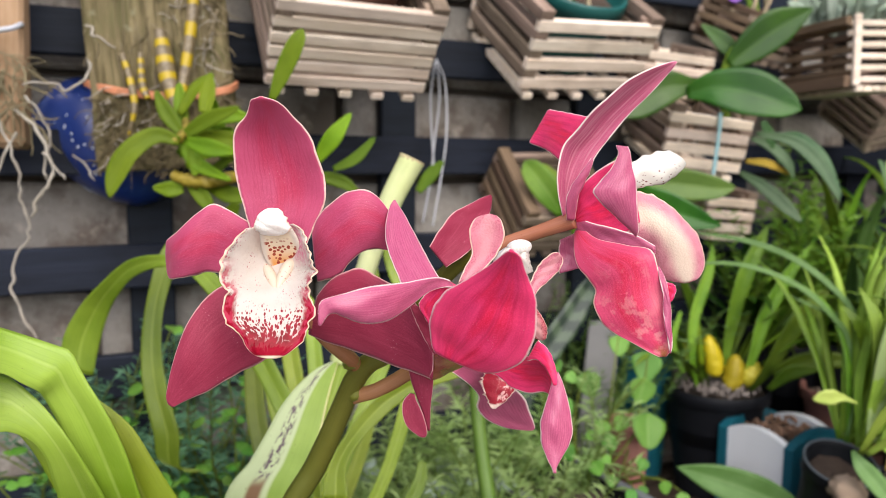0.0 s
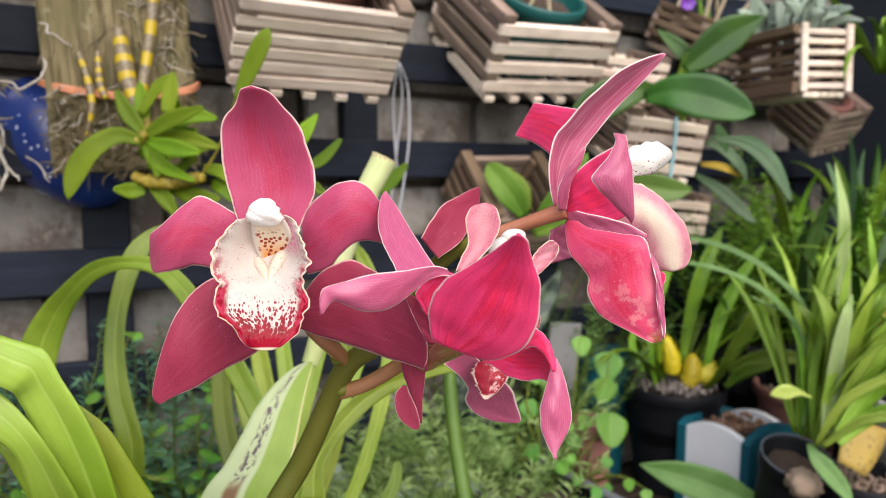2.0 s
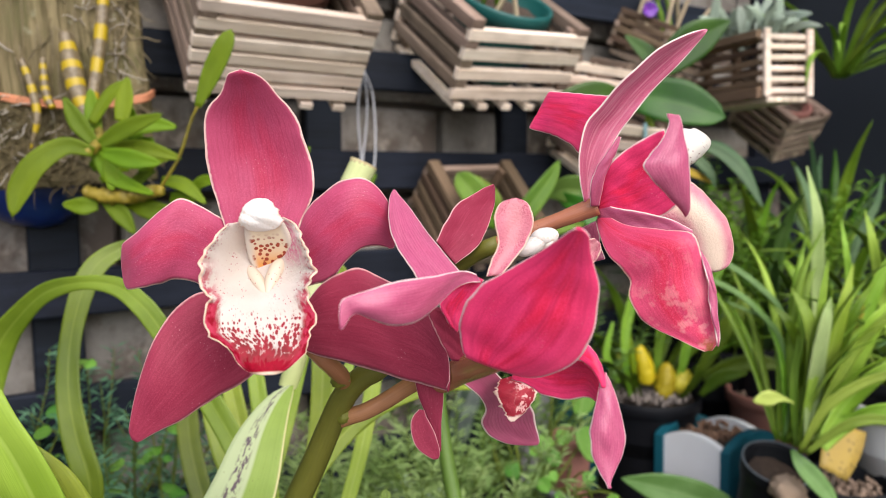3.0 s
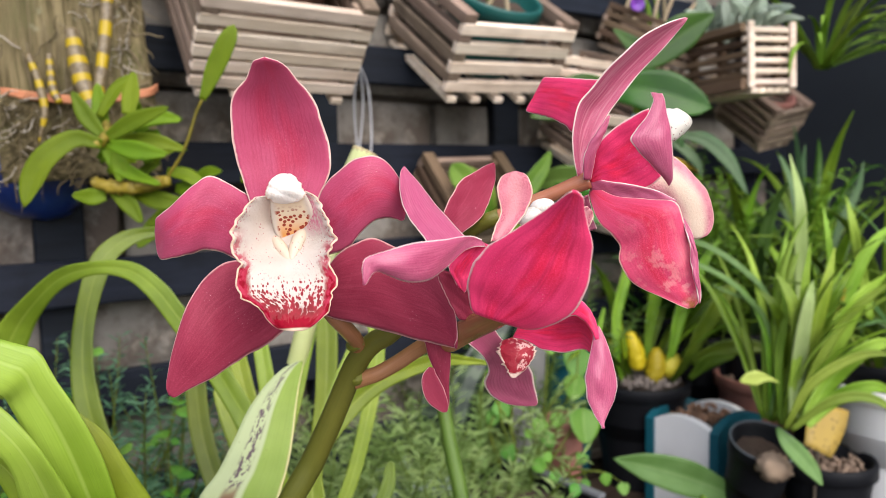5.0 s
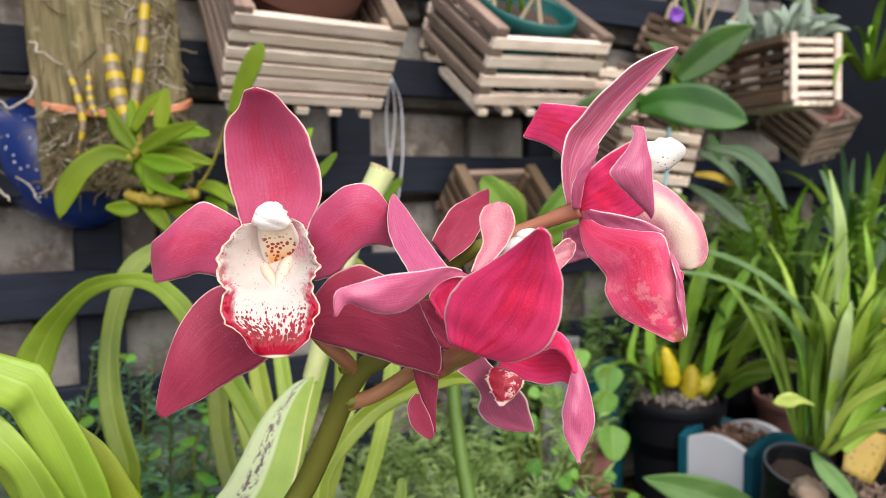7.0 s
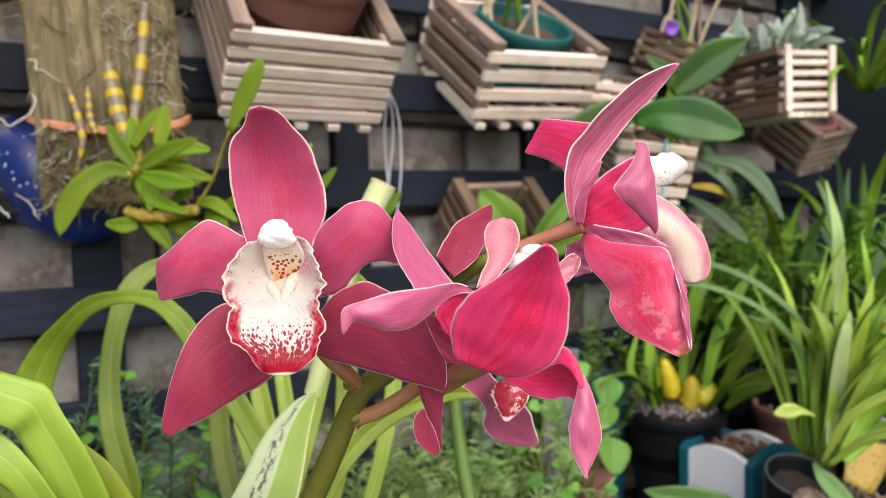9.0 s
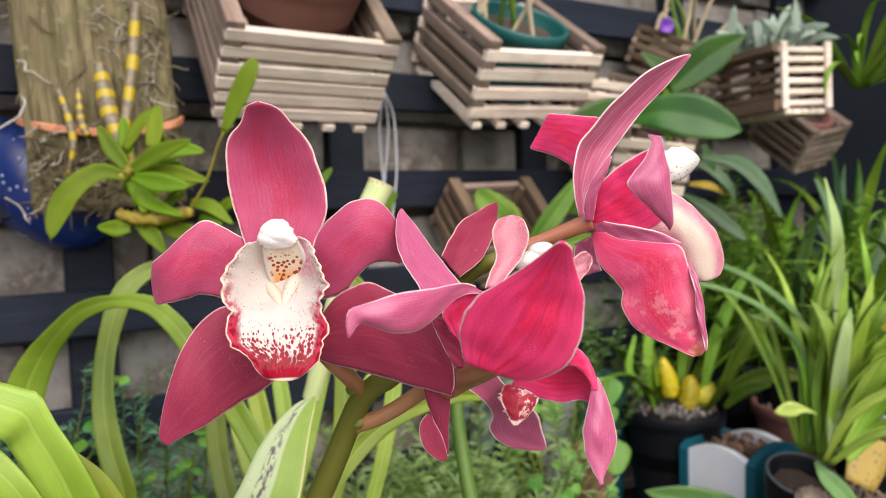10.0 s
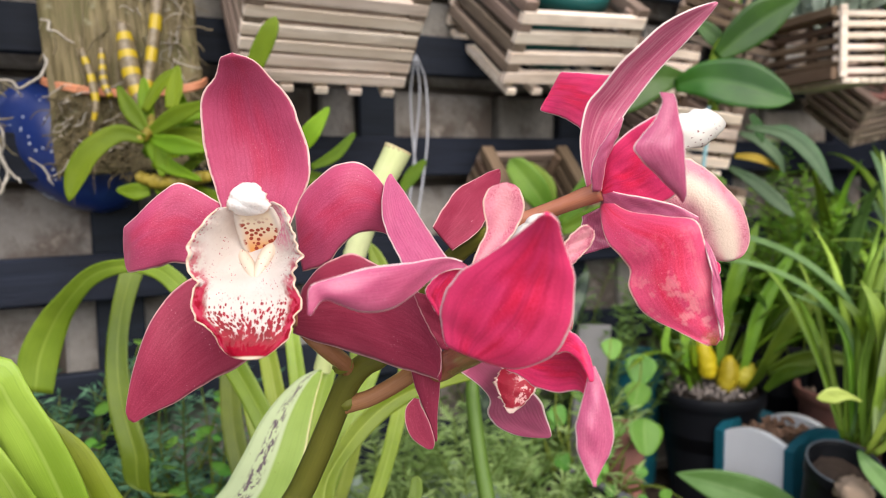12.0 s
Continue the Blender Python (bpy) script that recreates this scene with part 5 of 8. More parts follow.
lofted("leaf", plant, [(-0.115, 0.43, 0.955, 0.016, 0, 0, 0), (-0.1492, 0.36, 1.0679, 0.0121, 0, 0.0001, 0), (-0.1501, 0.345, 1.0954, 0.0115, 0, -0.0002, 0), (-0.1549, 0.338, 1.1209, 0.0127, 0, 0.0001, 0), (-0.1609, 0.335, 1.1402, 0.0113, 0, 0.0021, 0), (-0.1664, 0.333, 1.1531, 0.0087, 0.0015, 0.0044, 0), (-0.1689, 0.33, 1.1616, 0.0055, 0.005, 0.0076, 0), (-0.1747, 0.328, 1.1654, 0.0036, 0.007, 0.0071, 0), (-0.1879, 0.322, 1.1733, -0.0039, 0.0075, 0.0082, 0), (-0.1971, 0.31, 1.1782, -0.0041, 0.0075, 0.0096, 0), (-0.2085, 0.305, 1.1692, -0.0036, 0.006, 0.0067, 0)], LEAF_LIME, "lime strap leaf sharply bent in its middle", keel=0.004, nu=72, nv=12, thick=0.0012, seed=50, ruffle=0.0)
lofted("leaf", plant, [(-0.12, 0.42, 0.955, 0.014, 0, 0, 0), (-0.1626, 0.355, 1.0675, 0.0119, 0, 0.0001, 0), (-0.164, 0.338, 1.1002, 0.0112, 0, -0.0013, 0), (-0.1675, 0.33, 1.1218, 0.0073, 0, 0.0018, 0), (-0.1734, 0.327, 1.1348, 0.0042, 0.002, 0.0044, 0), (-0.1807, 0.325, 1.1434, 0.0011, 0.0045, 0.0076, 0), (-0.1893, 0.322, 1.1499, -0.0031, 0.0065, 0.0112, 0), (-0.1979, 0.312, 1.15, -0.0033, 0.0065, 0.0115, 0), (-0.2084, 0.305, 1.1395, -0.0028, 0.005, 0.0073, 0)], LEAF_LIME, keel=0.003, nu=56, nv=10, thick=0.0012, seed=60, ruffle=0.0)
lofted("leaf", plant, [(-0.125, 0.43, 0.955, 0.012, 0, 0, 0), (-0.1701, 0.365, 1.0637, 0.0094, 0, 0.0016, 0), (-0.1728, 0.355, 1.088, 0.009, 0, 0.0001, 0), (-0.1808, 0.352, 1.1052, 0.0069, 0, 0, 0), (-0.1879, 0.35, 1.118, 0.0048, 0, 0.0007, 0), (-0.1984, 0.35, 1.1263, 0.0011, 0, 0.0003, 0)], LEAF_LIME, keel=0.003, nu=56, nv=10, thick=0.0012, seed=61, ruffle=0.0)
lofted("leaf", plant, [(-0.105, 0.42, 0.955, 0.014, 0, 0, 0), (-0.1309, 0.364, 1.063, 0.0165, 0, 0.0001, 0), (-0.1399, 0.358, 1.0868, 0.0154, 0, 0.0001, 0), (-0.1469, 0.355, 1.1084, 0.0117, 0, 0.0001, 0), (-0.1536, 0.3532, 1.1272, 0.0089, 0, -0.0004, 0), (-0.1594, 0.352, 1.1383, 0.0047, 0, -0.001, 0), (-0.1616, 0.352, 1.1422, 0.001, 0, -0.0004, 0)], LEAF_LIME, keel=-0.003, nu=56, nv=10, thick=0.0012, seed=62, ruffle=0.0)
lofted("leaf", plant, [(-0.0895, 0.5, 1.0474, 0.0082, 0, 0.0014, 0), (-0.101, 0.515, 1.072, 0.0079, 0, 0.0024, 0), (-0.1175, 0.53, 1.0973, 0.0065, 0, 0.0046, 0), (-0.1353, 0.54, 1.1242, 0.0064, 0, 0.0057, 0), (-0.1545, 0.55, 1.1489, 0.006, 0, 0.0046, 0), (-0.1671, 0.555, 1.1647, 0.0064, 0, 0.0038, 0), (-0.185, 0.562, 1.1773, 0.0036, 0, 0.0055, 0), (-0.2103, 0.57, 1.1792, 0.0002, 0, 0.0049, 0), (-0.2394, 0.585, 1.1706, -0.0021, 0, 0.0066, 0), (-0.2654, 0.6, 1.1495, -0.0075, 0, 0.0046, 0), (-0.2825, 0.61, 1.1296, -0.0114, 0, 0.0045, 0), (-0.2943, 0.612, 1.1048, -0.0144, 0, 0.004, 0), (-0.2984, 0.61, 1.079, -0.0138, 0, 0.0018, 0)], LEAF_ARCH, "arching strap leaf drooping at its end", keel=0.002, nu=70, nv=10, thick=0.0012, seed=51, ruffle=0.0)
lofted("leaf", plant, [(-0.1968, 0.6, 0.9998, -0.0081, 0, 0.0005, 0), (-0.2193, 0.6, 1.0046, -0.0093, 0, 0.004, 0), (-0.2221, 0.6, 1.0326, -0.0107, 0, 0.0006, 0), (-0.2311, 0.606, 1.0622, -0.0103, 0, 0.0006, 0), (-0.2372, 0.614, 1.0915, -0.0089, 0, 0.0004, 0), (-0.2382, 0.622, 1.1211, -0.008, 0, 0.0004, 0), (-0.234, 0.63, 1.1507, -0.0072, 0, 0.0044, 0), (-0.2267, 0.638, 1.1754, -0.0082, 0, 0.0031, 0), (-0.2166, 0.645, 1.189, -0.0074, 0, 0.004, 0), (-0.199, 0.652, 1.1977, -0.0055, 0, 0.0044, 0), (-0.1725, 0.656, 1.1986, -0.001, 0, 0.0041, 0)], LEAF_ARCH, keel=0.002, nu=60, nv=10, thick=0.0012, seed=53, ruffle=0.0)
lofted("leaf", plant, [(-0.11, 0.43, 0.955, 0.014, 0, 0, 0), (-0.1056, 0.436, 1.0418, 0.0227, 0, -0.0016, 0), (-0.0938, 0.448, 1.0706, 0.0193, 0, -0.0012, 0), (-0.0885, 0.456, 1.0841, 0.0171, 0, -0.001, 0), (-0.0837, 0.468, 1.0987, 0.0143, 0, -0.0008, 0), (-0.0783, 0.48, 1.1096, 0.0107, 0, -0.0006, 0), (-0.072, 0.49, 1.1179, 0.0064, 0, -0.0005, 0), (-0.0671, 0.495, 1.1215, 0.002, 0, -0.0003, 0)], LEAF_SPOTTED, "lime leaf with black spots along one half", keel=0.004, nu=56, nv=12, thick=0.0012, seed=52, ruffle=0.0)
strap([(-0.0941, 0.5212, 0.9622, 0.0083, 0.0083, 0), (-0.1068, 0.549, 1.028, 0.0086, 0.0086, 0), (-0.121, 0.568, 1.0612, 0.0079, 0.0079, 0), (-0.1336, 0.5811, 1.0867, 0.0036, 0.0036, 0)], LEAF_LIME)
strap([(-0.0849, 0.54, 0.9516, 0.0069, 0.0069, 0), (-0.1014, 0.5788, 1.0251, 0.0072, 0.0072, 0), (-0.117, 0.6057, 1.082, 0.0075, 0.0075, 0), (-0.1288, 0.622, 1.1356, 0.0057, 0.0057, 0)], LEAF_LIME)
strap([(-0.0777, 0.5495, 0.9463, 0.0061, 0.0061, 0), (-0.0917, 0.5885, 1.0213, 0.0064, 0.0064, 0), (-0.1, 0.6154, 1.0794, 0.0066, 0.0066, 0), (-0.1111, 0.6428, 1.1416, 0.0049, 0.0049, 0)], LEAF_LIME)
strap([(-0.1121, 0.5684, 0.9354, 0.0081, 0.0081, 0), (-0.1373, 0.605, 0.9898, 0.0085, 0.0085, 0), (-0.1544, 0.6304, 1.0346, 0.0088, 0.0088, 0), (-0.1596, 0.6458, 1.0804, 0.0079, 0.0079, 0), (-0.1573, 0.6603, 1.1178, 0.005, 0.005, 0)], LEAF_OLIVE)
strap([(-0.0852, 0.4739, 0.9889, 0.0045, 0.0045, 0), (-0.07, 0.4887, 1.0294, 0.005, 0.005, 0), (-0.0567, 0.508, 1.0659, 0.0051, 0.0051, 0), (-0.0445, 0.5263, 1.0928, 0.0049, 0.0049, 0), (-0.0291, 0.5403, 1.1268, 0.0033, 0.0033, 0)], LEAF_LIME)
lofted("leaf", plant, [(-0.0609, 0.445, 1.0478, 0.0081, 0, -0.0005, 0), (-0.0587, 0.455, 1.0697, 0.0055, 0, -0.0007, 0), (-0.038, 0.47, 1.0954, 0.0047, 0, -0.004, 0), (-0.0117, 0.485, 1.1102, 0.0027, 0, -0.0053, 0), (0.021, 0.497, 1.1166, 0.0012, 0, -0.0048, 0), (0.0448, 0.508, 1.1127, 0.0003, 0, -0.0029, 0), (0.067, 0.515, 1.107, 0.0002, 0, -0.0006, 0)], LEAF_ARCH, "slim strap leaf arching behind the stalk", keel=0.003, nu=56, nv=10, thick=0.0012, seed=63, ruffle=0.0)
strap([(-0.0966, 0.4928, 0.9782, 0.0063, 0.0063, 0), (-0.0907, 0.5188, 1.028, 0.0061, 0.0061, 0), (-0.0757, 0.5452, 1.0824, 0.0063, 0.0063, 0), (-0.0646, 0.5599, 1.1219, 0.0051, 0.0051, 0), (-0.0487, 0.5757, 1.1716, 0.0035, 0.0035, 0)], LEAF_LIME)
strap([(-0.0941, 0.5684, 0.9356, 0.0072, 0.0072, 0), (-0.0608, 0.5991, 1.0269, 0.0075, 0.0075, 0), (-0.0514, 0.6284, 1.1056, 0.0087, 0.0087, 0), (-0.0575, 0.645, 1.1614, 0.0068, 0.0068, 0), (-0.065, 0.6473, 1.1807, 0.0039, 0.0039, 0)], LEAF_LIME)
strap([(-0.0694, 0.5211, 0.9624, 0.005, 0.005, 0), (-0.0333, 0.5393, 1.0325, 0.005, 0.005, 0), (-0.0135, 0.5696, 1.1199, 0.0061, 0.0061, 0), (-0.0325, 0.5955, 1.1688, 0.0063, 0.0063, 0), (-0.0416, 0.5982, 1.1911, 0.0027, 0.0027, 0)], LEAF_LIME)
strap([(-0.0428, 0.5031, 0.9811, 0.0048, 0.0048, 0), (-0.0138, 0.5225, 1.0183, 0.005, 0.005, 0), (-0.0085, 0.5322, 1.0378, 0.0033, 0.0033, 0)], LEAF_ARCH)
PALE_BASE = leaf_material("pale_cut_leaf_base", (0.50, 0.56, 0.22), (0.66, 0.69, 0.38), None, 0.45, 0.2)
cut = part("cut_leaf_base", tube(Geo(), [(-0.073, 0.5579, 1.1048), (-0.0516, 0.5614, 1.178), (-0.0346, 0.5618, 1.2247), (-0.0184, 0.5655, 1.2566)], (0.007, 0.0078, 0.0088, 0.0098), 16, 20, False), PALE_BASE, plant, "cut pale leaf base")
part("cut_end", tube(Geo(), [(-0.02, 0.5652, 1.2537), (-0.018, 0.5656, 1.2579)], (0.0094, 0.0100), 16, 2), plain_material("dry_cut", (0.5, 0.42, 0.24), 0.8, 200.0, 0.4, (0.2, 0.13, 0.06)), cut, "dry brown cut end")
part("second_spike", tube(Geo(), [(0.0448, 0.5021, 0.9738), (0.0388, 0.5172, 1.0168), (0.0334, 0.5316, 1.0534), (0.0303, 0.5461, 1.0914), (0.0339, 0.5598, 1.1225)], (0.0058, 0.0056, 0.0052, 0.0048, 0.004), 12, 24), leaf_material("green_spike", (0.10, 0.175, 0.022), (0.16, 0.25, 0.04), None, 0.4, 0.1), plant, "green second spike")
pot_c = Vector((-0.0852, 0.4735, 0.9852))
for i in range(5):
    a = i * 1.26
    part("pseudobulb", blob(Geo(), (pot_c.x + 0.035 * math.cos(a), pot_c.y + 0.035 * math.sin(a), 0.965), [(0.018, 0, 0), (0, 0.018, 0), (0, 0, 0.034)], i, 0.03), LEAF_OLIVE, plant)
plant_pot("black_orchid_pot", (pot_c.x, pot_c.y, BENCH), 0.1, 0.19, BLACK_PLASTIC, "black plastic pot of the flowering cymbidium", chips=40)


# ---- the mounted orchid on its slab, the blue pot and the hanging mount ----
SLAB = Mat("lichen_grey_slab", 0.9, 0.0, 0.2)
_st = SLAB.noise(2.4, 6.0, (60.0, 60.0, 3.5), "Object", 0.7, 0.6)
_c = SLAB.mix(SLAB.ramp(_st, 0.36, 0.66), (0.225, 0.185, 0.10), (0.07, 0.056, 0.025))
_c = SLAB.mix(SLAB.math("MULTIPLY", SLAB.ramp(SLAB.noise(26.0, 5.0, None, "Object", 0.65), 0.45, 0.65), 0.6), _c, (0.12, 0.115, 0.05))
_c = SLAB.mix(SLAB.math("MULTIPLY", SLAB.ramp(SLAB.noise(70.0, 4.0), 0.6, 0.72), 0.6), _c, (0.28, 0.27, 0.18))
SLAB.bump(_st, 0.9, 0.003)
SLAB = SLAB.done(_c)
ROOT = plain_material("silver_orchid_root", (0.25, 0.21, 0.12), 0.8, 200.0, 0.4, (0.13, 0.105, 0.05), 0.4)
ROOT_BROWN = plain_material("dry_straw_root", (0.15, 0.115, 0.052), 0.9, 200.0, 0.4, (0.08, 0.06, 0.025), 0.3)
AERIAL = plain_material("pale_aerial_root", (0.40, 0.37, 0.31), 0.8, 200.0, 0.4, (0.26, 0.22, 0.17), 0.2)
BAND = plain_material("orange_band", (0.60, 0.26, 0.12), 0.7, 200.0, 0.3)
CANE = Mat("banded_yellow_cane", 0.45)
_u, _v = CANE.uv()
_w = CANE.ramp(CANE.math("ADD", CANE.math("SINE", CANE.math("MULTIPLY", _u, 30.0)), CANE.noise(90.0, 3.0)), 0.0, 0.5)
_c = CANE.mix(_w, (0.46, 0.33, 0.004), CANE.mix(CANE.ramp(CANE.noise(240.0, 3.0), 0.35, 0.65), (0.20, 0.165, 0.13), (0.09, 0.07, 0.05)))
CANE = CANE.done(CANE.mix(CANE.math("MULTIPLY", CANE.noise(200.0), 0.4), _c, (0.24, 0.17, 0.012)), 0.1)
CANE_YELLOW = plain_material("ochre_cane", (0.26, 0.20, 0.014), 0.6, 200.0, 0.5, (0.10, 0.085, 0.015))
TAN_WOOD = wood_material("tan_mount", (0.40, 0.27, 0.17), (0.27, 0.17, 0.09), 0.85, 2, 0.05)


def rootlet(geo, start, way, length, radius, rnd, droop=0.3, wander=0.5, n=9, sides=5):
    p, d = Vector(start), Vector(way).normalized()
    pts = [tuple(p)]
    for i in range(n):
        d = (d + Vector((rnd.uniform(-1, 1), rnd.uniform(-0.6, 0.6), rnd.uniform(-1, 1))) * wander * 0.5 + Vector((0, 0, -droop * 0.25))).normalized()
        p = p + d * (length / n)
        pts.append(tuple(p))
    tube(geo, pts, [radius * (1 - 0.45 * i / n) for i in range(n + 1)], sides, n * 2, True, 0.08, int(length * 1e5))


# slab: a split board with a rough, barky face
SC = Vector((-0.2918, 0.8087, 1.3517))
slab_m = Matrix.Translation(SC) @ pose(0, 0, 0, -3, -3.5, 14)
mount = thing("orchid_slab", "lichen-grey wooden slab mount wrapped in orchid roots", "orchid mount")
g = Geo()
nx, nz, W, H, T = 22, 44, 0.142, 0.305, 0.022
grid = np.zeros((nz + 1, nx + 1, 3))
for i in range(nz + 1):
    for j in range(nx + 1):
        x, z = (j / nx - 0.5) * W, (i / nz - 0.5) * H + 0.047
        q = noise.noise((x * 30, z * 6, 1.0)) * 0.003 + noise.noise((x * 90, z * 25, 4.0)) * 0.0016
        grid[i, j] = (x + noise.noise((3, z * 18, 0)) * 0.003 * (abs(j / nx - 0.5) * 2), q - (0.006 if j > nx * 0.62 else 0) * (1 + noise.noise((x * 50, z * 30, 9))), z)
uvs = [(i / nz, j / nx) for i in range(nz + 1) for j in range(nx + 1)]
sheet(g, grid, uvs, T)
o = part("board", g, SLAB, mount)
o.matrix_basis = slab_m
rnd = random.Random(5)
g, g2 = Geo(), Geo()
for i in range(600):
    x, z = rnd.uniform(-0.07, 0.07), rnd.uniform(-0.1, 0.14)
    if i > 60:
        x, z = (rnd.uniform(0.012, 0.064), rnd.uniform(-0.09, 0.15)) if i % 2 else (rnd.uniform(-0.068, 0.05), rnd.uniform(-0.104, -0.03))
    a = slab_m @ Vector((x, -0.0125 - rnd.random() * 0.004, z))
    w = slab_m.to_3x3() @ Vector((rnd.uniform(-0.6, 0.6), rnd.uniform(-0.08, 0.06), rnd.uniform(-0.6, 0.4)))
    rootlet(g if i % 2 else g2, a, w, rnd.uniform(0.012, 0.034), rnd.uniform(0.0004, 0.0013), rnd, 0.2, 0.8, 7)
for i in range(60):
    x, z = rnd.uniform(-0.071, 0.071), rnd.uniform(-0.06, 0.17)
    a = slab_m @ Vector((x, -0.0125 - rnd.random() * 0.003, z))
    rootlet(g, a, slab_m.to_3x3() @ Vector((rnd.uniform(-0.12, 0.12), 0, -1)), rnd.uniform(0.03, 0.09), rnd.uniform(0.0003, 0.0008), rnd, 0.1, 0.12, 5, 4)
tagged(part("root_mat", g, ROOT, mount, "tangled silver-grey roots"), kind="stuff")
g3 = Geo()
for i in range(96):
    x, z = (rnd.uniform(0.012, 0.06), rnd.uniform(-0.05, 0.17)) if i % 3 else (rnd.uniform(-0.06, 0.0), rnd.uniform(-0.1, -0.02))
    a = slab_m @ Vector((x, -0.015 - rnd.random() * 0.006, z))
    rootlet(g3, a, slab_m.to_3x3() @ Vector((rnd.uniform(-0.7, 0.5), 0.0, rnd.uniform(-1.0, 0.6))), rnd.uniform(0.012, 0.03), rnd.uniform(0.0004, 0.0009), rnd, 0.1, 1.0, 9)
tagged(part("pale_root_mat", g3, AERIAL, mount, "pale crinkled roots"), kind="stuff")
tagged(part("dry_root_mat", g2, ROOT_BROWN, mount), kind="stuff")
g = Geo()
for k in range(3):
    tube(g, [(-0.3695, 0.8018, 1.3354), (-0.3487, 0.788, 1.329), (-0.3007, 0.783, 1.3214), (-0.2574, 0.7828, 1.3206), (-0.2191, 0.7906, 1.3272), (-0.2143, 0.8167, 1.3356)], (0.0019,) * 6, 8, 30)
    for i in range(-7 * 31 * 8 // 7, 0):
        x, y, z = g.v[i]
        g.v[i] = (x, y, z + 0.0022 * (k - 1))
part("tie_band", g, BAND, mount, "orange tie band")

mounted = thing("mounted_orchid", "leafy orchid with yellow banded canes growing on a slab", "orchid")
for pts, rad in (
    ([(-0.3228, 0.7848, 1.3627), (-0.3127, 0.7787, 1.3368), (-0.3071, 0.7734, 1.3082), (-0.3135, 0.7721, 1.2799)], (0.003, 0.0038, 0.0034, 0.001)),
    ([(-0.305, 0.7879, 1.3633), (-0.3013, 0.7811, 1.3315), (-0.2943, 0.7764, 1.317)], (0.003, 0.004, 0.003)),
    ([(-0.2827, 0.7844, 1.3853), (-0.2755, 0.7756, 1.3534), (-0.269, 0.7679, 1.3304), (-0.2579, 0.7575, 1.3019)], (0.006, 0.0092, 0.0082, 0.004)),
    ([(-0.2497, 0.7996, 1.4472), (-0.2522, 0.7878, 1.3889), (-0.2542, 0.7766, 1.3537), (-0.2558, 0.7648, 1.3218), (-0.2515, 0.7464, 1.2931)], (0.005, 0.006, 0.0055, 0.005, 0.003)),
):
    part("cane", tube(Geo(), pts, rad, 12, 26), CANE, mounted, "banded yellow cane")
for pts, rad in (
    ([(-0.2506, 0.753, 1.3072), (-0.2375, 0.7204, 1.2866), (-0.2386, 0.704, 1.2755), (-0.2461, 0.6987, 1.2727)], (0.0035, 0.004, 0.004, 0.003)),
    ([(-0.2518, 0.72, 1.2403), (-0.2265, 0.7144, 1.2353), (-0.2037, 0.7096, 1.2376), (-0.1838, 0.7049, 1.241)], (0.005, 0.0062, 0.0058, 0.004)),
    ([(-0.1892, 0.7151, 1.2419), (-0.1708, 0.7081, 1.2683), (-0.1582, 0.7016, 1.2991), (-0.1519, 0.6978, 1.31)], (0.0012, 0.0013, 0.0013, 0.0011)),
):
    part("cane", tube(Geo(), pts, rad, 12, 34, True, 0.3), CANE_YELLOW, mounted)


def spear(parent, rows, material=LEAF_KEIKI, **kw):
    end = rows[-1]
    rows = list(rows[:-1]) + [(*end[:3], end[3] * 0.5, end[4] * 0.5, *end[5:])]
    return part("leaf", ribbon(Geo(), rows, **{"nu": 16, "nv": 6, "thick": 0.0012, "fold": 0.25, "tip": 0.05, **kw}), material, parent)


spear(mounted, [(-0.2368, 0.6987, 1.2728, 0.0041, 0.0041, 0), (-0.2572, 0.6942, 1.2777, 0.0077, 0.0077, 0), (-0.2782, 0.6875, 1.2631, 0.0097, 0.0097, 0), (-0.2908, 0.685, 1.2417, 0.0092, 0.0092, 0), (-0.2968, 0.6826, 1.2204, 0.0041, 0.0041, 0)])
spear(mounted, [(-0.2173, 0.7118, 1.2993, 0.0053, 0.0053, 0), (-0.2143, 0.7139, 1.3176, 0.0074, 0.0074, 0), (-0.2118, 0.7162, 1.337, 0.0047, 0.0047, 0)])
spear(mounted, [(-0.2393, 0.7097, 1.2809, 0.0042, 0.0042, 0), (-0.2526, 0.7118, 1.2991, 0.0074, 0.0074, 0), (-0.2632, 0.7143, 1.3199, 0.0042, 0.0042, 0)])
spear(mounted, [(-0.2418, 0.7252, 1.2841, 0.0043, 0.0043, 0), (-0.2464, 0.733, 1.3085, 0.007, 0.007, 0), (-0.2482, 0.7356, 1.3299, 0.0043, 0.0043, 0)])
spear(mounted, [(-0.2366, 0.7094, 1.2783, 0.0042, 0.0042, 0), (-0.21, 0.7009, 1.2926, 0.0078, 0.0078, 0), (-0.1788, 0.6921, 1.3034, 0.0041, 0.0041, 0)])
spear(mounted, [(-0.2295, 0.7204, 1.2866, 0.0043, 0.0043, 0), (-0.2002, 0.7216, 1.2974, 0.008, 0.008, 0), (-0.1735, 0.7213, 1.295, 0.0043, 0.0043, 0)])
spear(mounted, [(-0.2306, 0.6986, 1.2728, 0.0041, 0.0041, 0), (-0.2067, 0.6878, 1.2667, 0.0082, 0.0082, 0), (-0.1798, 0.6823, 1.2627, 0.0046, 0.0046, 0)])
spear(mounted, [(-0.2321, 0.7195, 1.2787, 0.0043, 0.0043, 0), (-0.1972, 0.709, 1.2754, 0.0074, 0.0074, 0), (-0.1682, 0.708, 1.2673, 0.0037, 0.0037, 0)])
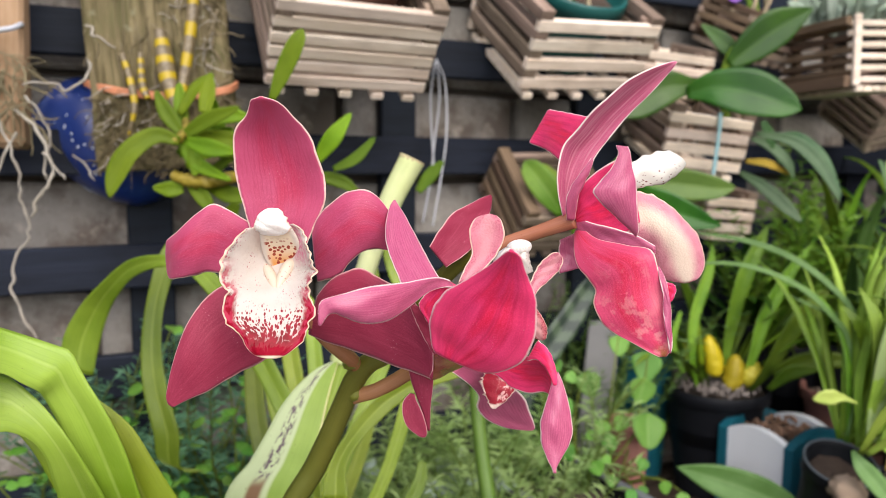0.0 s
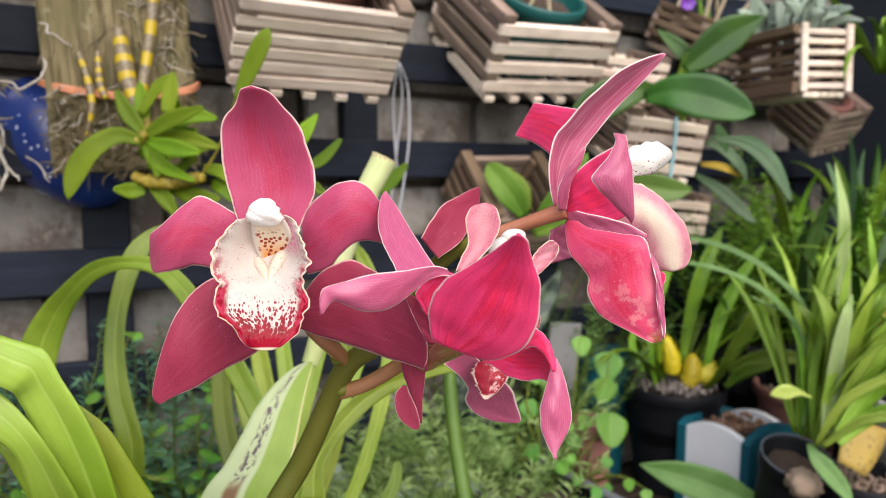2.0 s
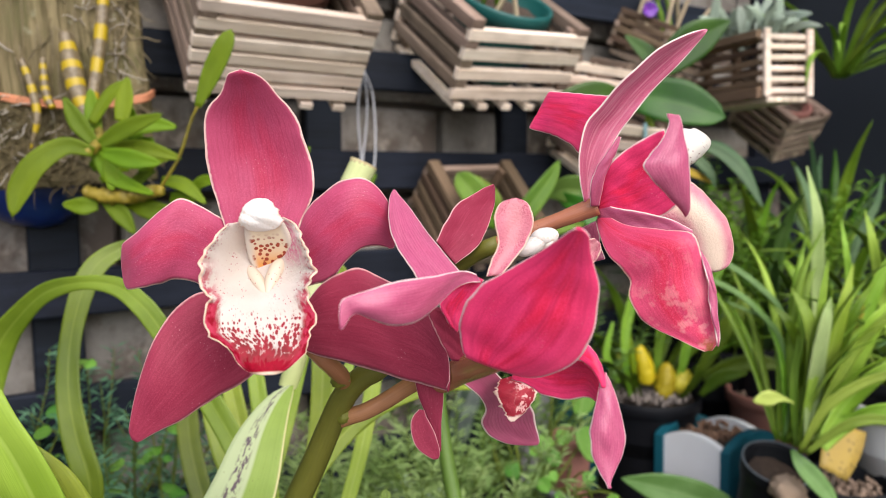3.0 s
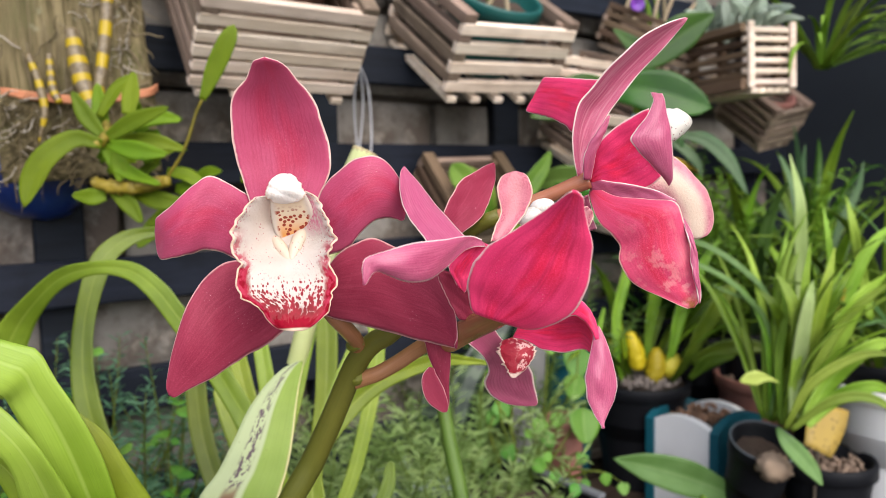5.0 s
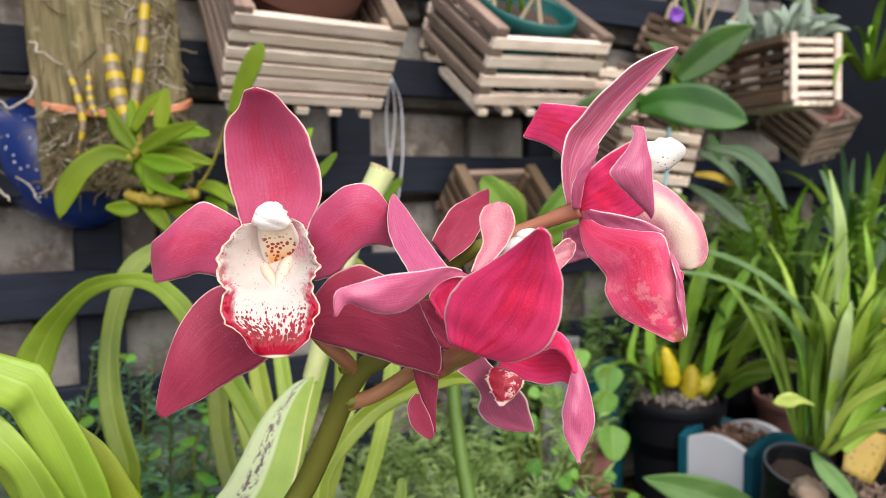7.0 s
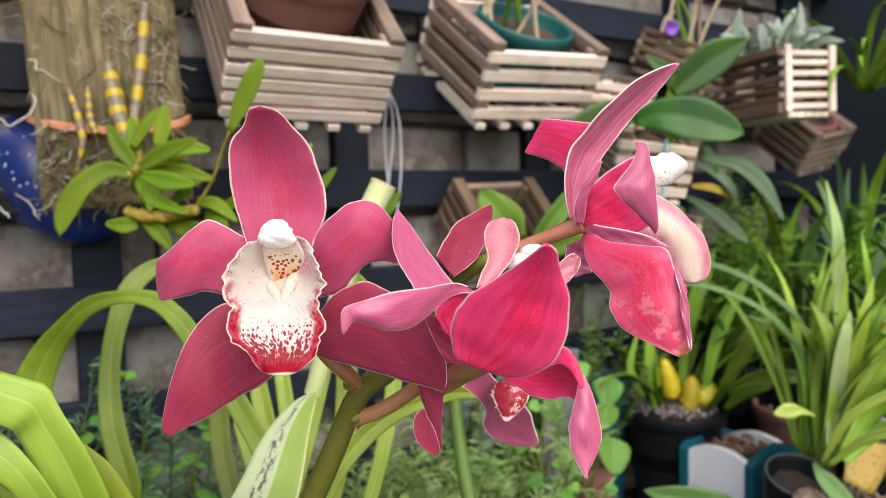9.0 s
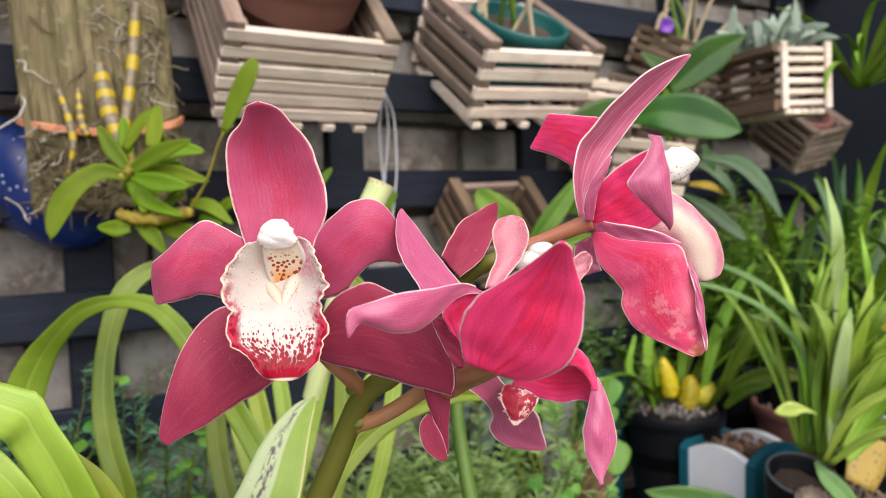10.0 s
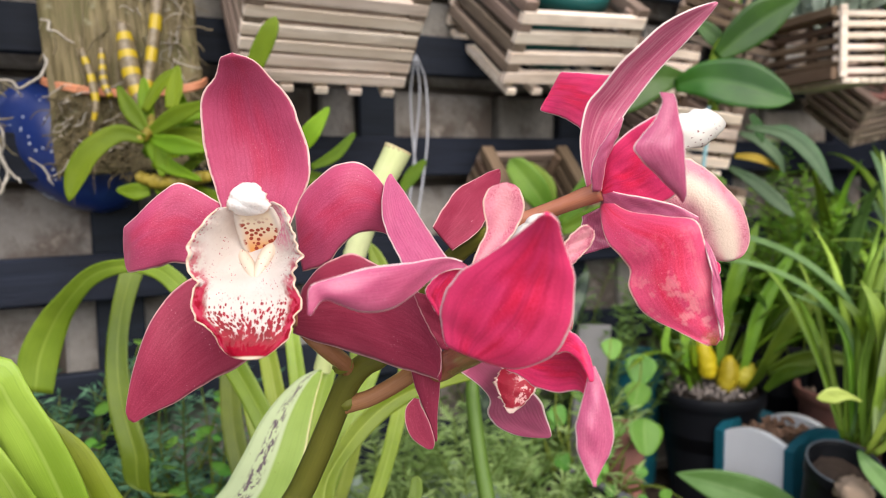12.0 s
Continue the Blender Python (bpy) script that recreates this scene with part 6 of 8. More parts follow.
spear(mounted, [(-0.2261, 0.7084, 1.2705, 0.0042, 0.0042, 0), (-0.2255, 0.7069, 1.2575, 0.0074, 0.0074, 0), (-0.2259, 0.705, 1.2408, 0.0047, 0.0047, 0)])
spear(mounted, [(-0.2415, 0.7186, 1.2281, 0.0038, 0.0038, 0), (-0.2531, 0.7136, 1.2282, 0.0075, 0.0075, 0), (-0.2653, 0.7038, 1.23, 0.0042, 0.0042, 0)])
spear(mounted, [(-0.2361, 0.7192, 1.2335, 0.0043, 0.0043, 0), (-0.221, 0.7126, 1.2205, 0.0075, 0.0075, 0), (-0.2103, 0.7106, 1.2036, 0.0043, 0.0043, 0)])
spear(mounted, [(-0.2189, 0.7239, 1.2307, 0.0043, 0.0043, 0), (-0.1944, 0.7129, 1.2233, 0.0085, 0.0085, 0), (-0.1704, 0.7126, 1.2208, 0.0043, 0.0043, 0)])
spear(mounted, [(-0.2392, 0.7088, 1.2731, 0.0042, 0.0042, 0), (-0.2233, 0.7063, 1.2523, 0.0068, 0.0068, 0), (-0.1889, 0.6944, 1.2371, 0.0036, 0.0036, 0)])
spear(mounted, [(-0.1519, 0.6978, 1.31, 0.0031, 0.0031, 0), (-0.1392, 0.6959, 1.3366, 0.0082, 0.0077, 0), (-0.1266, 0.6937, 1.3613, 0.0081, 0.0071, 0), (-0.1217, 0.6952, 1.3739, 0.0046, 0.0046, 0)])
spear(mounted, [(-0.1162, 0.7266, 1.2556, 0.0043, 0.0043, 0), (-0.0987, 0.7191, 1.278, 0.0085, 0.0085, 0), (-0.0818, 0.7218, 1.3009, 0.0037, 0.0037, 0)])
spear(mounted, [(-0.1014, 0.7357, 1.2475, 0.0027, 0.0027, 0), (-0.0795, 0.737, 1.2586, 0.0055, 0.0055, 0), (-0.061, 0.7393, 1.2788, 0.0044, 0.0044, 0)])
spear(mounted, [(-0.1278, 0.7452, 1.2417, 0.0033, 0.0033, 0), (-0.0972, 0.7445, 1.2364, 0.0067, 0.0067, 0), (-0.0749, 0.7429, 1.2227, 0.0039, 0.0039, 0)])
spear(mounted, [(-0.1999, 0.752, 1.2131, 0.0045, 0.0045, 0), (-0.211, 0.7501, 1.1962, 0.0085, 0.0085, 0), (-0.225, 0.7481, 1.1793, 0.0045, 0.0045, 0)])
spear(mounted, [(-0.0244, 0.9035, 1.2193, 0.0041, 0.0041, 0), (-0.0097, 0.9058, 1.2396, 0.0081, 0.0081, 0), (0.0058, 0.9077, 1.2565, 0.0047, 0.0047, 0)])
rnd = random.Random(77)
c0, ux, uz = Vector((-0.2354, 0.7289, 1.2736)), Vector((1, 0, 0)), Vector((0, 0, 1))
for i in range(12):
    a = c0 + ux * rnd.uniform(-0.02, 0.06) + uz * rnd.uniform(-0.05, 0.03) + Vector((0, rnd.uniform(-0.005, 0.03), 0))
    d = (ux * rnd.uniform(-0.5, 1) + uz * rnd.uniform(-0.5, 1) + Vector((0, rnd.uniform(-0.5, 0.2), 0))).normalized()
    L, w = rnd.uniform(0.03, 0.055), rnd.uniform(0.005, 0.0085)
    spear(mounted, [(*a, w * 0.5, w * 0.5, 0), (*(a + d * L * 0.5 + uz * 0.004), w, w, rnd.uniform(-40, 40)), (*(a + d * L - uz * 0.004), w * 0.4, w * 0.4, 0)])

# blue glazed wall pot with white dots, behind the slab
BC = Vector((-0.3811, 0.8778, 1.2701))
pot_m = Matrix.Translation(BC) @ pose(0, 0, 0, 0, -53, 0)
bluepot = thing("blue_wall_pot", "cobalt blue glazed round pot with white dots", "plant pot")
prof = [(r * 0.62, z * 1.02) for r, z in [(0.0005, -0.082), (0.03, -0.079), (0.056, -0.066), (0.076, -0.042), (0.086, -0.012), (0.086, 0.018), (0.078, 0.044), (0.07, 0.06), (0.074, 0.068), (0.07, 0.07), (0.064, 0.064), (0.06, 0.03)]]
o = part("body", lathe(Geo(), prof, sides=48), BLUE_GLAZE, bluepot)
o.matrix_basis = pot_m
g = Geo()
rnd = random.Random(8)
for i in range(90):
    z = rnd.uniform(-0.07, 0.05)
    r = float(np.interp(z, [-0.0754, -0.0727, -0.0607, -0.0386, -0.011, 0.0166, 0.0405, 0.0552], [0.0, 0.0186, 0.0347, 0.0471, 0.0533, 0.0533, 0.0484, 0.0434]))
    a = rnd.uniform(math.pi, 2 * math.pi)
    d = Vector((math.cos(a), math.sin(a), z / 0.09))
    blob(g, pot_m @ Vector((r * math.cos(a), r * math.sin(a), z)), [(0.0016, 0, 0), (0, 0.0016, 0), (0, 0, 0.0016)], i, 0, 4, 6)
tagged(part("dot_pattern", g, WHITE_DOT, bluepot, "white dots"), kind="stuff")
g = Geo()
for z in (0.035, 0.0):
    tube(g, [tuple(pot_m @ Vector((0.0525 * math.cos(a), 0.0525 * math.sin(a), z + 0.012 * math.sin(a * 3)))) for a in np.linspace(3.3, 4.6, 9)], (0.0009,) * 9, 6, 20)
part("scratch", g, ROOT, bluepot)

# hanging mount at the end of the wall, with roots
hang = thing("hanging_mount", "tan wooden hanging mount with dangling grey roots", "orchid mount")
o = part("board", plank_mesh("board", (0.075, 0.03, 0.3), TAN_WOOD, 0.004, 2, 0.003), None, hang)
o.matrix_basis = Matrix.Translation(Vector((-0.4354, 0.7461, 1.4174))) @ pose(0, 0, 0, 0, 2, 10)
part("tie", tube(Geo(), [(-0.445, 0.7204, 1.3699), (-0.4175, 0.7187, 1.3729), (-0.3966, 0.7211, 1.3765), (-0.3949, 0.7318, 1.3814), (-0.4096, 0.7625, 1.3856)], (0.0026,) * 5, 8, 18), STRING, hang, "white tie")
rnd = random.Random(12)
g = Geo()
c0 = Vector((-0.4138, 0.7252, 1.3251))
for i in range(120):
    a = c0 + Vector((rnd.uniform(-0.04, 0.022), rnd.uniform(-0.02, 0.02), rnd.uniform(-0.035, 0.03)))
    rootlet(g, a, (rnd.uniform(-0.4, 0.6), rnd.uniform(-0.3, 0.3), rnd.uniform(-1, 0.2)), rnd.uniform(0.02, 0.05), rnd.uniform(0.0006, 0.0012), rnd, 0.3, 0.8, 6)
tagged(part("root_mass", g, ROOT, hang, "pale matted roots"), kind="stuff")
for pts, r in (
    ([(-0.3924, 0.7252, 1.3253), (-0.3631, 0.7253, 1.3265), (-0.3522, 0.7296, 1.3207), (-0.3385, 0.7358, 1.331), (-0.3379, 0.7475, 1.3451), (-0.3454, 0.7586, 1.3535)], 0.0017),
    ([(-0.403, 0.7227, 1.304), (-0.3815, 0.7208, 1.2883), (-0.3696, 0.7184, 1.2672), (-0.3651, 0.7209, 1.2459), (-0.3704, 0.719, 1.2299), (-0.3795, 0.7178, 1.2192), (-0.3891, 0.7206, 1.2001)], 0.0021),
    ([(-0.4077, 0.7111, 1.2902), (-0.397, 0.7083, 1.2668), (-0.3912, 0.7103, 1.2406), (-0.3949, 0.7128, 1.2193), (-0.389, 0.7153, 1.1978), (-0.3906, 0.7184, 1.1812), (-0.4034, 0.7162, 1.1623), (-0.4086, 0.7128, 1.1328), (-0.3966, 0.7096, 1.106), (-0.3824, 0.7071, 1.0846)], 0.0016),
    ([(-0.3897, 0.7239, 1.3147), (-0.3762, 0.7221, 1.2989), (-0.3676, 0.7216, 1.2778), (-0.3732, 0.7215, 1.2512), (-0.371, 0.7197, 1.2352)], 0.0015),
    ([(-0.3918, 0.7098, 1.2799), (-0.4048, 0.7071, 1.2563), (-0.4126, 0.7046, 1.2353)], 0.0018),
    ([(-0.3733, 0.7177, 1.2618), (-0.3609, 0.7179, 1.246), (-0.3543, 0.7198, 1.2364)], 0.0013),
    ([(-0.3579, 0.783, 1.3901), (-0.3436, 0.7817, 1.3789), (-0.3286, 0.7855, 1.3684)], 0.0015),
    ([(-0.3746, 0.7779, 1.2596), (-0.3618, 0.7769, 1.2511), (-0.3513, 0.7749, 1.2339)], 0.0012),
):
    kinked = []
    for a_, b_ in zip(pts[:-1], pts[1:]):
        a_, b_ = Vector(a_), Vector(b_)
        kinked += [tuple(a_)] + [tuple(a_.lerp(b_, q) + Vector([rnd.uniform(-0.0022, 0.0022) for _ in range(3)])) for q in (0.36, 0.68)]
    kinked.append(tuple(pts[-1]))
    rad = [r * rnd.uniform(0.55, 0.9) for _ in kinked[:-1]] + [r * 0.35]
    part("root", tube(Geo(), kinked, rad, 8, 70, True, 0.2, 3), AERIAL, hang)

# strings that hang from the crates
for rows, mt in (
    ([(-0.0042, 0.973, 1.384), (0.0002, 0.993, 1.3401), (-0.0067, 0.9904, 1.2747), (-0.0123, 0.9845, 1.2235), (-0.0208, 0.9789, 1.1759)], STRING),
    ([(-0.0042, 0.973, 1.384), (0.0075, 0.9947, 1.3547), (0.0094, 0.9921, 1.2894), (0.001, 0.9845, 1.2236), (-0.0075, 0.9785, 1.1723)], STRING),
    ([(-0.0056, 0.9726, 1.3805), (-0.0114, 0.9922, 1.3328), (-0.0065, 0.987, 1.2454)], STRING),
    ([(0.3737, 1.0155, 1.3224), (0.3716, 1.012, 1.2925), (0.3681, 1.0159, 1.2401)], BLUE_STRING),
):
    tagged(part("string", tube(Geo(), rows, (0.0014 if mt is STRING else 0.0026,) * len(rows), 6, 24), mt), "pale string hanging below a wall crate" if mt is STRING else "pale blue string tied round a crate", "string", "hanging strings")


# ---- plants and pots on the bench ----
DARK_STICK = plain_material("dark_stick", (0.06, 0.045, 0.03), 0.7, 60.0, 0.3)


def clump(name, label, category, base, n, length, width, material, seed, upright=0.75, droop=1.0, aim=0.0, arc=6.283, spread=0.012, fold=0.3, parent=None, nu=14):
    """A tuft of strap leaves that rise from one foot and bend over."""
    rnd = random.Random(seed)
    top = parent or thing(name, label, category)
    for i in range(n):
        a = aim + rnd.uniform(-0.5, 0.5) * arc
        out, up = Vector((math.cos(a), math.sin(a), 0)), Vector((0, 0, 1))
        L = rnd.uniform(*length)
        e = upright + rnd.uniform(-0.3, 0.25)
        b = droop * rnd.uniform(0.4, 1.3)
        p = Vector(base) + out * rnd.uniform(0, spread)
        rows, k = [], 6
        w = width * rnd.uniform(0.7, 1.15)
        turn = rnd.uniform(-0.35, 0.35)
        for j in range(k + 1):
            t = j / k
            wj = w * (0.55 + 0.45 * math.sin(min(1.0, t * 1.7) * 1.571)) * (1 if t < 0.5 else max(0.1, 1 - ((t - 0.5) / 0.52) ** 1.6))
            rows.append((*p, wj, wj, rnd.uniform(-12, 12)))
            ang = e * 1.571 - b * t * t * 1.9
            d = Matrix.Rotation(turn * t, 3, "Z") @ out
            p = p + (d * math.cos(ang) + up * math.sin(ang)) * (L / k)
        side = Vector((-out.y, out.x, 0))
        part("leaf", ribbon(Geo(), rows, nu=nu, nv=4, thick=0.0009, fold=fold, tip=0.04, across=side, seed=i), material if not isinstance(material, list) else rnd.choice(material), top)
    return top


def on_bench(p, z=BENCH):
    return (p[0], p[1], z)


# black pot with yellowed bulbs and a fan of dark strap leaves
bp = Vector((0.4237, 1.1120, 0.9220))
plant_pot("black_pot", on_bench(bp), 0.074, 0.162, BLACK_PLASTIC, "black plastic pot with pale gravel and yellowing orchid bulbs", chips=220, chip=GRAVEL, fill=0.008)
bulbs = thing("yellowing_orchid", "orchid with plump yellow bulbs and green strap leaves", "orchid")
for foot_, top_, s, hue in (
    ((0.413, 1.095, 0.9403), (0.4043, 1.1, 1.0013), 0.0140, (0.62, 0.49, 0.012)),
    ((0.4302, 1.08, 0.9241), (0.4429, 1.085, 0.9759), 0.0150, (0.42, 0.33, 0.012)),
    ((0.4475, 1.083, 0.9371), (0.4797, 1.085, 0.9599), 0.0175, (0.55, 0.50, 0.03)),
    ((0.3721, 1.09, 0.9501), (0.3702, 1.095, 0.9919), 0.0095, (0.30, 0.34, 0.02)),
):
    a_, b_ = Vector(foot_), Vector(top_)
    pts = [tuple(a_.lerp(b_, q) + Vector((0.002 * math.sin(q * 5), 0, 0))) for q in (0, 0.12, 0.35, 0.6, 0.8, 0.93, 1)]
    part("pseudobulb", tube(Geo(), pts, [s * q for q in (0.55, 0.85, 0.95, 0.9, 0.72, 0.45, 0.08)], 16, 20, True, 0.14), plain_material("yellow_bulb", hue, 0.5, 60.0, 0.22, tuple(q * 0.8 for q in hue), 0.02), bulbs)
for foot_, top_, s in (((0.3551, 1.08, 0.9614), (0.3324, 1.085, 1.0238), 0.006), ((0.391, 1.09, 0.9589), (0.3855, 1.1, 1.0252), 0.006)):
    a_, b_ = Vector(foot_), Vector(top_)
    part("shoot", tube(Geo(), [tuple(a_.lerp(b_, q)) for q in (0, 0.3, 0.6, 0.85, 1)], [s * q for q in (0.6, 0.95, 0.8, 0.45, 0.05)], 10, 12, True, 0.05), LEAF_KEIKI, bulbs, "short yellow-green shoot")
foot = (bp.x, bp.y + 0.02, BENCH + 0.14)
clump("", "", "", foot, 14, (0.16, 0.30), 0.011, [LEAF_DEEP, LEAF_STRAP, LEAF_STRAP], 3, 0.75, 0.6, -1.2, 5.0, 0.04, parent=bulbs)
spear(bulbs, [(*r[:3], r[3] * 0.75, r[4] * 0.75, *r[5:]) for r in [(0.4586, 1.0883, 0.9127, 0.0042, 0.0042, 0), (0.4706, 1.0532, 0.9574, 0.0097, 0.0097, 0), (0.4974, 1.0402, 1.0185, 0.0175, 0.0175, 0), (0.5241, 1.0349, 1.0601, 0.0158, 0.0158, 0), (0.5476, 1.0376, 1.0838, 0.0047, 0.0047, 0)]], LEAF_STRAP, nu=20, tip=0.04)
spear(bulbs, [(*r[:3], r[3] * 0.75, r[4] * 0.75, *r[5:]) for r in [(0.4743, 1.0435, 0.9602, 0.0064, 0.0064, 0), (0.5088, 1.0258, 0.9817, 0.0158, 0.0158, 0), (0.5456, 1.0064, 0.9888, 0.0139, 0.0139, 0), (0.5787, 0.9955, 0.9825, 0.0054, 0.0054, 0)]], LEAF_STRAP, nu=20, tip=0.04)
spear(bulbs, [(*r[:3], r[3] * 0.75, r[4] * 0.75, *r[5:]) for r in [(0.4704, 1.0407, 0.9362, 0.0048, 0.0048, 0), (0.4931, 1.024, 0.9659, 0.0142, 0.0142, 0), (0.5225, 1.0049, 0.9755, 0.0054, 0.0054, 0)]], LEAF_STRAP, nu=20, tip=0.04)
spear(bulbs, [(*r[:3], r[3] * 0.75, r[4] * 0.75, *r[5:]) for r in [(0.4291, 1.0893, 0.9208, 0.0042, 0.0042, 0), (0.4312, 1.0971, 0.9877, 0.0093, 0.0093, 0), (0.4453, 1.0881, 1.083, 0.0165, 0.0165, 0), (0.4697, 1.0948, 1.1406, 0.0116, 0.0116, 0), (0.4819, 1.0976, 1.1653, 0.0033, 0.0033, 0)]], LEAF_STRAP, nu=20, tip=0.04)
spear(bulbs, [(*r[:3], r[3] * 0.75, r[4] * 0.75, *r[5:]) for r in [(0.4501, 1.0893, 0.921, 0.0042, 0.0042, 0), (0.4584, 1.0746, 0.9681, 0.0083, 0.0083, 0), (0.4787, 1.0823, 1.0339, 0.0149, 0.0149, 0), (0.5154, 1.0899, 1.0998, 0.0116, 0.0116, 0), (0.5482, 1.0947, 1.1411, 0.0033, 0.0033, 0)]], LEAF_STRAP, nu=20, tip=0.04)
spear(bulbs, [(*r[:3], r[3] * 0.75, r[4] * 0.75, *r[5:]) for r in [(0.387, 1.0893, 0.9206, 0.0034, 0.0034, 0), (0.3716, 1.0757, 0.9758, 0.0066, 0.0066, 0), (0.3754, 1.0824, 1.0332, 0.0107, 0.0107, 0), (0.3956, 1.09, 1.099, 0.0099, 0.0099, 0), (0.4011, 1.0948, 1.1401, 0.0025, 0.0025, 0)]], LEAF_STRAP, nu=20, tip=0.04)
spear(bulbs, [(*r[:3], r[3] * 0.75, r[4] * 0.75, *r[5:]) for r in [(0.3529, 1.0533, 0.9566, 0.0041, 0.0041, 0), (0.3364, 1.058, 0.9968, 0.0073, 0.0073, 0), (0.3483, 1.0637, 1.0452, 0.0065, 0.0065, 0)]], LEAF_STRAP, nu=20, tip=0.04)

# white and teal planter box with arched end panels
b0, b1 = Vector((0.4078, 1.0282, 0.8887)), Vector((0.4576, 0.9493, 0.8868))
ex = Vector((b1.x - b0.x, b1.y - b0.y, 0))
bw = ex.length
ex.normalize()
ey = Vector((-ex.y, ex.x, 0))
planter = thing("planter_box", "white and teal painted wooden planter box with arched ends", "planter")
pm = Matrix(((ex.x, ey.x, 0, b0.x), (ex.y, ey.y, 0, b0.y), (0, 0, 1, BENCH), (0, 0, 0, 1)))
bd, bh = 0.112, 0.130


def arched(w, low, high, t):
    g, k = Geo(), 14
    v = [(0, 0, 0), (w, 0, 0)] + [(w * (1 - i / k), 0, low + (high - low) * math.sin(math.pi * i / k) ** 0.8) for i in range(k + 1)]
    v += [(x, t, z) for x, _, z in v]
    m = len(v) // 2
    f = [tuple(range(m)), tuple(range(2 * m - 1, m - 1, -1))] + [(i, m + i, m + (i + 1) % m, (i + 1) % m) for i in range(m)]
    return g.add(v, f)


for y in (0.0, bd - 0.012):
    o = part("end_panel", arched(bw, bh - 0.006, bh + 0.008, 0.012), WHITE_PAINT, planter, "white arched end panel", smooth=False)
    o.matrix_basis = pm @ Matrix.Translation((0, y, 0))
for x in (0.004, bw + 0.012):
    o = part("side_panel", arched(bd + 0.01, bh - 0.004, bh + 0.012, 0.013), TEAL_PAINT, planter, "teal arched side panel", smooth=False)
    o.matrix_basis = pm @ pose(x, -0.004, 0, 0, 0, 90)
piece("soil", plank_mesh("soil", (bw - 0.02, bd - 0.026, 0.01), SOIL), planter, pm @ pose(bw / 2 + 0.002, bd / 2, bh - 0.013))
g = Geo()
rnd = random.Random(21)
for i in range(80):
    s = rnd.uniform(0.003, 0.008)
    e = Euler([rnd.uniform(0, 3) for _ in range(3)]).to_matrix()
    blob(g, pm @ Vector((rnd.uniform(0.014, bw - 0.014), rnd.uniform(0.018, bd - 0.02), bh - 0.004 + rnd.uniform(-0.004, 0.009))), [e @ Vector((s, 0, 0)), e @ Vector((0, s * 0.6, 0)), e @ Vector((0, 0, s * 0.4))], i, 0.3, 4, 6)
tagged(part("bark_mulch", g, plain_material("brown_chip", (0.24, 0.145, 0.085), 0.9, 80.0, 0.4, None, 0.4), planter), kind="stuff")

tp = Vector((0.6326, 1.1050, 0.9191))
plant_pot("terracotta_pot", on_bench(tp), 0.076, 0.159, TERRACOTTA, "terracotta pot behind the planter box", chips=12)
gp = Vector((0.4833, 0.86, 0.9028))
gpot = plant_pot("grey_pot", None, 0.040, 0.139, BLACK_PLASTIC, "dark plastic pot with a thin grey rim leaning forward", rim=0.003, fill=0.02, m=Matrix.Translation((gp.x, gp.y + 0.052, BENCH + 0.0105)) @ pose(0, 0, 0, 20, 0, 0))
part("rim", tube(Geo(), [(0.0408 * math.cos(a), 0.0408 * math.sin(a), 0.1395) for a in np.linspace(0, 6.2832, 33)], (0.0012,) * 33, 8, 64), plain_material("grey_rim", (0.12, 0.14, 0.16), 0.4, 60.0, 0.2), gpot, "thin grey rim")
stone = blob(Geo(), (0.4661, 0.815, 0.8877), [(0.019, 0, 0.005), (0, 0.016, 0), (-0.008, 0, 0.017)], 6, 0.16, 14, 18)
tagged(part("stone", stone, plain_material("tan_stone", (0.30, 0.225, 0.15), 0.85, 60.0, 0.35, (0.2, 0.16, 0.12))), "rough tan stone wedged against the leaning pot", "stone")
sp = Vector((0.572, 0.8666, 0.8643))
plant_pot("black_pot", on_bench(sp), 0.055, max(0.06, sp.z - BENCH + 0.01), BLACK_PLASTIC, "black pot of bark beside the grassy plant", chips=120)
wp = Vector((0.6946, 0.8988, 0.9587))
plant_pot("white_pot", on_bench(wp), 0.085, wp.z - BENCH, WHITE_PAINT, "large white plastic pot at the bench end")
tl = Vector((0.3239, 1.1723, 0.9408))
plant_pot("teal_pot", on_bench(tl), 0.05, 0.2, TEAL_PAINT, "teal pot standing among the herbs")
st = Vector((0.2539, 0.965, 0.9288))
plant_pot("terracotta_pot", on_bench(st), 0.027, st.z - BENCH - 0.012, TERRACOTTA, "small terracotta pot hidden in leaves")


# grassy plant with many bright arching leaves
foot = Vector((0.4712, 0.83, 0.9393))
grassy = clump("grassy_plant", "bright green grassy plant with arching strap leaves", "plant", (foot.x, foot.y, foot.z), 30, (0.14, 0.28), 0.0068, [LEAF_GRASS, LEAF_GRASS, LEAF_GRASS, LEAF_STRAP], 7, 0.80, 0.8, 0.3, 3.4, 0.02, nu=16)
spear(grassy, [(*r[:3], r[3] * 0.62, r[4] * 0.62, r[5]) for r in [(0.4709, 0.8038, 0.9437, 0.0053, 0.0053, 0), (0.482, 0.7987, 1.0258, 0.0099, 0.0099, 0), (0.4863, 0.7945, 1.1062, 0.0085, 0.0085, 0), (0.495, 0.7974, 1.1582, 0.0033, 0.0033, 0)]], LEAF_GRASS, nu=22, tip=0.06)
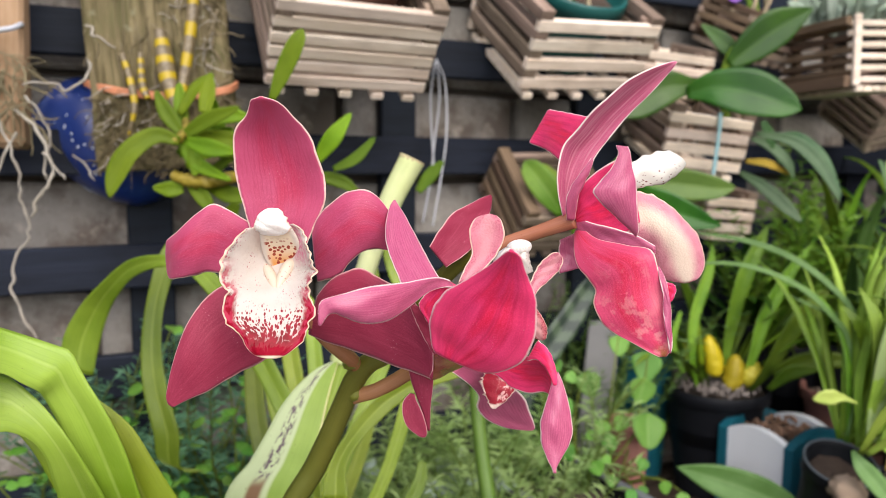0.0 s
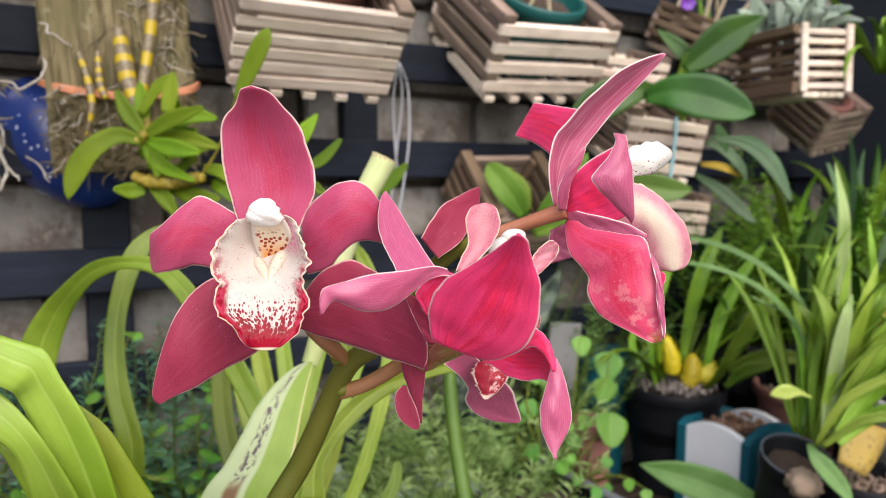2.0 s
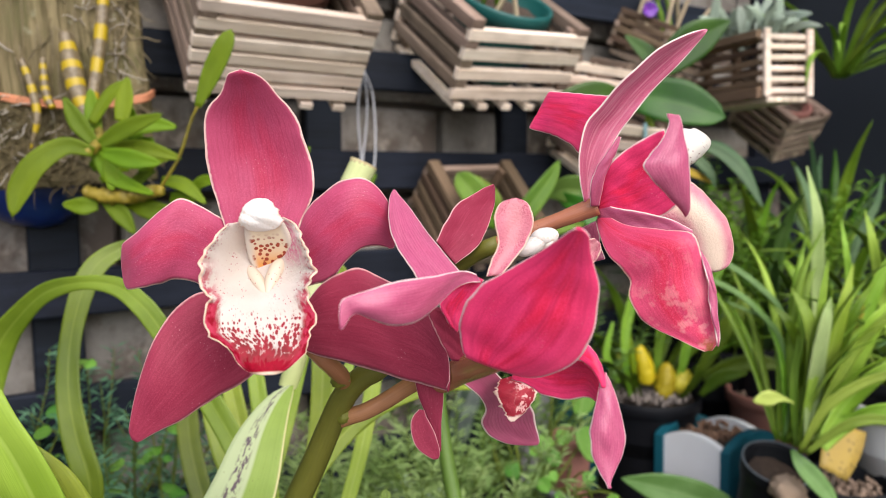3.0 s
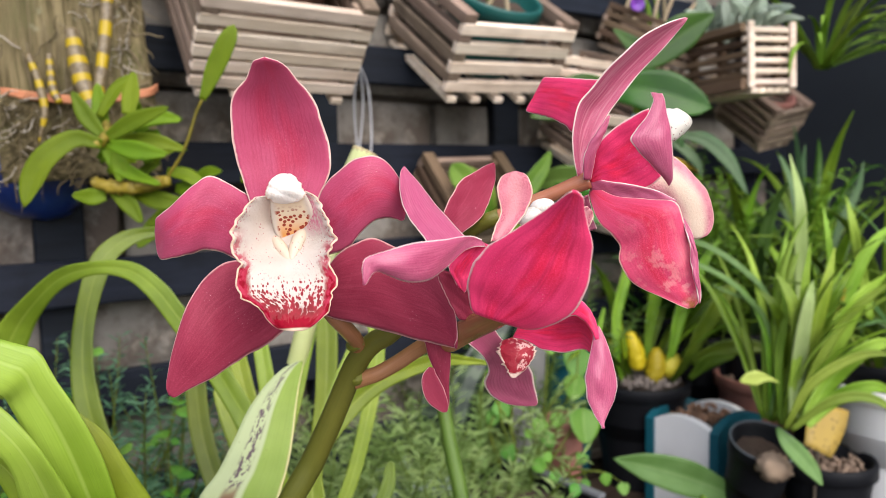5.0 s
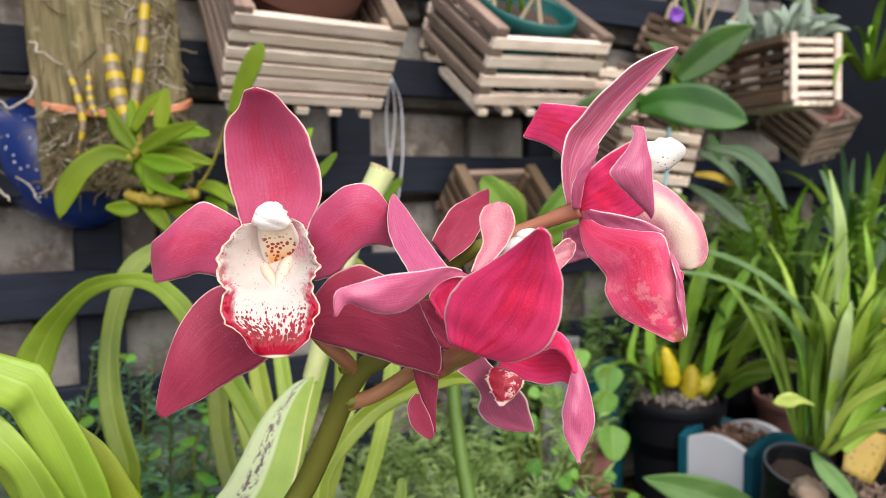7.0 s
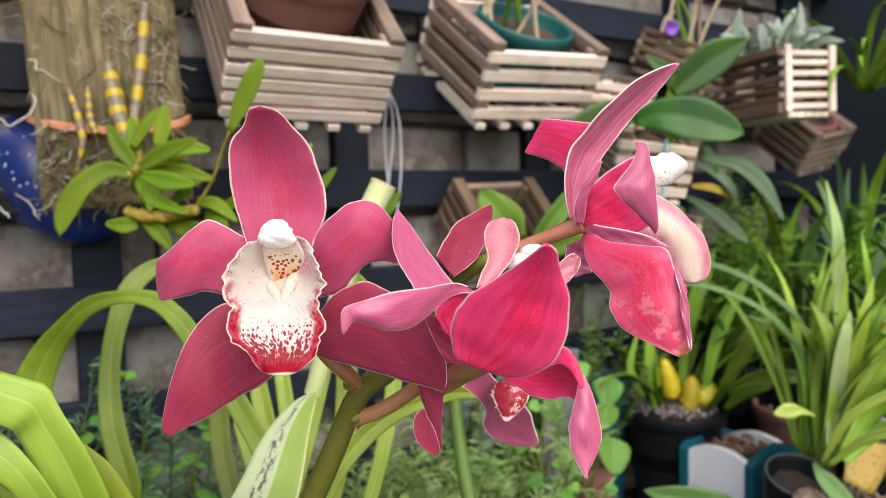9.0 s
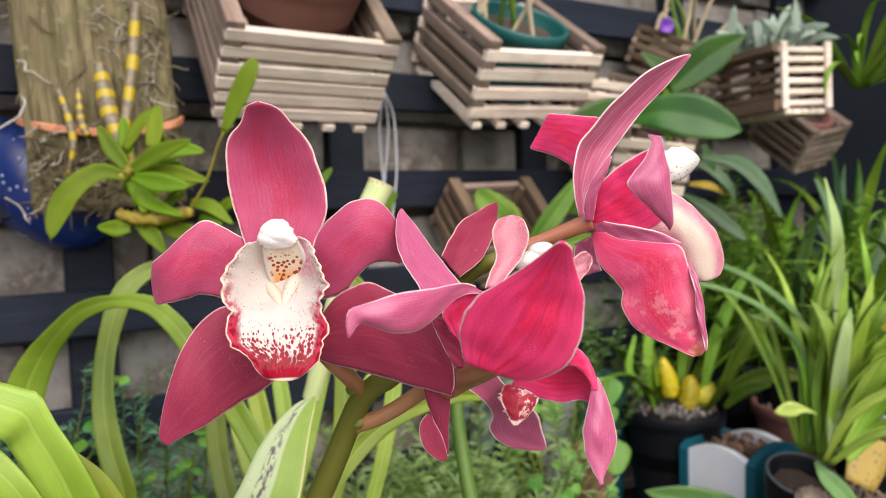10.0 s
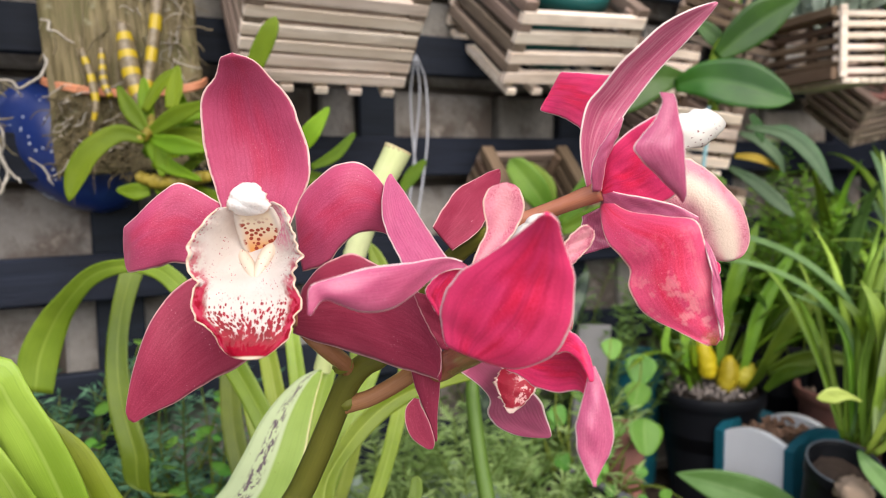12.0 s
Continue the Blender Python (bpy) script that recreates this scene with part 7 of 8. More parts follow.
spear(grassy, [(*r[:3], r[3] * 0.62, r[4] * 0.62, r[5]) for r in [(0.4718, 0.7938, 0.9469, 0.0053, 0.0053, 0), (0.5005, 0.7853, 1.0213, 0.0098, 0.0098, 0), (0.5344, 0.7748, 1.081, 0.009, 0.009, 0), (0.591, 0.7596, 1.1262, 0.0038, 0.0038, 0)]], LEAF_GRASS, nu=22, tip=0.06)
spear(grassy, [(*r[:3], r[3] * 0.62, r[4] * 0.62, r[5]) for r in [(0.4732, 0.8133, 0.9405, 0.0054, 0.0054, 0), (0.4721, 0.8196, 1.0147, 0.0088, 0.0088, 0), (0.482, 0.8231, 1.0752, 0.0068, 0.0068, 0), (0.4752, 0.8274, 1.1158, 0.0027, 0.0027, 0)]], LEAF_GRASS, nu=22, tip=0.06)
spear(grassy, [(*r[:3], r[3] * 0.62, r[4] * 0.62, r[5]) for r in [(0.4594, 0.7853, 0.9438, 0.0052, 0.0052, 0), (0.478, 0.7668, 1.0009, 0.0096, 0.0096, 0), (0.526, 0.752, 1.0341, 0.0076, 0.0076, 0), (0.5686, 0.7353, 1.0356, 0.0031, 0.0031, 0)]], LEAF_GRASS, nu=22, tip=0.06)
spear(grassy, [(*r[:3], r[3] * 0.62, r[4] * 0.62, r[5]) for r in [(0.4601, 0.7753, 0.947, 0.0052, 0.0052, 0), (0.4933, 0.7529, 0.9844, 0.0095, 0.0095, 0), (0.5302, 0.7375, 0.9897, 0.0081, 0.0081, 0), (0.564, 0.72, 0.9643, 0.0037, 0.0037, 0)]], LEAF_GRASS, nu=22, tip=0.06)
spear(grassy, [(*r[:3], r[3] * 0.68, r[4] * 0.68, r[5]) for r in [(0.4703, 0.83, 0.9434, 0.0025, 0.0025, 0), (0.4801, 0.84, 1.0205, 0.0038, 0.0038, 0), (0.4779, 0.85, 1.0831, 0.0045, 0.0045, 0), (0.4521, 0.86, 1.1176, 0.0052, 0.0052, 0), (0.4144, 0.87, 1.1459, 0.0052, 0.0052, 0), (0.3665, 0.88, 1.1646, 0.0046, 0.0046, 0), (0.3006, 0.89, 1.1747, 0.002, 0.002, 0)]], LEAF_MID, nu=36, tip=0.06, fold=0.15)
spear(grassy, [(*r[:3], r[3] * 0.68, r[4] * 0.68, r[5]) for r in [(0.466, 0.825, 0.9486, 0.0025, 0.0025, 0), (0.4744, 0.83, 0.9968, 0.0037, 0.0037, 0), (0.4671, 0.84, 1.0595, 0.0044, 0.0044, 0), (0.45, 0.845, 1.084, 0.0048, 0.0048, 0), (0.4256, 0.85, 1.1086, 0.0048, 0.0048, 0), (0.3871, 0.855, 1.1293, 0.0042, 0.0042, 0), (0.3415, 0.86, 1.1408, 0.0036, 0.0036, 0), (0.2823, 0.865, 1.1405, 0.0019, 0.0019, 0)]], LEAF_MID, nu=36, tip=0.06, fold=0.15)
spear(grassy, [(*r[:3], r[3] * 0.68, r[4] * 0.68, r[5]) for r in [(0.4779, 0.84, 0.9465, 0.0025, 0.0025, 0), (0.5006, 0.85, 1.038, 0.0032, 0.0032, 0), (0.4838, 0.86, 1.0758, 0.0036, 0.0036, 0), (0.4553, 0.87, 1.0837, 0.0033, 0.0033, 0), (0.4154, 0.88, 1.1013, 0.0017, 0.0017, 0)]], LEAF_MID, nu=36, tip=0.06, fold=0.15)
spear(grassy, [(0.4597, 0.8, 0.9416, 0.0024, 0.0024, 0), (0.4639, 0.79, 0.9294, 0.0083, 0.0083, 0), (0.4764, 0.785, 0.9142, 0.0106, 0.0106, 0), (0.4916, 0.78, 0.8952, 0.0082, 0.0082, 0), (0.5009, 0.775, 0.8783, 0.0023, 0.0023, 0)], LEAF_MID, nu=22, tip=0.06)
for rows in ([(0.5598, 0.8409, 1.0688, 0.0042, 0.0042, 0), (0.566, 0.8417, 1.0896, 0.007, 0.007, 0), (0.5679, 0.8428, 1.107, 0.0035, 0.0035, 0)], [(0.5249, 0.833, 1.0297, 0.0028, 0.0028, 0), (0.5283, 0.8342, 1.0504, 0.0062, 0.0062, 0), (0.5314, 0.8348, 1.0641, 0.0028, 0.0028, 0)]):
    spear(grassy, rows, LEAF_YELLOW)

lofted("leaf", grassy, [(0.4739, 0.8, 0.946, 0.0062, 0, -0.0012, 0), (0.4886, 0.8119, 0.998, 0.0104, 0, -0.0015, 0), (0.4814, 0.7969, 1.0544, 0.0097, 0, 0.0001, 0), (0.4667, 0.7889, 1.0949, 0.0065, 0, 0.0022, 0), (0.457, 0.8059, 1.1234, 0.0007, 0, 0.0004, 0)], LEAF_GRASS, keel=0.002, nu=22, nv=6, ruffle=0.0, bumps=0.0)
lofted("leaf", grassy, [(0.4729, 0.79, 0.956, 0.0057, 0, -0.0009, 0), (0.485, 0.8019, 1.0009, 0.0096, 0, -0.0015, 0), (0.481, 0.7869, 1.0565, 0.0089, 0, -0.0017, 0), (0.4829, 0.7789, 1.096, 0.0064, 0, -0.0014, 0), (0.4978, 0.7959, 1.1132, 0.0008, 0, -0.0002, 0)], LEAF_PALE_GRASS, keel=0.002, nu=22, nv=6, ruffle=0.0, bumps=0.0)
lofted("leaf", grassy, [(0.4875, 0.8, 0.9585, 0.0061, 0, -0.0014, 0), (0.5039, 0.8119, 1.0039, 0.0104, 0, -0.0024, 0), (0.505, 0.7969, 1.0664, 0.0096, 0, -0.0024, 0), (0.5108, 0.7889, 1.1124, 0.007, 0, -0.0018, 0), (0.5312, 0.8059, 1.1483, 0.0008, 0, -0.0002, 0)], LEAF_GRASS, keel=0.002, nu=22, nv=6, ruffle=0.0, bumps=0.0)
lofted("leaf", grassy, [(0.4832, 0.785, 0.9636, 0.0071, 0, -0.0035, 0), (0.5133, 0.7969, 1.0074, 0.012, 0, -0.0059, 0), (0.5257, 0.7819, 1.0557, 0.0109, 0, -0.0059, 0), (0.5425, 0.7739, 1.0946, 0.0071, 0, -0.0055, 0), (0.5889, 0.7909, 1.1191, 0.0007, 0, -0.0008, 0)], LEAF_GRASS, keel=0.002, nu=22, nv=6, ruffle=0.0, bumps=0.0)
lofted("leaf", grassy, [(0.4795, 0.775, 0.9606, 0.0058, 0, -0.004, 0), (0.5137, 0.7869, 0.9938, 0.0092, 0, -0.0074, 0), (0.5329, 0.7719, 1.0257, 0.0069, 0, -0.0084, 0), (0.5568, 0.7639, 1.0424, 0.0026, 0, -0.0073, 0), (0.6044, 0.7809, 1.0396, 0.0001, 0, -0.0009, 0)], LEAF_GRASS, keel=0.002, nu=22, nv=6, ruffle=0.0, bumps=0.0)
lofted("leaf", grassy, [(0.4764, 0.77, 0.9529, 0.0041, 0, -0.004, 0), (0.5108, 0.7819, 0.9727, 0.0058, 0, -0.0076, 0), (0.5303, 0.7669, 0.9903, 0.0029, 0, -0.0082, 0), (0.5544, 0.7589, 0.9952, -0.0007, 0, -0.0061, 0), (0.5956, 0.7759, 0.9765, -0.0003, 0, -0.0006, 0)], LEAF_GRASS, keel=0.002, nu=22, nv=6, ruffle=0.0, bumps=0.0)
lofted("leaf", grassy, [(0.4985, 0.82, 0.9413, 0.0054, 0, -0.0017, 0), (0.5228, 0.8319, 0.9977, 0.0091, 0, -0.0027, 0), (0.5257, 0.8169, 1.055, 0.0083, 0, -0.003, 0), (0.5401, 0.8089, 1.0988, 0.0057, 0, -0.0031, 0), (0.5728, 0.8259, 1.1251, 0.0006, 0, -0.0004, 0)], LEAF_STRAP, keel=0.002, nu=22, nv=6, ruffle=0.0, bumps=0.0)
lofted("leaf", grassy, [(0.5012, 0.83, 0.9446, 0.0046, 0, 0.0006, 0), (0.4968, 0.8419, 0.9963, 0.0079, 0, 0.0006, 0), (0.483, 0.8269, 1.048, 0.0072, 0, 0.0011, 0), (0.4634, 0.8189, 1.0835, 0.0045, 0, 0.0025, 0), (0.4522, 0.8359, 1.1011, 0.0004, 0, 0.0004, 0)], LEAF_STRAP, keel=0.002, nu=22, nv=6, ruffle=0.0, bumps=0.0)
lofted("leaf", grassy, [(0.5367, 0.86, 1.0388, 0.0057, 0, 0.0004, 0), (0.5365, 0.8719, 1.0928, 0.0096, 0, 0.0004, 0), (0.5225, 0.8569, 1.1573, 0.009, 0, 0.0001, 0), (0.5148, 0.8489, 1.2053, 0.0065, 0, 0.0007, 0), (0.5115, 0.8659, 1.2592, 0.0007, 0, 0.0001, 0)], LEAF_PALE_GRASS, keel=0.002, nu=22, nv=6, ruffle=0.0, bumps=0.0)
lofted("leaf", grassy, [(0.5546, 0.85, 1.0262, 0.0031, 0, -0.0004, 0), (0.5674, 0.8619, 1.0792, 0.0052, 0, -0.0005, 0), (0.5558, 0.8469, 1.13, 0.0048, 0, 0.0001, 0), (0.545, 0.8389, 1.1648, 0.0035, 0, 0.0004, 0), (0.55, 0.8559, 1.1975, 0.0004, 0, 0.0001, 0)], LEAF_GRASS, keel=0.002, nu=22, nv=6, ruffle=0.0, bumps=0.0)
lofted("leaf", grassy, [(0.6223, 0.86, 1.0493, 0.0044, 0, 0.0005, 0), (0.6207, 0.8719, 1.0969, 0.0074, 0, 0.0011, 0), (0.5986, 0.8569, 1.1414, 0.0069, 0, 0.0011, 0), (0.5851, 0.8489, 1.1767, 0.005, 0, 0.0009, 0), (0.5877, 0.8659, 1.2067, 0.0006, 0, 0.0001, 0)], LEAF_GRASS, keel=0.002, nu=22, nv=6, ruffle=0.0, bumps=0.0)
lofted("leaf", grassy, [(0.5283, 0.84, 0.9884, 0.0051, 0, -0.0027, 0), (0.5715, 0.8519, 1.0529, 0.0089, 0, -0.0041, 0), (0.5881, 0.8369, 1.1233, 0.0081, 0, -0.004, 0), (0.6064, 0.8289, 1.1573, 0.0048, 0, -0.0044, 0), (0.6522, 0.8459, 1.1752, 0.0004, 0, -0.0006, 0)], LEAF_GRASS, keel=0.002, nu=22, nv=6, ruffle=0.0, bumps=0.0)
lofted("leaf", grassy, [(0.4122, 0.8, 0.9992, 0.001, 0, -0.0013, 0), (0.4214, 0.8, 1.0019, 0.001, 0, -0.0071, 0), (0.433, 0.8, 1.0023, 0.0007, 0, -0.0087, 0), (0.4464, 0.802, 1.0011, 0.001, 0, -0.0042, 0), (0.4636, 0.805, 0.9939, 0.0003, 0, -0.0013, 0)], leaf_material("yellowing_lime_leaf", (0.42, 0.50, 0.10), (0.55, 0.62, 0.18), None, 0.5, 0.2), "small yellowing leaf", keel=0.001, nu=16, nv=8, ruffle=0.0)

trap = thing("sticky_trap", "yellow sticky insect trap card with dark specks among leaves", "insect trap")
TRAP = Mat("speckled_yellow_card", 0.45)
_k = TRAP.math("MULTIPLY", TRAP.ramp(TRAP.cells(190.0, None, "Object"), 0.3, 0.2), TRAP.ramp(TRAP.noise(60.0, 2.0), 0.45, 0.6))
TRAP = TRAP.done(TRAP.mix(_k, TRAP.mix(TRAP.noise(30.0, 4.0), (0.50, 0.35, 0.06), (0.38, 0.27, 0.08)), (0.06, 0.04, 0.02)))
part("card", ribbon(Geo(), [(0.5678, 0.8597, 0.9441, 0.029, 0.029, 0), (0.5614, 0.8542, 0.9277, 0.028, 0.028, 0), (0.5523, 0.8488, 0.9102, 0.025, 0.025, 0), (0.5418, 0.8436, 0.8915, 0.020, 0.020, 0)], nu=8, nv=4, thick=0.0008, tip=0.0), TRAP, trap)
part("stick", tube(Geo(), [(0.5375, 0.8373, 0.8949), (0.5304, 0.8315, 0.8486), (0.5281, 0.8289, 0.8114)], (0.0022, 0.0022, 0.0022), 8, 6), DARK_STICK, trap, "thin dark stick")

# broad-leaved orchid in the blue-tied crate
broad = thing("broad_leaved_orchid", "orchid with broad glossy dark green leaves above a crate", "orchid")
spear(broad, [(0.3122, 0.9677, 1.3436, 0.0071, 0.0071, 0), (0.3406, 0.9482, 1.3489, 0.021, 0.0224, 0), (0.3799, 0.9321, 1.3409, 0.0289, 0.0289, 0), (0.4167, 0.9203, 1.3267, 0.0177, 0.0177, 0), (0.4348, 0.9144, 1.3198, 0.0054, 0.0054, 0)], LEAF_DEEP, nu=22, nv=8, fold=0.25, tip=0.1)
spear(broad, [(0.3655, 0.9718, 1.3794, 0.0071, 0.0071, 0), (0.3898, 0.964, 1.3993, 0.0212, 0.0184, 0), (0.4205, 0.9566, 1.4223, 0.0252, 0.0196, 0), (0.4573, 0.9492, 1.4455, 0.0055, 0.0055, 0)], LEAF_DEEP, nu=22, nv=8, fold=0.25, tip=0.1)
spear(broad, [(0.3298, 0.9791, 1.3554, 0.0058, 0.0058, 0), (0.2872, 0.9686, 1.3505, 0.0214, 0.0214, 0), (0.2445, 0.9666, 1.3325, 0.0243, 0.0214, 0), (0.2125, 0.9645, 1.3146, 0.0057, 0.0057, 0)], LEAF_DEEP, nu=22, nv=8, fold=0.25, tip=0.1)
spear(broad, [(0.3837, 0.9824, 1.3844, 0.0058, 0.0058, 0), (0.3619, 0.9854, 1.4093, 0.0115, 0.0115, 0), (0.3329, 0.9882, 1.4327, 0.0036, 0.0036, 0)], LEAF_DEEP, nu=22, nv=8, fold=0.25, tip=0.1)
spear(broad, [(0.3877, 0.9927, 1.3857, 0.0058, 0.0058, 0), (0.3805, 0.9901, 1.3639, 0.0087, 0.0087, 0), (0.3811, 1.0053, 1.3218, 0.0074, 0.0074, 0)], LEAF_DEEP, nu=22, nv=8, fold=0.25, tip=0.1)
spear(broad, [(0.4386, 1.0344, 1.3127, 0.0038, 0.0038, 0), (0.4479, 1.0321, 1.2937, 0.0077, 0.0077, 0), (0.4527, 1.0299, 1.2747, 0.0031, 0.0031, 0)], LEAF_DEEP, nu=22, nv=8, fold=0.25, tip=0.1)
for rows, mt in (([(0.2294, 1, 1.2271, 0.0005, 0, -0.003, 0), (0.2512, 0.975, 1.2344, 0.0028, 0, -0.0167, 0), (0.2877, 0.96, 1.2316, 0.0033, 0, -0.0197, 0), (0.3265, 0.955, 1.2273, 0.0005, 0, -0.0186, 0), (0.3579, 0.955, 1.2239, -0.0009, 0, -0.0122, 0), (0.3747, 0.955, 1.2255, -0.0003, 0, -0.0021, 0)], LEAF_DULL), ([(0.2375, 1, 1.2308, 0.0012, 0, -0.0037, 0), (0.26, 0.965, 1.2151, -0.0014, 0, -0.013, 0), (0.2907, 0.95, 1.1987, -0.0028, 0, -0.0201, 0), (0.3218, 0.945, 1.1871, -0.0029, 0, -0.015, 0), (0.3472, 0.945, 1.179, -0.0019, 0, -0.0054, 0), (0.3558, 0.945, 1.1769, -0.0007, 0, -0.0011, 0)], LEAF_DEEP)):
    lofted("leaf", broad, rows, mt, keel=0.006, nu=26, nv=10, ruffle=0.0, bumps=0.0)
part("stem", tube(Geo(), [(0.3926, 1.0446, 1.3129), (0.366, 0.9893, 1.3566), (0.3674, 0.9778, 1.3872), (0.3725, 0.9743, 1.4007)], (0.006, 0.006, 0.0055, 0.004)), LEAF_GREEN, broad)

# young orchid in the low crate
young = thing("young_orchid", "young orchid with thick green leaves in a low crate", "orchid")
for rows in ([(0.1594, 0.97, 1.1887, 0.0058, 0.0058, 0), (0.1396, 0.9634, 1.218, 0.0173, 0.0173, 0), (0.1177, 0.9668, 1.2465, 0.0144, 0.0144, 0), (0.109, 0.9681, 1.2572, 0.0058, 0.0058, 0)], [(0.163, 0.9709, 1.196, 0.0058, 0.0058, 0), (0.1519, 0.9743, 1.2249, 0.0131, 0.0131, 0), (0.1348, 0.9877, 1.2537, 0.0059, 0.0059, 0)], [(0.167, 0.9484, 1.176, 0.0057, 0.0057, 0), (0.1933, 0.9425, 1.2121, 0.0127, 0.0127, 0), (0.2213, 0.9466, 1.2474, 0.0099, 0.0099, 0), (0.2353, 0.9494, 1.272, 0.0035, 0.0035, 0)], [(0.167, 0.9476, 1.1689, 0.0057, 0.0057, 0), (0.2124, 0.9296, 1.1884, 0.0126, 0.0126, 0), (0.2585, 0.92, 1.1929, 0.0055, 0.0055, 0)]):
    spear(young, rows, LEAF_GREEN, nv=8, fold=0.3)

# long blue-green leaves against the wall
bluish = thing("blue_green_orchid", "orchid with long drooping grey-green leaves", "orchid")
spear(bluish, [(*r[:3], r[3] * 0.72, r[4] * 0.72, r[5]) for r in [(0.4712, 1.0624, 1.2949, 0.0047, 0.0047, 0), (0.4933, 1.0418, 1.2905, 0.0108, 0.0108, 0), (0.5144, 1.018, 1.2599, 0.0137, 0.0137, 0), (0.5359, 1.0023, 1.2115, 0.0045, 0.0045, 0)]], LEAF_BLUE, nu=20)
spear(bluish, [(*r[:3], r[3] * 0.72, r[4] * 0.72, r[5]) for r in [(0.4203, 1.0565, 1.2436, 0.0047, 0.0047, 0), (0.4435, 1.0342, 1.2248, 0.0116, 0.0116, 0), (0.47, 1.021, 1.1987, 0.013, 0.013, 0), (0.4884, 1.0083, 1.1768, 0.0046, 0.0046, 0)]], LEAF_BLUE, nu=20)
spear(bluish, [(*r[:3], r[3] * 0.72, r[4] * 0.72, r[5]) for r in [(0.4399, 1.0721, 1.291, 0.004, 0.004, 0), (0.4635, 1.0606, 1.2791, 0.0103, 0.0103, 0), (0.4827, 1.0478, 1.2558, 0.0094, 0.0094, 0), (0.4906, 1.0451, 1.2326, 0.0031, 0.0031, 0)]], LEAF_BLUE, nu=20)
spear(bluish, [(*r[:3], r[3] * 0.72, r[4] * 0.72, r[5]) for r in [(0.4176, 1.0034, 1.2951, 0.0039, 0.0039, 0), (0.4593, 0.9859, 1.2844, 0.0109, 0.0109, 0), (0.4881, 0.9688, 1.254, 0.0124, 0.0124, 0), (0.5082, 0.9517, 1.2075, 0.0038, 0.0038, 0)]], LEAF_BLUE, nu=20)
spear(bluish, [(*r[:3], r[3] * 0.72, r[4] * 0.72, r[5]) for r in [(0.5686, 0.9772, 1.2609, 0.0039, 0.0039, 0), (0.5572, 0.9244, 1.2144, 0.0098, 0.0098, 0), (0.5509, 0.9003, 1.156, 0.0088, 0.0088, 0), (0.5496, 0.8874, 1.1204, 0.0029, 0.0029, 0)]], LEAF_BLUE, nu=20)
spear(bluish, [(*r[:3], r[3] * 0.72, r[4] * 0.72, r[5]) for r in [(0.5988, 0.9099, 1.1163, 0.0038, 0.0038, 0), (0.6152, 0.9117, 1.1684, 0.0083, 0.0083, 0), (0.6388, 0.9117, 1.213, 0.0068, 0.0068, 0), (0.6474, 0.9134, 1.2503, 0.0023, 0.0023, 0)]], LEAF_BLUE, nu=20)
spear(bluish, [(0.4321, 1.0684, 1.2593, 0.003, 0.003, 0), (0.4597, 1.0579, 1.2556, 0.0055, 0.0055, 0), (0.4913, 1.056, 1.2401, 0.003, 0.003, 0)], LEAF_YELLOW)

# succulents and grey leaves in the small bright crate, dry stems and a purple flower beside it
succ = thing("grey_succulent", "grey-green succulent spilling from a small crate", "succulent")
cb = crates["bright"][1]
rnd = random.Random(31)
for i in range(34):
    a = cb @ Vector((rnd.uniform(0.0, 0.09), rnd.uniform(0.0, 0.14), rnd.uniform(-0.01, 0.0)))
    d = Vector((rnd.uniform(-1, 1), rnd.uniform(-1, 0.3), rnd.uniform(0.2, 1.2))).normalized() * rnd.uniform(0.04, 0.09)
    w = rnd.uniform(0.005, 0.009)
    part("leaf", ribbon(Geo(), [(*a, w * 0.6, w * 0.6, 0), (*(a + d * 0.5 + Vector((0, 0, 0.01))), w, w, 0), (*(a + d), w * 0.3, w * 0.3, 0)], nu=10, nv=4, thick=0.003, fold=0.3, tip=0.1), LEAF_PALE, succ)
clump("hanging_grass_plant", "green strap-leaved plant behind the small crates", "plant", tuple(Vector((0.7568, 1.163, 1.4049))), 30, (0.12, 0.26), 0.006, [LEAF_GREEN, LEAF_GRASS], 17, 0.5, 1.2, -1.0, 4.0)
violet = thing("purple_flower", "small purple flower with dry stems in a crate", "flower")
vp = Vector((0.4393, 1.1623, 1.5057))
for i in range(7):
    a = i * 0.9
    d = Vector((math.cos(a), -0.4, math.sin(a))) * 0.012
    part("petal", ribbon(Geo(), [(*vp, 0.004, 0.004, 0), (*(vp + d * 0.6), 0.008, 0.008, 0), (*(vp + d), 0.005, 0.005, 0)], nu=8, nv=4, tip=0.2), plain_material("purple_petal", (0.16, 0.035, 0.36), 0.5, 200.0), violet)
DRY = plain_material("dry_cane", (0.42, 0.34, 0.22), 0.8, 90.0, 0.35)
rnd = random.Random(41)
for key, lo, n_ in (("purple", 0.04, 9), ("teal", 0.06, 9)):
    cm = crates[key][1]
    canes = thing("dry_orchid_canes", "dry straw-coloured orchid canes in a crate", "orchid")
    for i in range(n_):
        a = cm @ Vector((rnd.uniform(0.03, 0.12), rnd.uniform(0.03, 0.12), 0.0))
        b = a + Vector((rnd.uniform(-0.04, 0.08), rnd.uniform(-0.08, 0.02), rnd.uniform(lo, lo + 0.07)))
        part("cane", tube(Geo(), [tuple(a - Vector((0, 0, 0.02))), tuple((a + b) / 2 + Vector((rnd.uniform(-0.01, 0.01), 0, 0.005))), tuple(b)], (0.003, 0.0032, 0.0015), 8, 8), DRY if i % 3 else LEAF_GREEN, canes)

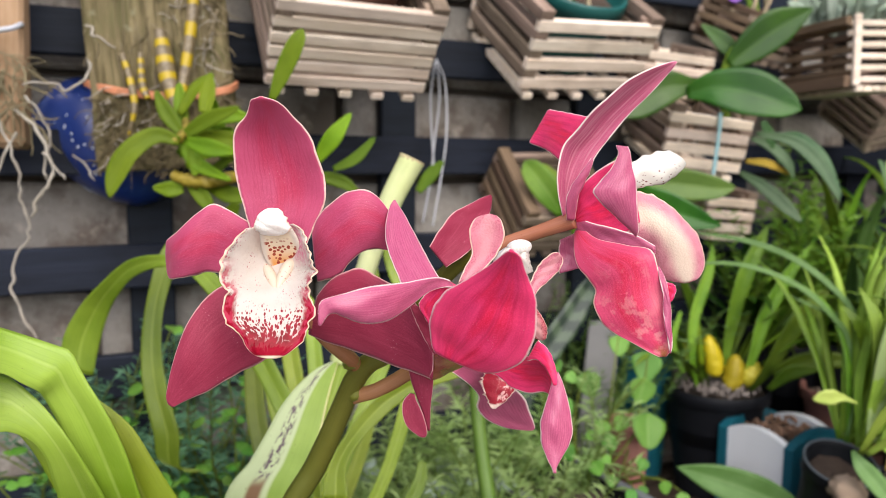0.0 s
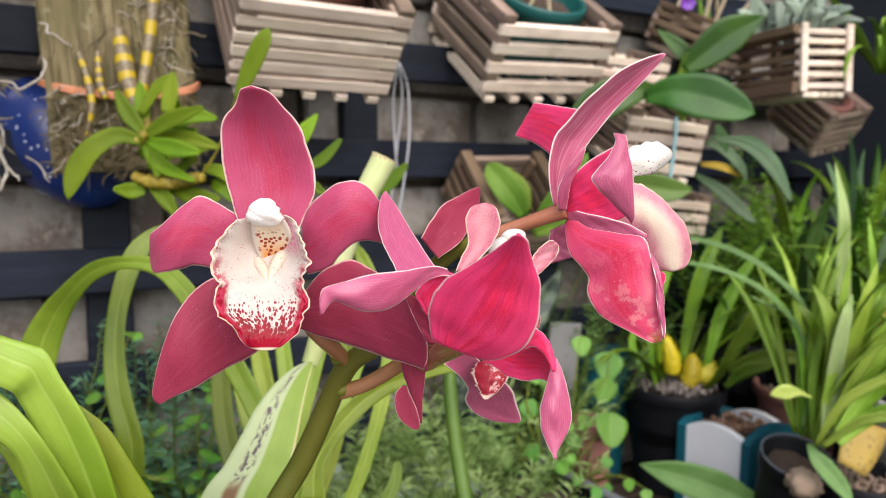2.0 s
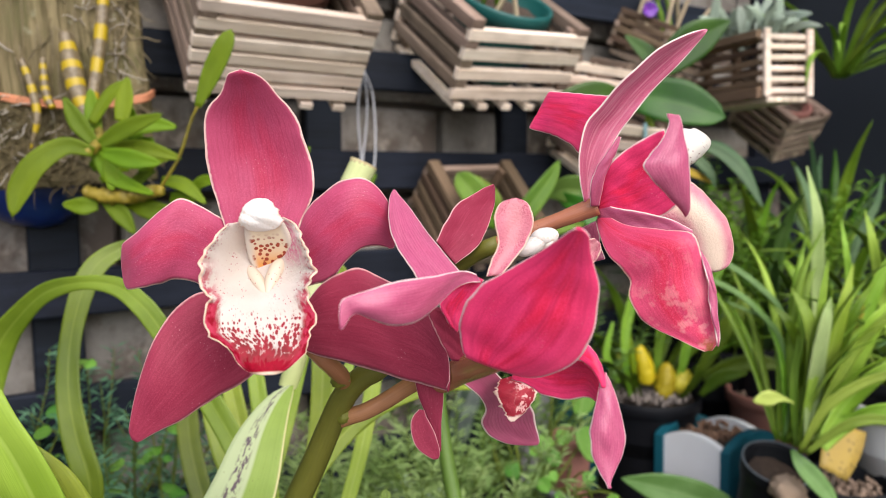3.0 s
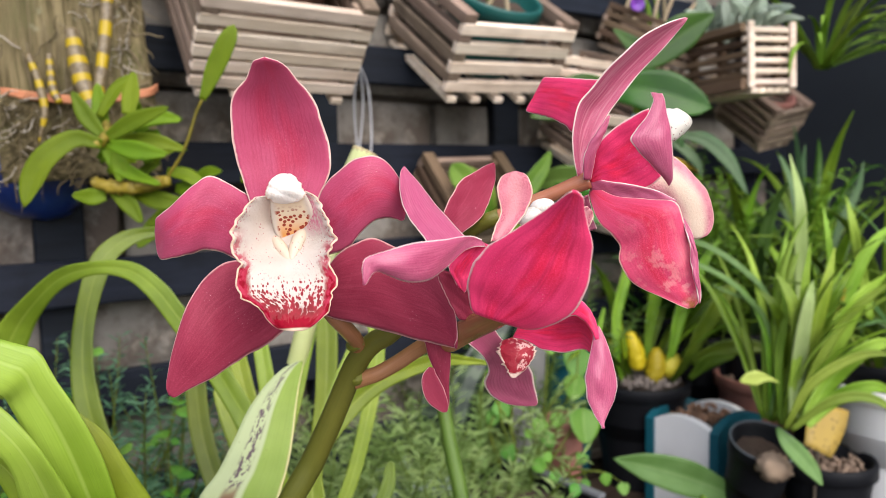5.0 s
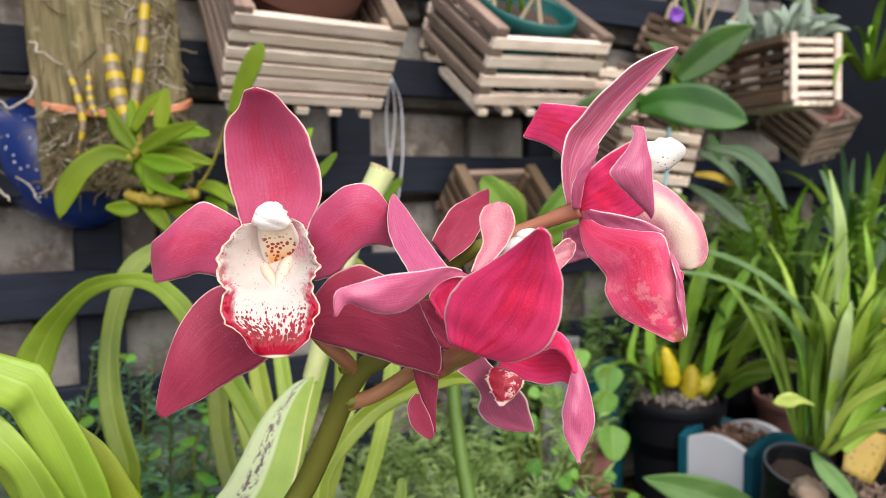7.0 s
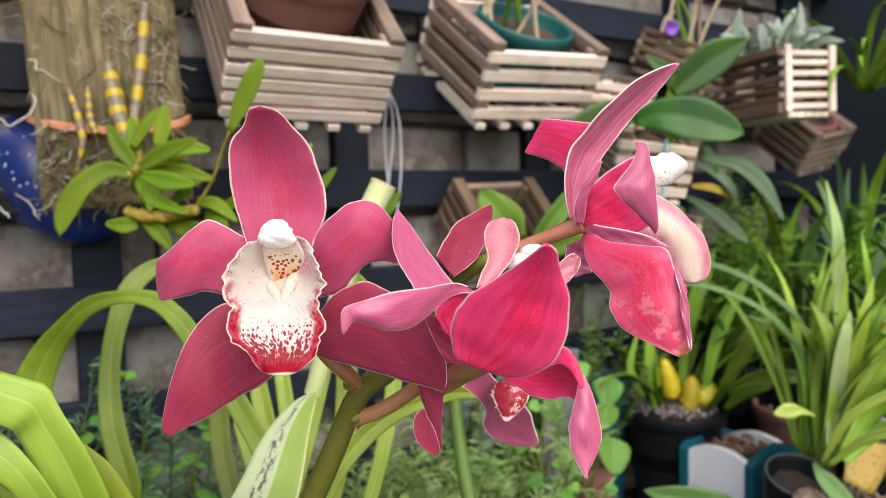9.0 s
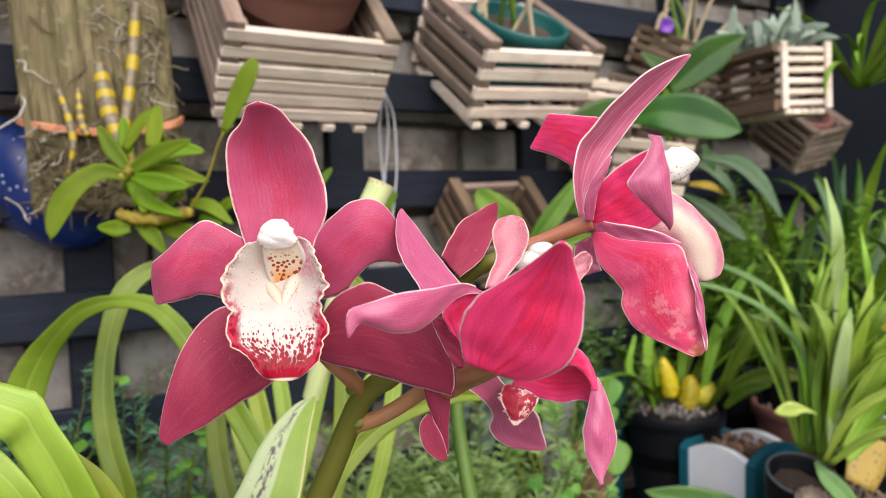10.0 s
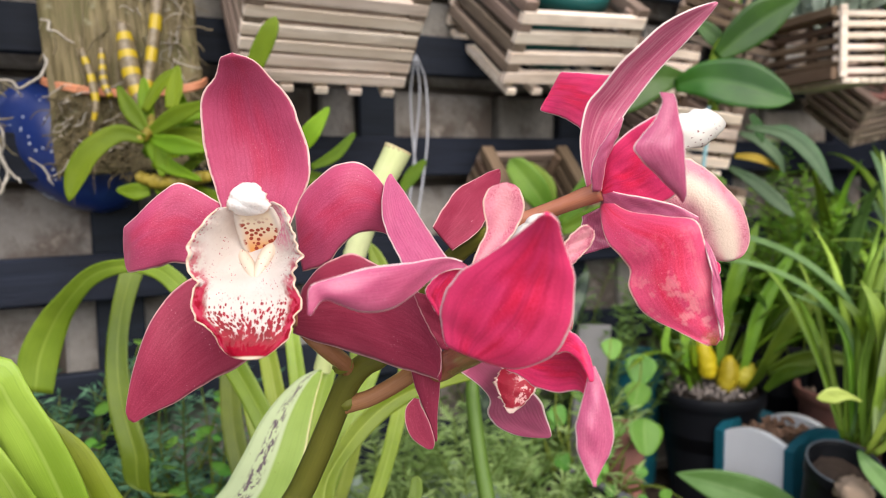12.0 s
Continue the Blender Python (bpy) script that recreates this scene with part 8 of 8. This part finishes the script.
# broad pale leaf low in front
low = thing("broad_pale_leaf_plant", "low plant with broad pale green leaves", "plant")
for rows in ([(0.4643, 0.8959, 0.8176, 0.0099, 0.0099, 0), (0.404, 0.8992, 0.8445, 0.0226, 0.0226, 0), (0.3474, 0.9016, 0.8645, 0.0184, 0.0184, 0), (0.2993, 0.9034, 0.8789, 0.0028, 0.0028, 0)],):
    spear(low, rows, LEAF_MID, nu=20, nv=8, fold=0.25)
part("stem", tube(Geo(), [(0.36, 0.72, BENCH + 0.002), (0.35, 0.72, 0.86), (0.33, 0.73, 0.9)], (0.005, 0.004, 0.003)), LEAF_GREEN, low)


# ---- herbs, round-leaved ground cover, shrubs ----
def needle(geo, p, d, length, width, rnd):
    """A slim leaflet with a keel."""
    d = Vector(d).normalized()
    s = d.cross(Vector((rnd.uniform(-1, 1), rnd.uniform(-1, 1), rnd.uniform(-0.2, 1)))).normalized()
    n_ = d.cross(s) * width * 0.35
    a, b = Vector(p), Vector(p) + d * length + Vector((0, 0, -length * 0.12))
    mid = a + d * length * 0.5
    geo.add([a, mid + s * width - n_, b, mid - s * width - n_, mid + n_ * 0.6], [(0, 1, 4), (1, 2, 4), (2, 3, 4), (3, 0, 4)], [(0, 0.5), (0.5, 1), (1, 0.5), (0.5, 0), (0.5, 0.5)])


def feathery(name, label, base, n, height, spread, leaf, material, seed, lean=(0, 0, 0), per=34):
    rnd = random.Random(seed)
    top = thing(name, label, "herb")
    stems, leaves = Geo(), Geo()
    for i in range(n):
        p = Vector(base) + Vector((rnd.uniform(-1, 1) * spread[0], rnd.uniform(-1, 1) * spread[1], 0))
        d = Vector((rnd.uniform(-0.5, 0.5), rnd.uniform(-0.5, 0.4), 1)) + Vector(lean)
        h = rnd.uniform(*height)
        pts = []
        for k in range(6):
            pts.append(tuple(p))
            d = (d.normalized() + Vector((rnd.uniform(-0.2, 0.2), rnd.uniform(-0.2, 0.2), -0.03))).normalized()
            p = p + d * h / 5
        tube(stems, pts, (0.0012, 0.0011, 0.001, 0.0009, 0.0007, 0.0004), 5, 10)
        path = spline([(*q, 0) for q in pts], per)
        for k in range(4, per + 1):
            for _ in range(2):
                g_ = rnd.uniform(0, 6.28)
                needle(leaves, path[k][:3], Vector((math.cos(g_), math.sin(g_), rnd.uniform(0.2, 0.9))), leaf * rnd.uniform(0.6, 1.2), leaf * 0.07, rnd)
    tagged(part("stem_mass", stems, LEAF_OLIVE, top), kind="stuff")
    tagged(part("foliage", leaves, material, top), kind="stuff")
    return top


def round_leaved(name, label, base, n, height, spread, size, material, seed, lean=(0, 0, 0)):
    """Thin stems with round leaves at their joints."""
    rnd = random.Random(seed)
    top = thing(name, label, "plant")
    stems = Geo()
    for i in range(n):
        p = Vector(base) + Vector((rnd.uniform(-1, 1) * spread[0], rnd.uniform(-1, 1) * spread[1], 0))
        d = Vector((rnd.uniform(-0.6, 0.6), rnd.uniform(-0.7, 0.3), 1)) + Vector(lean)
        h = rnd.uniform(*height)
        pts = [tuple(p)]
        for k in range(5):
            d = (d.normalized() + Vector((rnd.uniform(-0.35, 0.35), rnd.uniform(-0.35, 0.35), -0.05))).normalized()
            p = p + d * h / 5
            pts.append(tuple(p))
            if k > 0:
                for _ in range(2 if k < 4 else 3):
                    a = rnd.uniform(0, 6.28)
                    out = Vector((math.cos(a), math.sin(a), rnd.uniform(-0.1, 0.5))).normalized()
                    s = size * rnd.uniform(0.55, 1.2)
                    q = p + out * s * 0.5
                    side = out.cross(Vector((rnd.uniform(-0.3, 0.3), rnd.uniform(-0.8, 0.1), 1))).normalized()
                    rows = [(*q, s * 0.55, s * 0.55, 0), (*(q + out * s * 0.7), s * 0.85, s * 0.85, 0), (*(q + out * s * 1.5 + Vector((0, 0, -s * 0.25))), s * 0.5, s * 0.5, 0)]
                    part("leaf", ribbon(Geo(), rows, nu=8, nv=4, thick=0.0006, fold=0.15, tip=0.35, base=0.35, across=side, seed=i), material, top)
                    tube(stems, [tuple(p), tuple(q)], (0.0006, 0.0005), 5, 2)
        tube(stems, pts, (0.0013, 0.0012, 0.001, 0.0009, 0.0008, 0.0006), 6, 10)
    tagged(part("stem_mass", stems, LEAF_OLIVE, top), kind="stuff")
    return top


# long black troughs that hold the herbs
def trough(a, b, depth, height, label):
    top = thing("planter_trough", label, "planter")
    a, b = Vector(a), Vector(b)
    e = b - a
    L = e.length
    e.normalize()
    f_ = Vector((-e.y, e.x, 0))
    m = Matrix(((e.x, f_.x, 0, a.x), (e.y, f_.y, 0, a.y), (0, 0, 1, BENCH), (0, 0, 0, 1)))
    wall = plank_mesh("long_wall", (L, 0.005, height), BLACK_PLASTIC, 0.001)
    short = plank_mesh("short_wall", (0.005, depth - 0.012, height), BLACK_PLASTIC, 0.001)
    rimm = plank_mesh("rim", (L + 0.012, 0.012, 0.006), plain_material("scuffed_grey_plastic", (0.13, 0.14, 0.155), 0.45, 60.0, 0.3), 0.0015)
    for y in (0.0, depth):
        piece("long_wall", wall, top, m @ pose(L / 2, y, height / 2))
        piece("rim", rimm, top, m @ pose(L / 2, y, height + 0.003))
    for x in (0.004, L - 0.004):
        piece("short_wall", short, top, m @ pose(x, depth / 2, height / 2))
    piece("soil", plank_mesh("soil", (L - 0.014, depth - 0.01, height * 0.85), SOIL), top, m @ pose(L / 2, depth / 2, height * 0.435))
    return top


t0, t1 = (0.1702, 0.9471, 0.9065), (0.2476, 0.8131, 0.8806)
trough((t1[0], t1[1], 0), (t0[0], t0[1], 0), -0.0 + 0.12, 0.11, "black plastic trough of herbs with a scuffed rim")
trough((-0.62, 0.62, 0), (-0.16, 0.81, 0), 0.12, 0.12, "black plastic trough of trailing plants under the wall")
feathery("grey_green_herb", "feathery grey-green herb filling the bench", (-0.01, 0.86, BENCH + 0.004), 90, (0.13, 0.25), (0.14, 0.075), 0.024, LEAF_HERB, 51, (0, -0.2, 0), per=46)
feathery("grey_green_herb", "feathery grey-green herb beside the trough", (0.13, 0.93, BENCH + 0.004), 34, (0.14, 0.24), (0.06, 0.05), 0.023, LEAF_HERB, 52)
feathery("blue_green_herb", "feathery blue-green herb at the foot of the wall", (-0.31, 0.80, BENCH + 0.11), 70, (0.09, 0.22), (0.12, 0.03), 0.018, leaf_material("blue_green_needles", (0.06, 0.17, 0.09), (0.12, 0.25, 0.14), None, 0.6), 53)
feathery("fine_leaved_shrub", "fine-leaved dark shrub behind the pots", (0.17, 1.13, BENCH + 0.004), 46, (0.2, 0.36), (0.09, 0.04), 0.02, LEAF_SHRUB, 54, (-0.1, 0.15, 0), per=40)
feathery("fine_leaved_shrub", "fine-leaved green shrub beside the snake plant", (0.27, 1.17, BENCH + 0.004), 44, (0.24, 0.38), (0.06, 0.03), 0.02, LEAF_SHRUB, 56, (-0.05, 0.1, 0), per=40)
feathery("fine_leaved_shrub", "fine-leaved green shrub at the end of the wall", (0.62, 1.16, BENCH + 0.2), 44, (0.2, 0.34), (0.14, 0.05), 0.022, LEAF_STRAP, 55, per=40)
creeper = thing("round_leaved_plant", "creeping plant with fresh round green leaves over the trough rim", "plant")
rnd = random.Random(61)
vines = Geo()
for x, y, z, s in ((0.241, 0.98, 1.0148, 0.0125), (0.2755, 0.97, 0.9892, 0.0182), (0.1979, 0.96, 0.9678, 0.0151), (0.1746, 0.96, 0.976, 0.0079), (0.1579, 0.98, 0.9857, 0.0081), (0.2654, 0.95, 0.9621, 0.0157), (0.2348, 0.93, 0.9255, 0.0098), (0.2082, 0.92, 0.9229, 0.0097), (0.2166, 0.91, 0.9067, 0.0096), (0.1941, 0.92, 0.9124, 0.0062), (0.2501, 0.88, 0.891, 0.0073), (0.2067, 0.85, 0.8829, 0.0064), (0.1909, 0.86, 0.8947, 0.009), (0.2405, 0.84, 0.8757, 0.0057), (0.2698, 0.85, 0.8756, 0.007), (0.2879, 0.84, 0.8663, 0.0069), (0.2249, 0.83, 0.8739, 0.0075), (0.1658, 0.95, 0.9379, 0.0121), (0.1626, 0.9, 0.8984, 0.0108), (0.2658, 0.915, 0.9214, 0.0206), (0.1535, 0.95, 0.9271, 0.0093), (0.2043, 0.87, 0.9005, 0.0059)):
    p, s = Vector((x, y, z)), s * 1.08
    out = Vector((rnd.uniform(-0.6, 0.6), rnd.uniform(-0.5, 0.0), rnd.uniform(-1.0, -0.5))).normalized()
    side = out.cross(Vector((rnd.uniform(-0.3, 0.3), -1, rnd.uniform(0.2, 0.9)))).normalized()
    a_ = p - out * s
    rows = [(*a_, s * 0.45, s * 0.45, 0), (*(a_ + out * s * 0.55), s * 0.98, s * 0.98, 0), (*(a_ + out * s * 1.25), s * 0.85, s * 0.85, 0), (*(a_ + out * s * 1.95 + Vector((0, 0, -s * 0.15))), s * 0.3, s * 0.3, 0)]
    part("leaf", ribbon(Geo(), rows, nu=14, nv=8, thick=0.0007, fold=0.16, tip=0.12, base=0.2, across=side, seed=int(s * 1e5)), LEAF_CLOVER, creeper)
    foot_ = Vector((0.19 + (x - 0.2) * 0.45 + rnd.uniform(-0.02, 0.02), 0.92 + (y - 0.92) * 0.3, BENCH + 0.1))
    tube(vines, [tuple(foot_), tuple(foot_.lerp(a_, 0.5) + Vector((rnd.uniform(-0.02, 0.02), 0, 0.012))), tuple(a_)], (0.0016, 0.0013, 0.0008), 6, 10)
tagged(part("stem_mass", vines, LEAF_OLIVE, creeper), kind="stuff")
round_leaved("trailing_plant", "trailing small-leaved plant under the wall", (-0.3, 0.76, BENCH + 0.1), 20, (0.1, 0.24), (0.14, 0.04), 0.0095, LEAF_CLOVER, 63)
round_leaved("trailing_plant", "small-leaved green plant beside the cymbidium pot", (-0.16, 0.76, BENCH + 0.004), 14, (0.14, 0.28), (0.1, 0.04), 0.0095, LEAF_CLOVER, 64)
# pale rosettes among the herbs
rosette = thing("grey_rosette_succulent", "pale grey rosette succulents among the herbs", "succulent")
rnd = random.Random(71)
for c_ in ((0.0217, 0.865, 0.8905), (-0.0877, 0.8443, 0.8848), (0.0114, 0.8236, 0.881), (0.0554, 0.8052, 0.8963)):
    for i in range(14):
        a = i * 2.4
        q = 0.004 + 0.0012 * i
        d = Vector((math.cos(a), math.sin(a) - 0.3, 0.9 - i * 0.05)).normalized()
        p = Vector(c_)
        part("leaf", ribbon(Geo(), [(*p, 0.004, 0.004, 0), (*(p + d * q * 1.2), 0.007, 0.007, 0), (*(p + d * q * 2), 0.003, 0.003, 0)], nu=8, nv=4, thick=0.002, tip=0.2, facing=(0, 0.7, -0.7)), plain_material("pale_succulent", (0.22, 0.29, 0.23), 0.6, 80.0) if i == 0 else bpy.data.materials["pale_succulent"], rosette)
    tube_ = tube(Geo(), [(c_[0], c_[1], BENCH + 0.002), (c_[0], c_[1], c_[2])], (0.004, 0.004), 8, 2)
    part("stem", tube_, LEAF_OLIVE, rosette)
# mottled snake plant and a grey stake
snake = thing("snake_plant", "mottled dark snake plant leaf behind the flowers", "plant")
for rows in ([(0.0839, 0.95, 0.8728, 0.0143, 0.0143, 0), (0.1215, 0.97, 0.9705, 0.0175, 0.0175, 0), (0.1446, 0.98, 1.0042, 0.0177, 0.0177, 0), (0.174, 0.99, 1.0431, 0.0171, 0.0171, 0), (0.1991, 1, 1.0823, 0.0135, 0.0135, 0), (0.2149, 1, 1.1148, 0.0038, 0.0038, 0)], [(0.0636, 0.99, 0.8568, 0.0119, 0.0119, 0), (0.0787, 1, 0.9336, 0.0135, 0.0135, 0), (0.0905, 1.01, 0.9788, 0.0114, 0.0114, 0), (0.0971, 1.02, 1.0083, 0.0038, 0.0038, 0)]):
    part("leaf", ribbon(Geo(), rows, nu=20, nv=6, thick=0.003, fold=0.3, tip=0.1), LEAF_MOTTLED, snake)
sk = Vector((0.2378, 1.0948, 0.9655))
stake = tagged(new("plant_stake", plank_mesh("plant_stake", (0.050, 0.006, 0.262), plain_material("grey_board", (0.22, 0.22, 0.22), 0.7, 40.0, 0.2), 0.001)), "grey flat plant stake standing in the herbs", "plant stake")
stake.matrix_world = Matrix.Translation((sk.x, sk.y, BENCH + 0.131)) @ pose(0, 0, 0, 0, 4, 10)
# taller greens at the far end
for i, (p, n_, L, w, mt, sd) in enumerate((
    ((0.6417, 1.1608, 1.0186), 20, (0.2, 0.36), 0.010, [LEAF_STRAP, LEAF_DEEP, LEAF_MID], 81),
    ((0.5717, 1.2001, 1.01), 16, (0.18, 0.32), 0.012, [LEAF_STRAP, LEAF_DEEP], 82),
    ((0.6817, 1.0394, 0.9953), 18, (0.18, 0.32), 0.010, [LEAF_MID, LEAF_DEEP, LEAF_STRAP], 83),
    ((0.7054, 0.9358, 1.0146), 18, (0.18, 0.34), 0.011, [LEAF_STRAP, LEAF_MID, LEAF_GRASS], 84),
    ((0.5073, 1.2045, 1.0459), 12, (0.14, 0.24), 0.012, [LEAF_DEEP], 85),
    ((0.7769, 1.2191, 1.1216), 20, (0.16, 0.32), 0.009, [LEAF_STRAP, LEAF_BLUE, LEAF_DEEP], 87),
    ((0.6727, 1.2488, 1.1226), 12, (0.12, 0.24), 0.009, [LEAF_BLUE, LEAF_STRAP], 88),
    ((0.726, 0.8304, 1.0055), 16, (0.2, 0.34), 0.010, [LEAF_GRASS, LEAF_STRAP, LEAF_MID], 86),
)):
    clump("strap_leaved_plant", "dark green strap-leaved plant at the back of the bench", "plant", (p[0], p[1], p[2] - 0.06), n_, L, w, mt, sd, 0.72, 0.7, spread=0.03)
    plant_pot("black_pot", (p[0], p[1], BENCH), 0.05, max(0.08, p[2] - 0.04 - BENCH), BLACK_PLASTIC, "black pot at the back of the bench", chips=16)

# ---- blocks of the wall, each with its own edges ----
blocks = [plank_mesh("stone_block", (0.232 + 0.012 * k, 0.03, 0.112), MASONRY, 0.004, 90 + k, 0.004) for k in range(4)]
rnd = random.Random(99)
for r in range(9):
    z = 0.8 + 0.123 * r
    x = -1.35 + (0.12 if r % 2 else 0.0)
    while x < 1.45:
        k = rnd.randrange(4)
        w = 0.232 + 0.012 * k
        ob = new("stone_block", blocks[k])
        ob.parent = wall_north
        ob.matrix_parent_inverse = wall_north.matrix_world.inverted()
        ob.matrix_basis = WALL @ pose(x + w / 2, 0.046 + rnd.uniform(-0.002, 0.002), z + rnd.uniform(-0.002, 0.002), 0, rnd.uniform(-0.6, 0.6), 0)
        x += w + 0.011
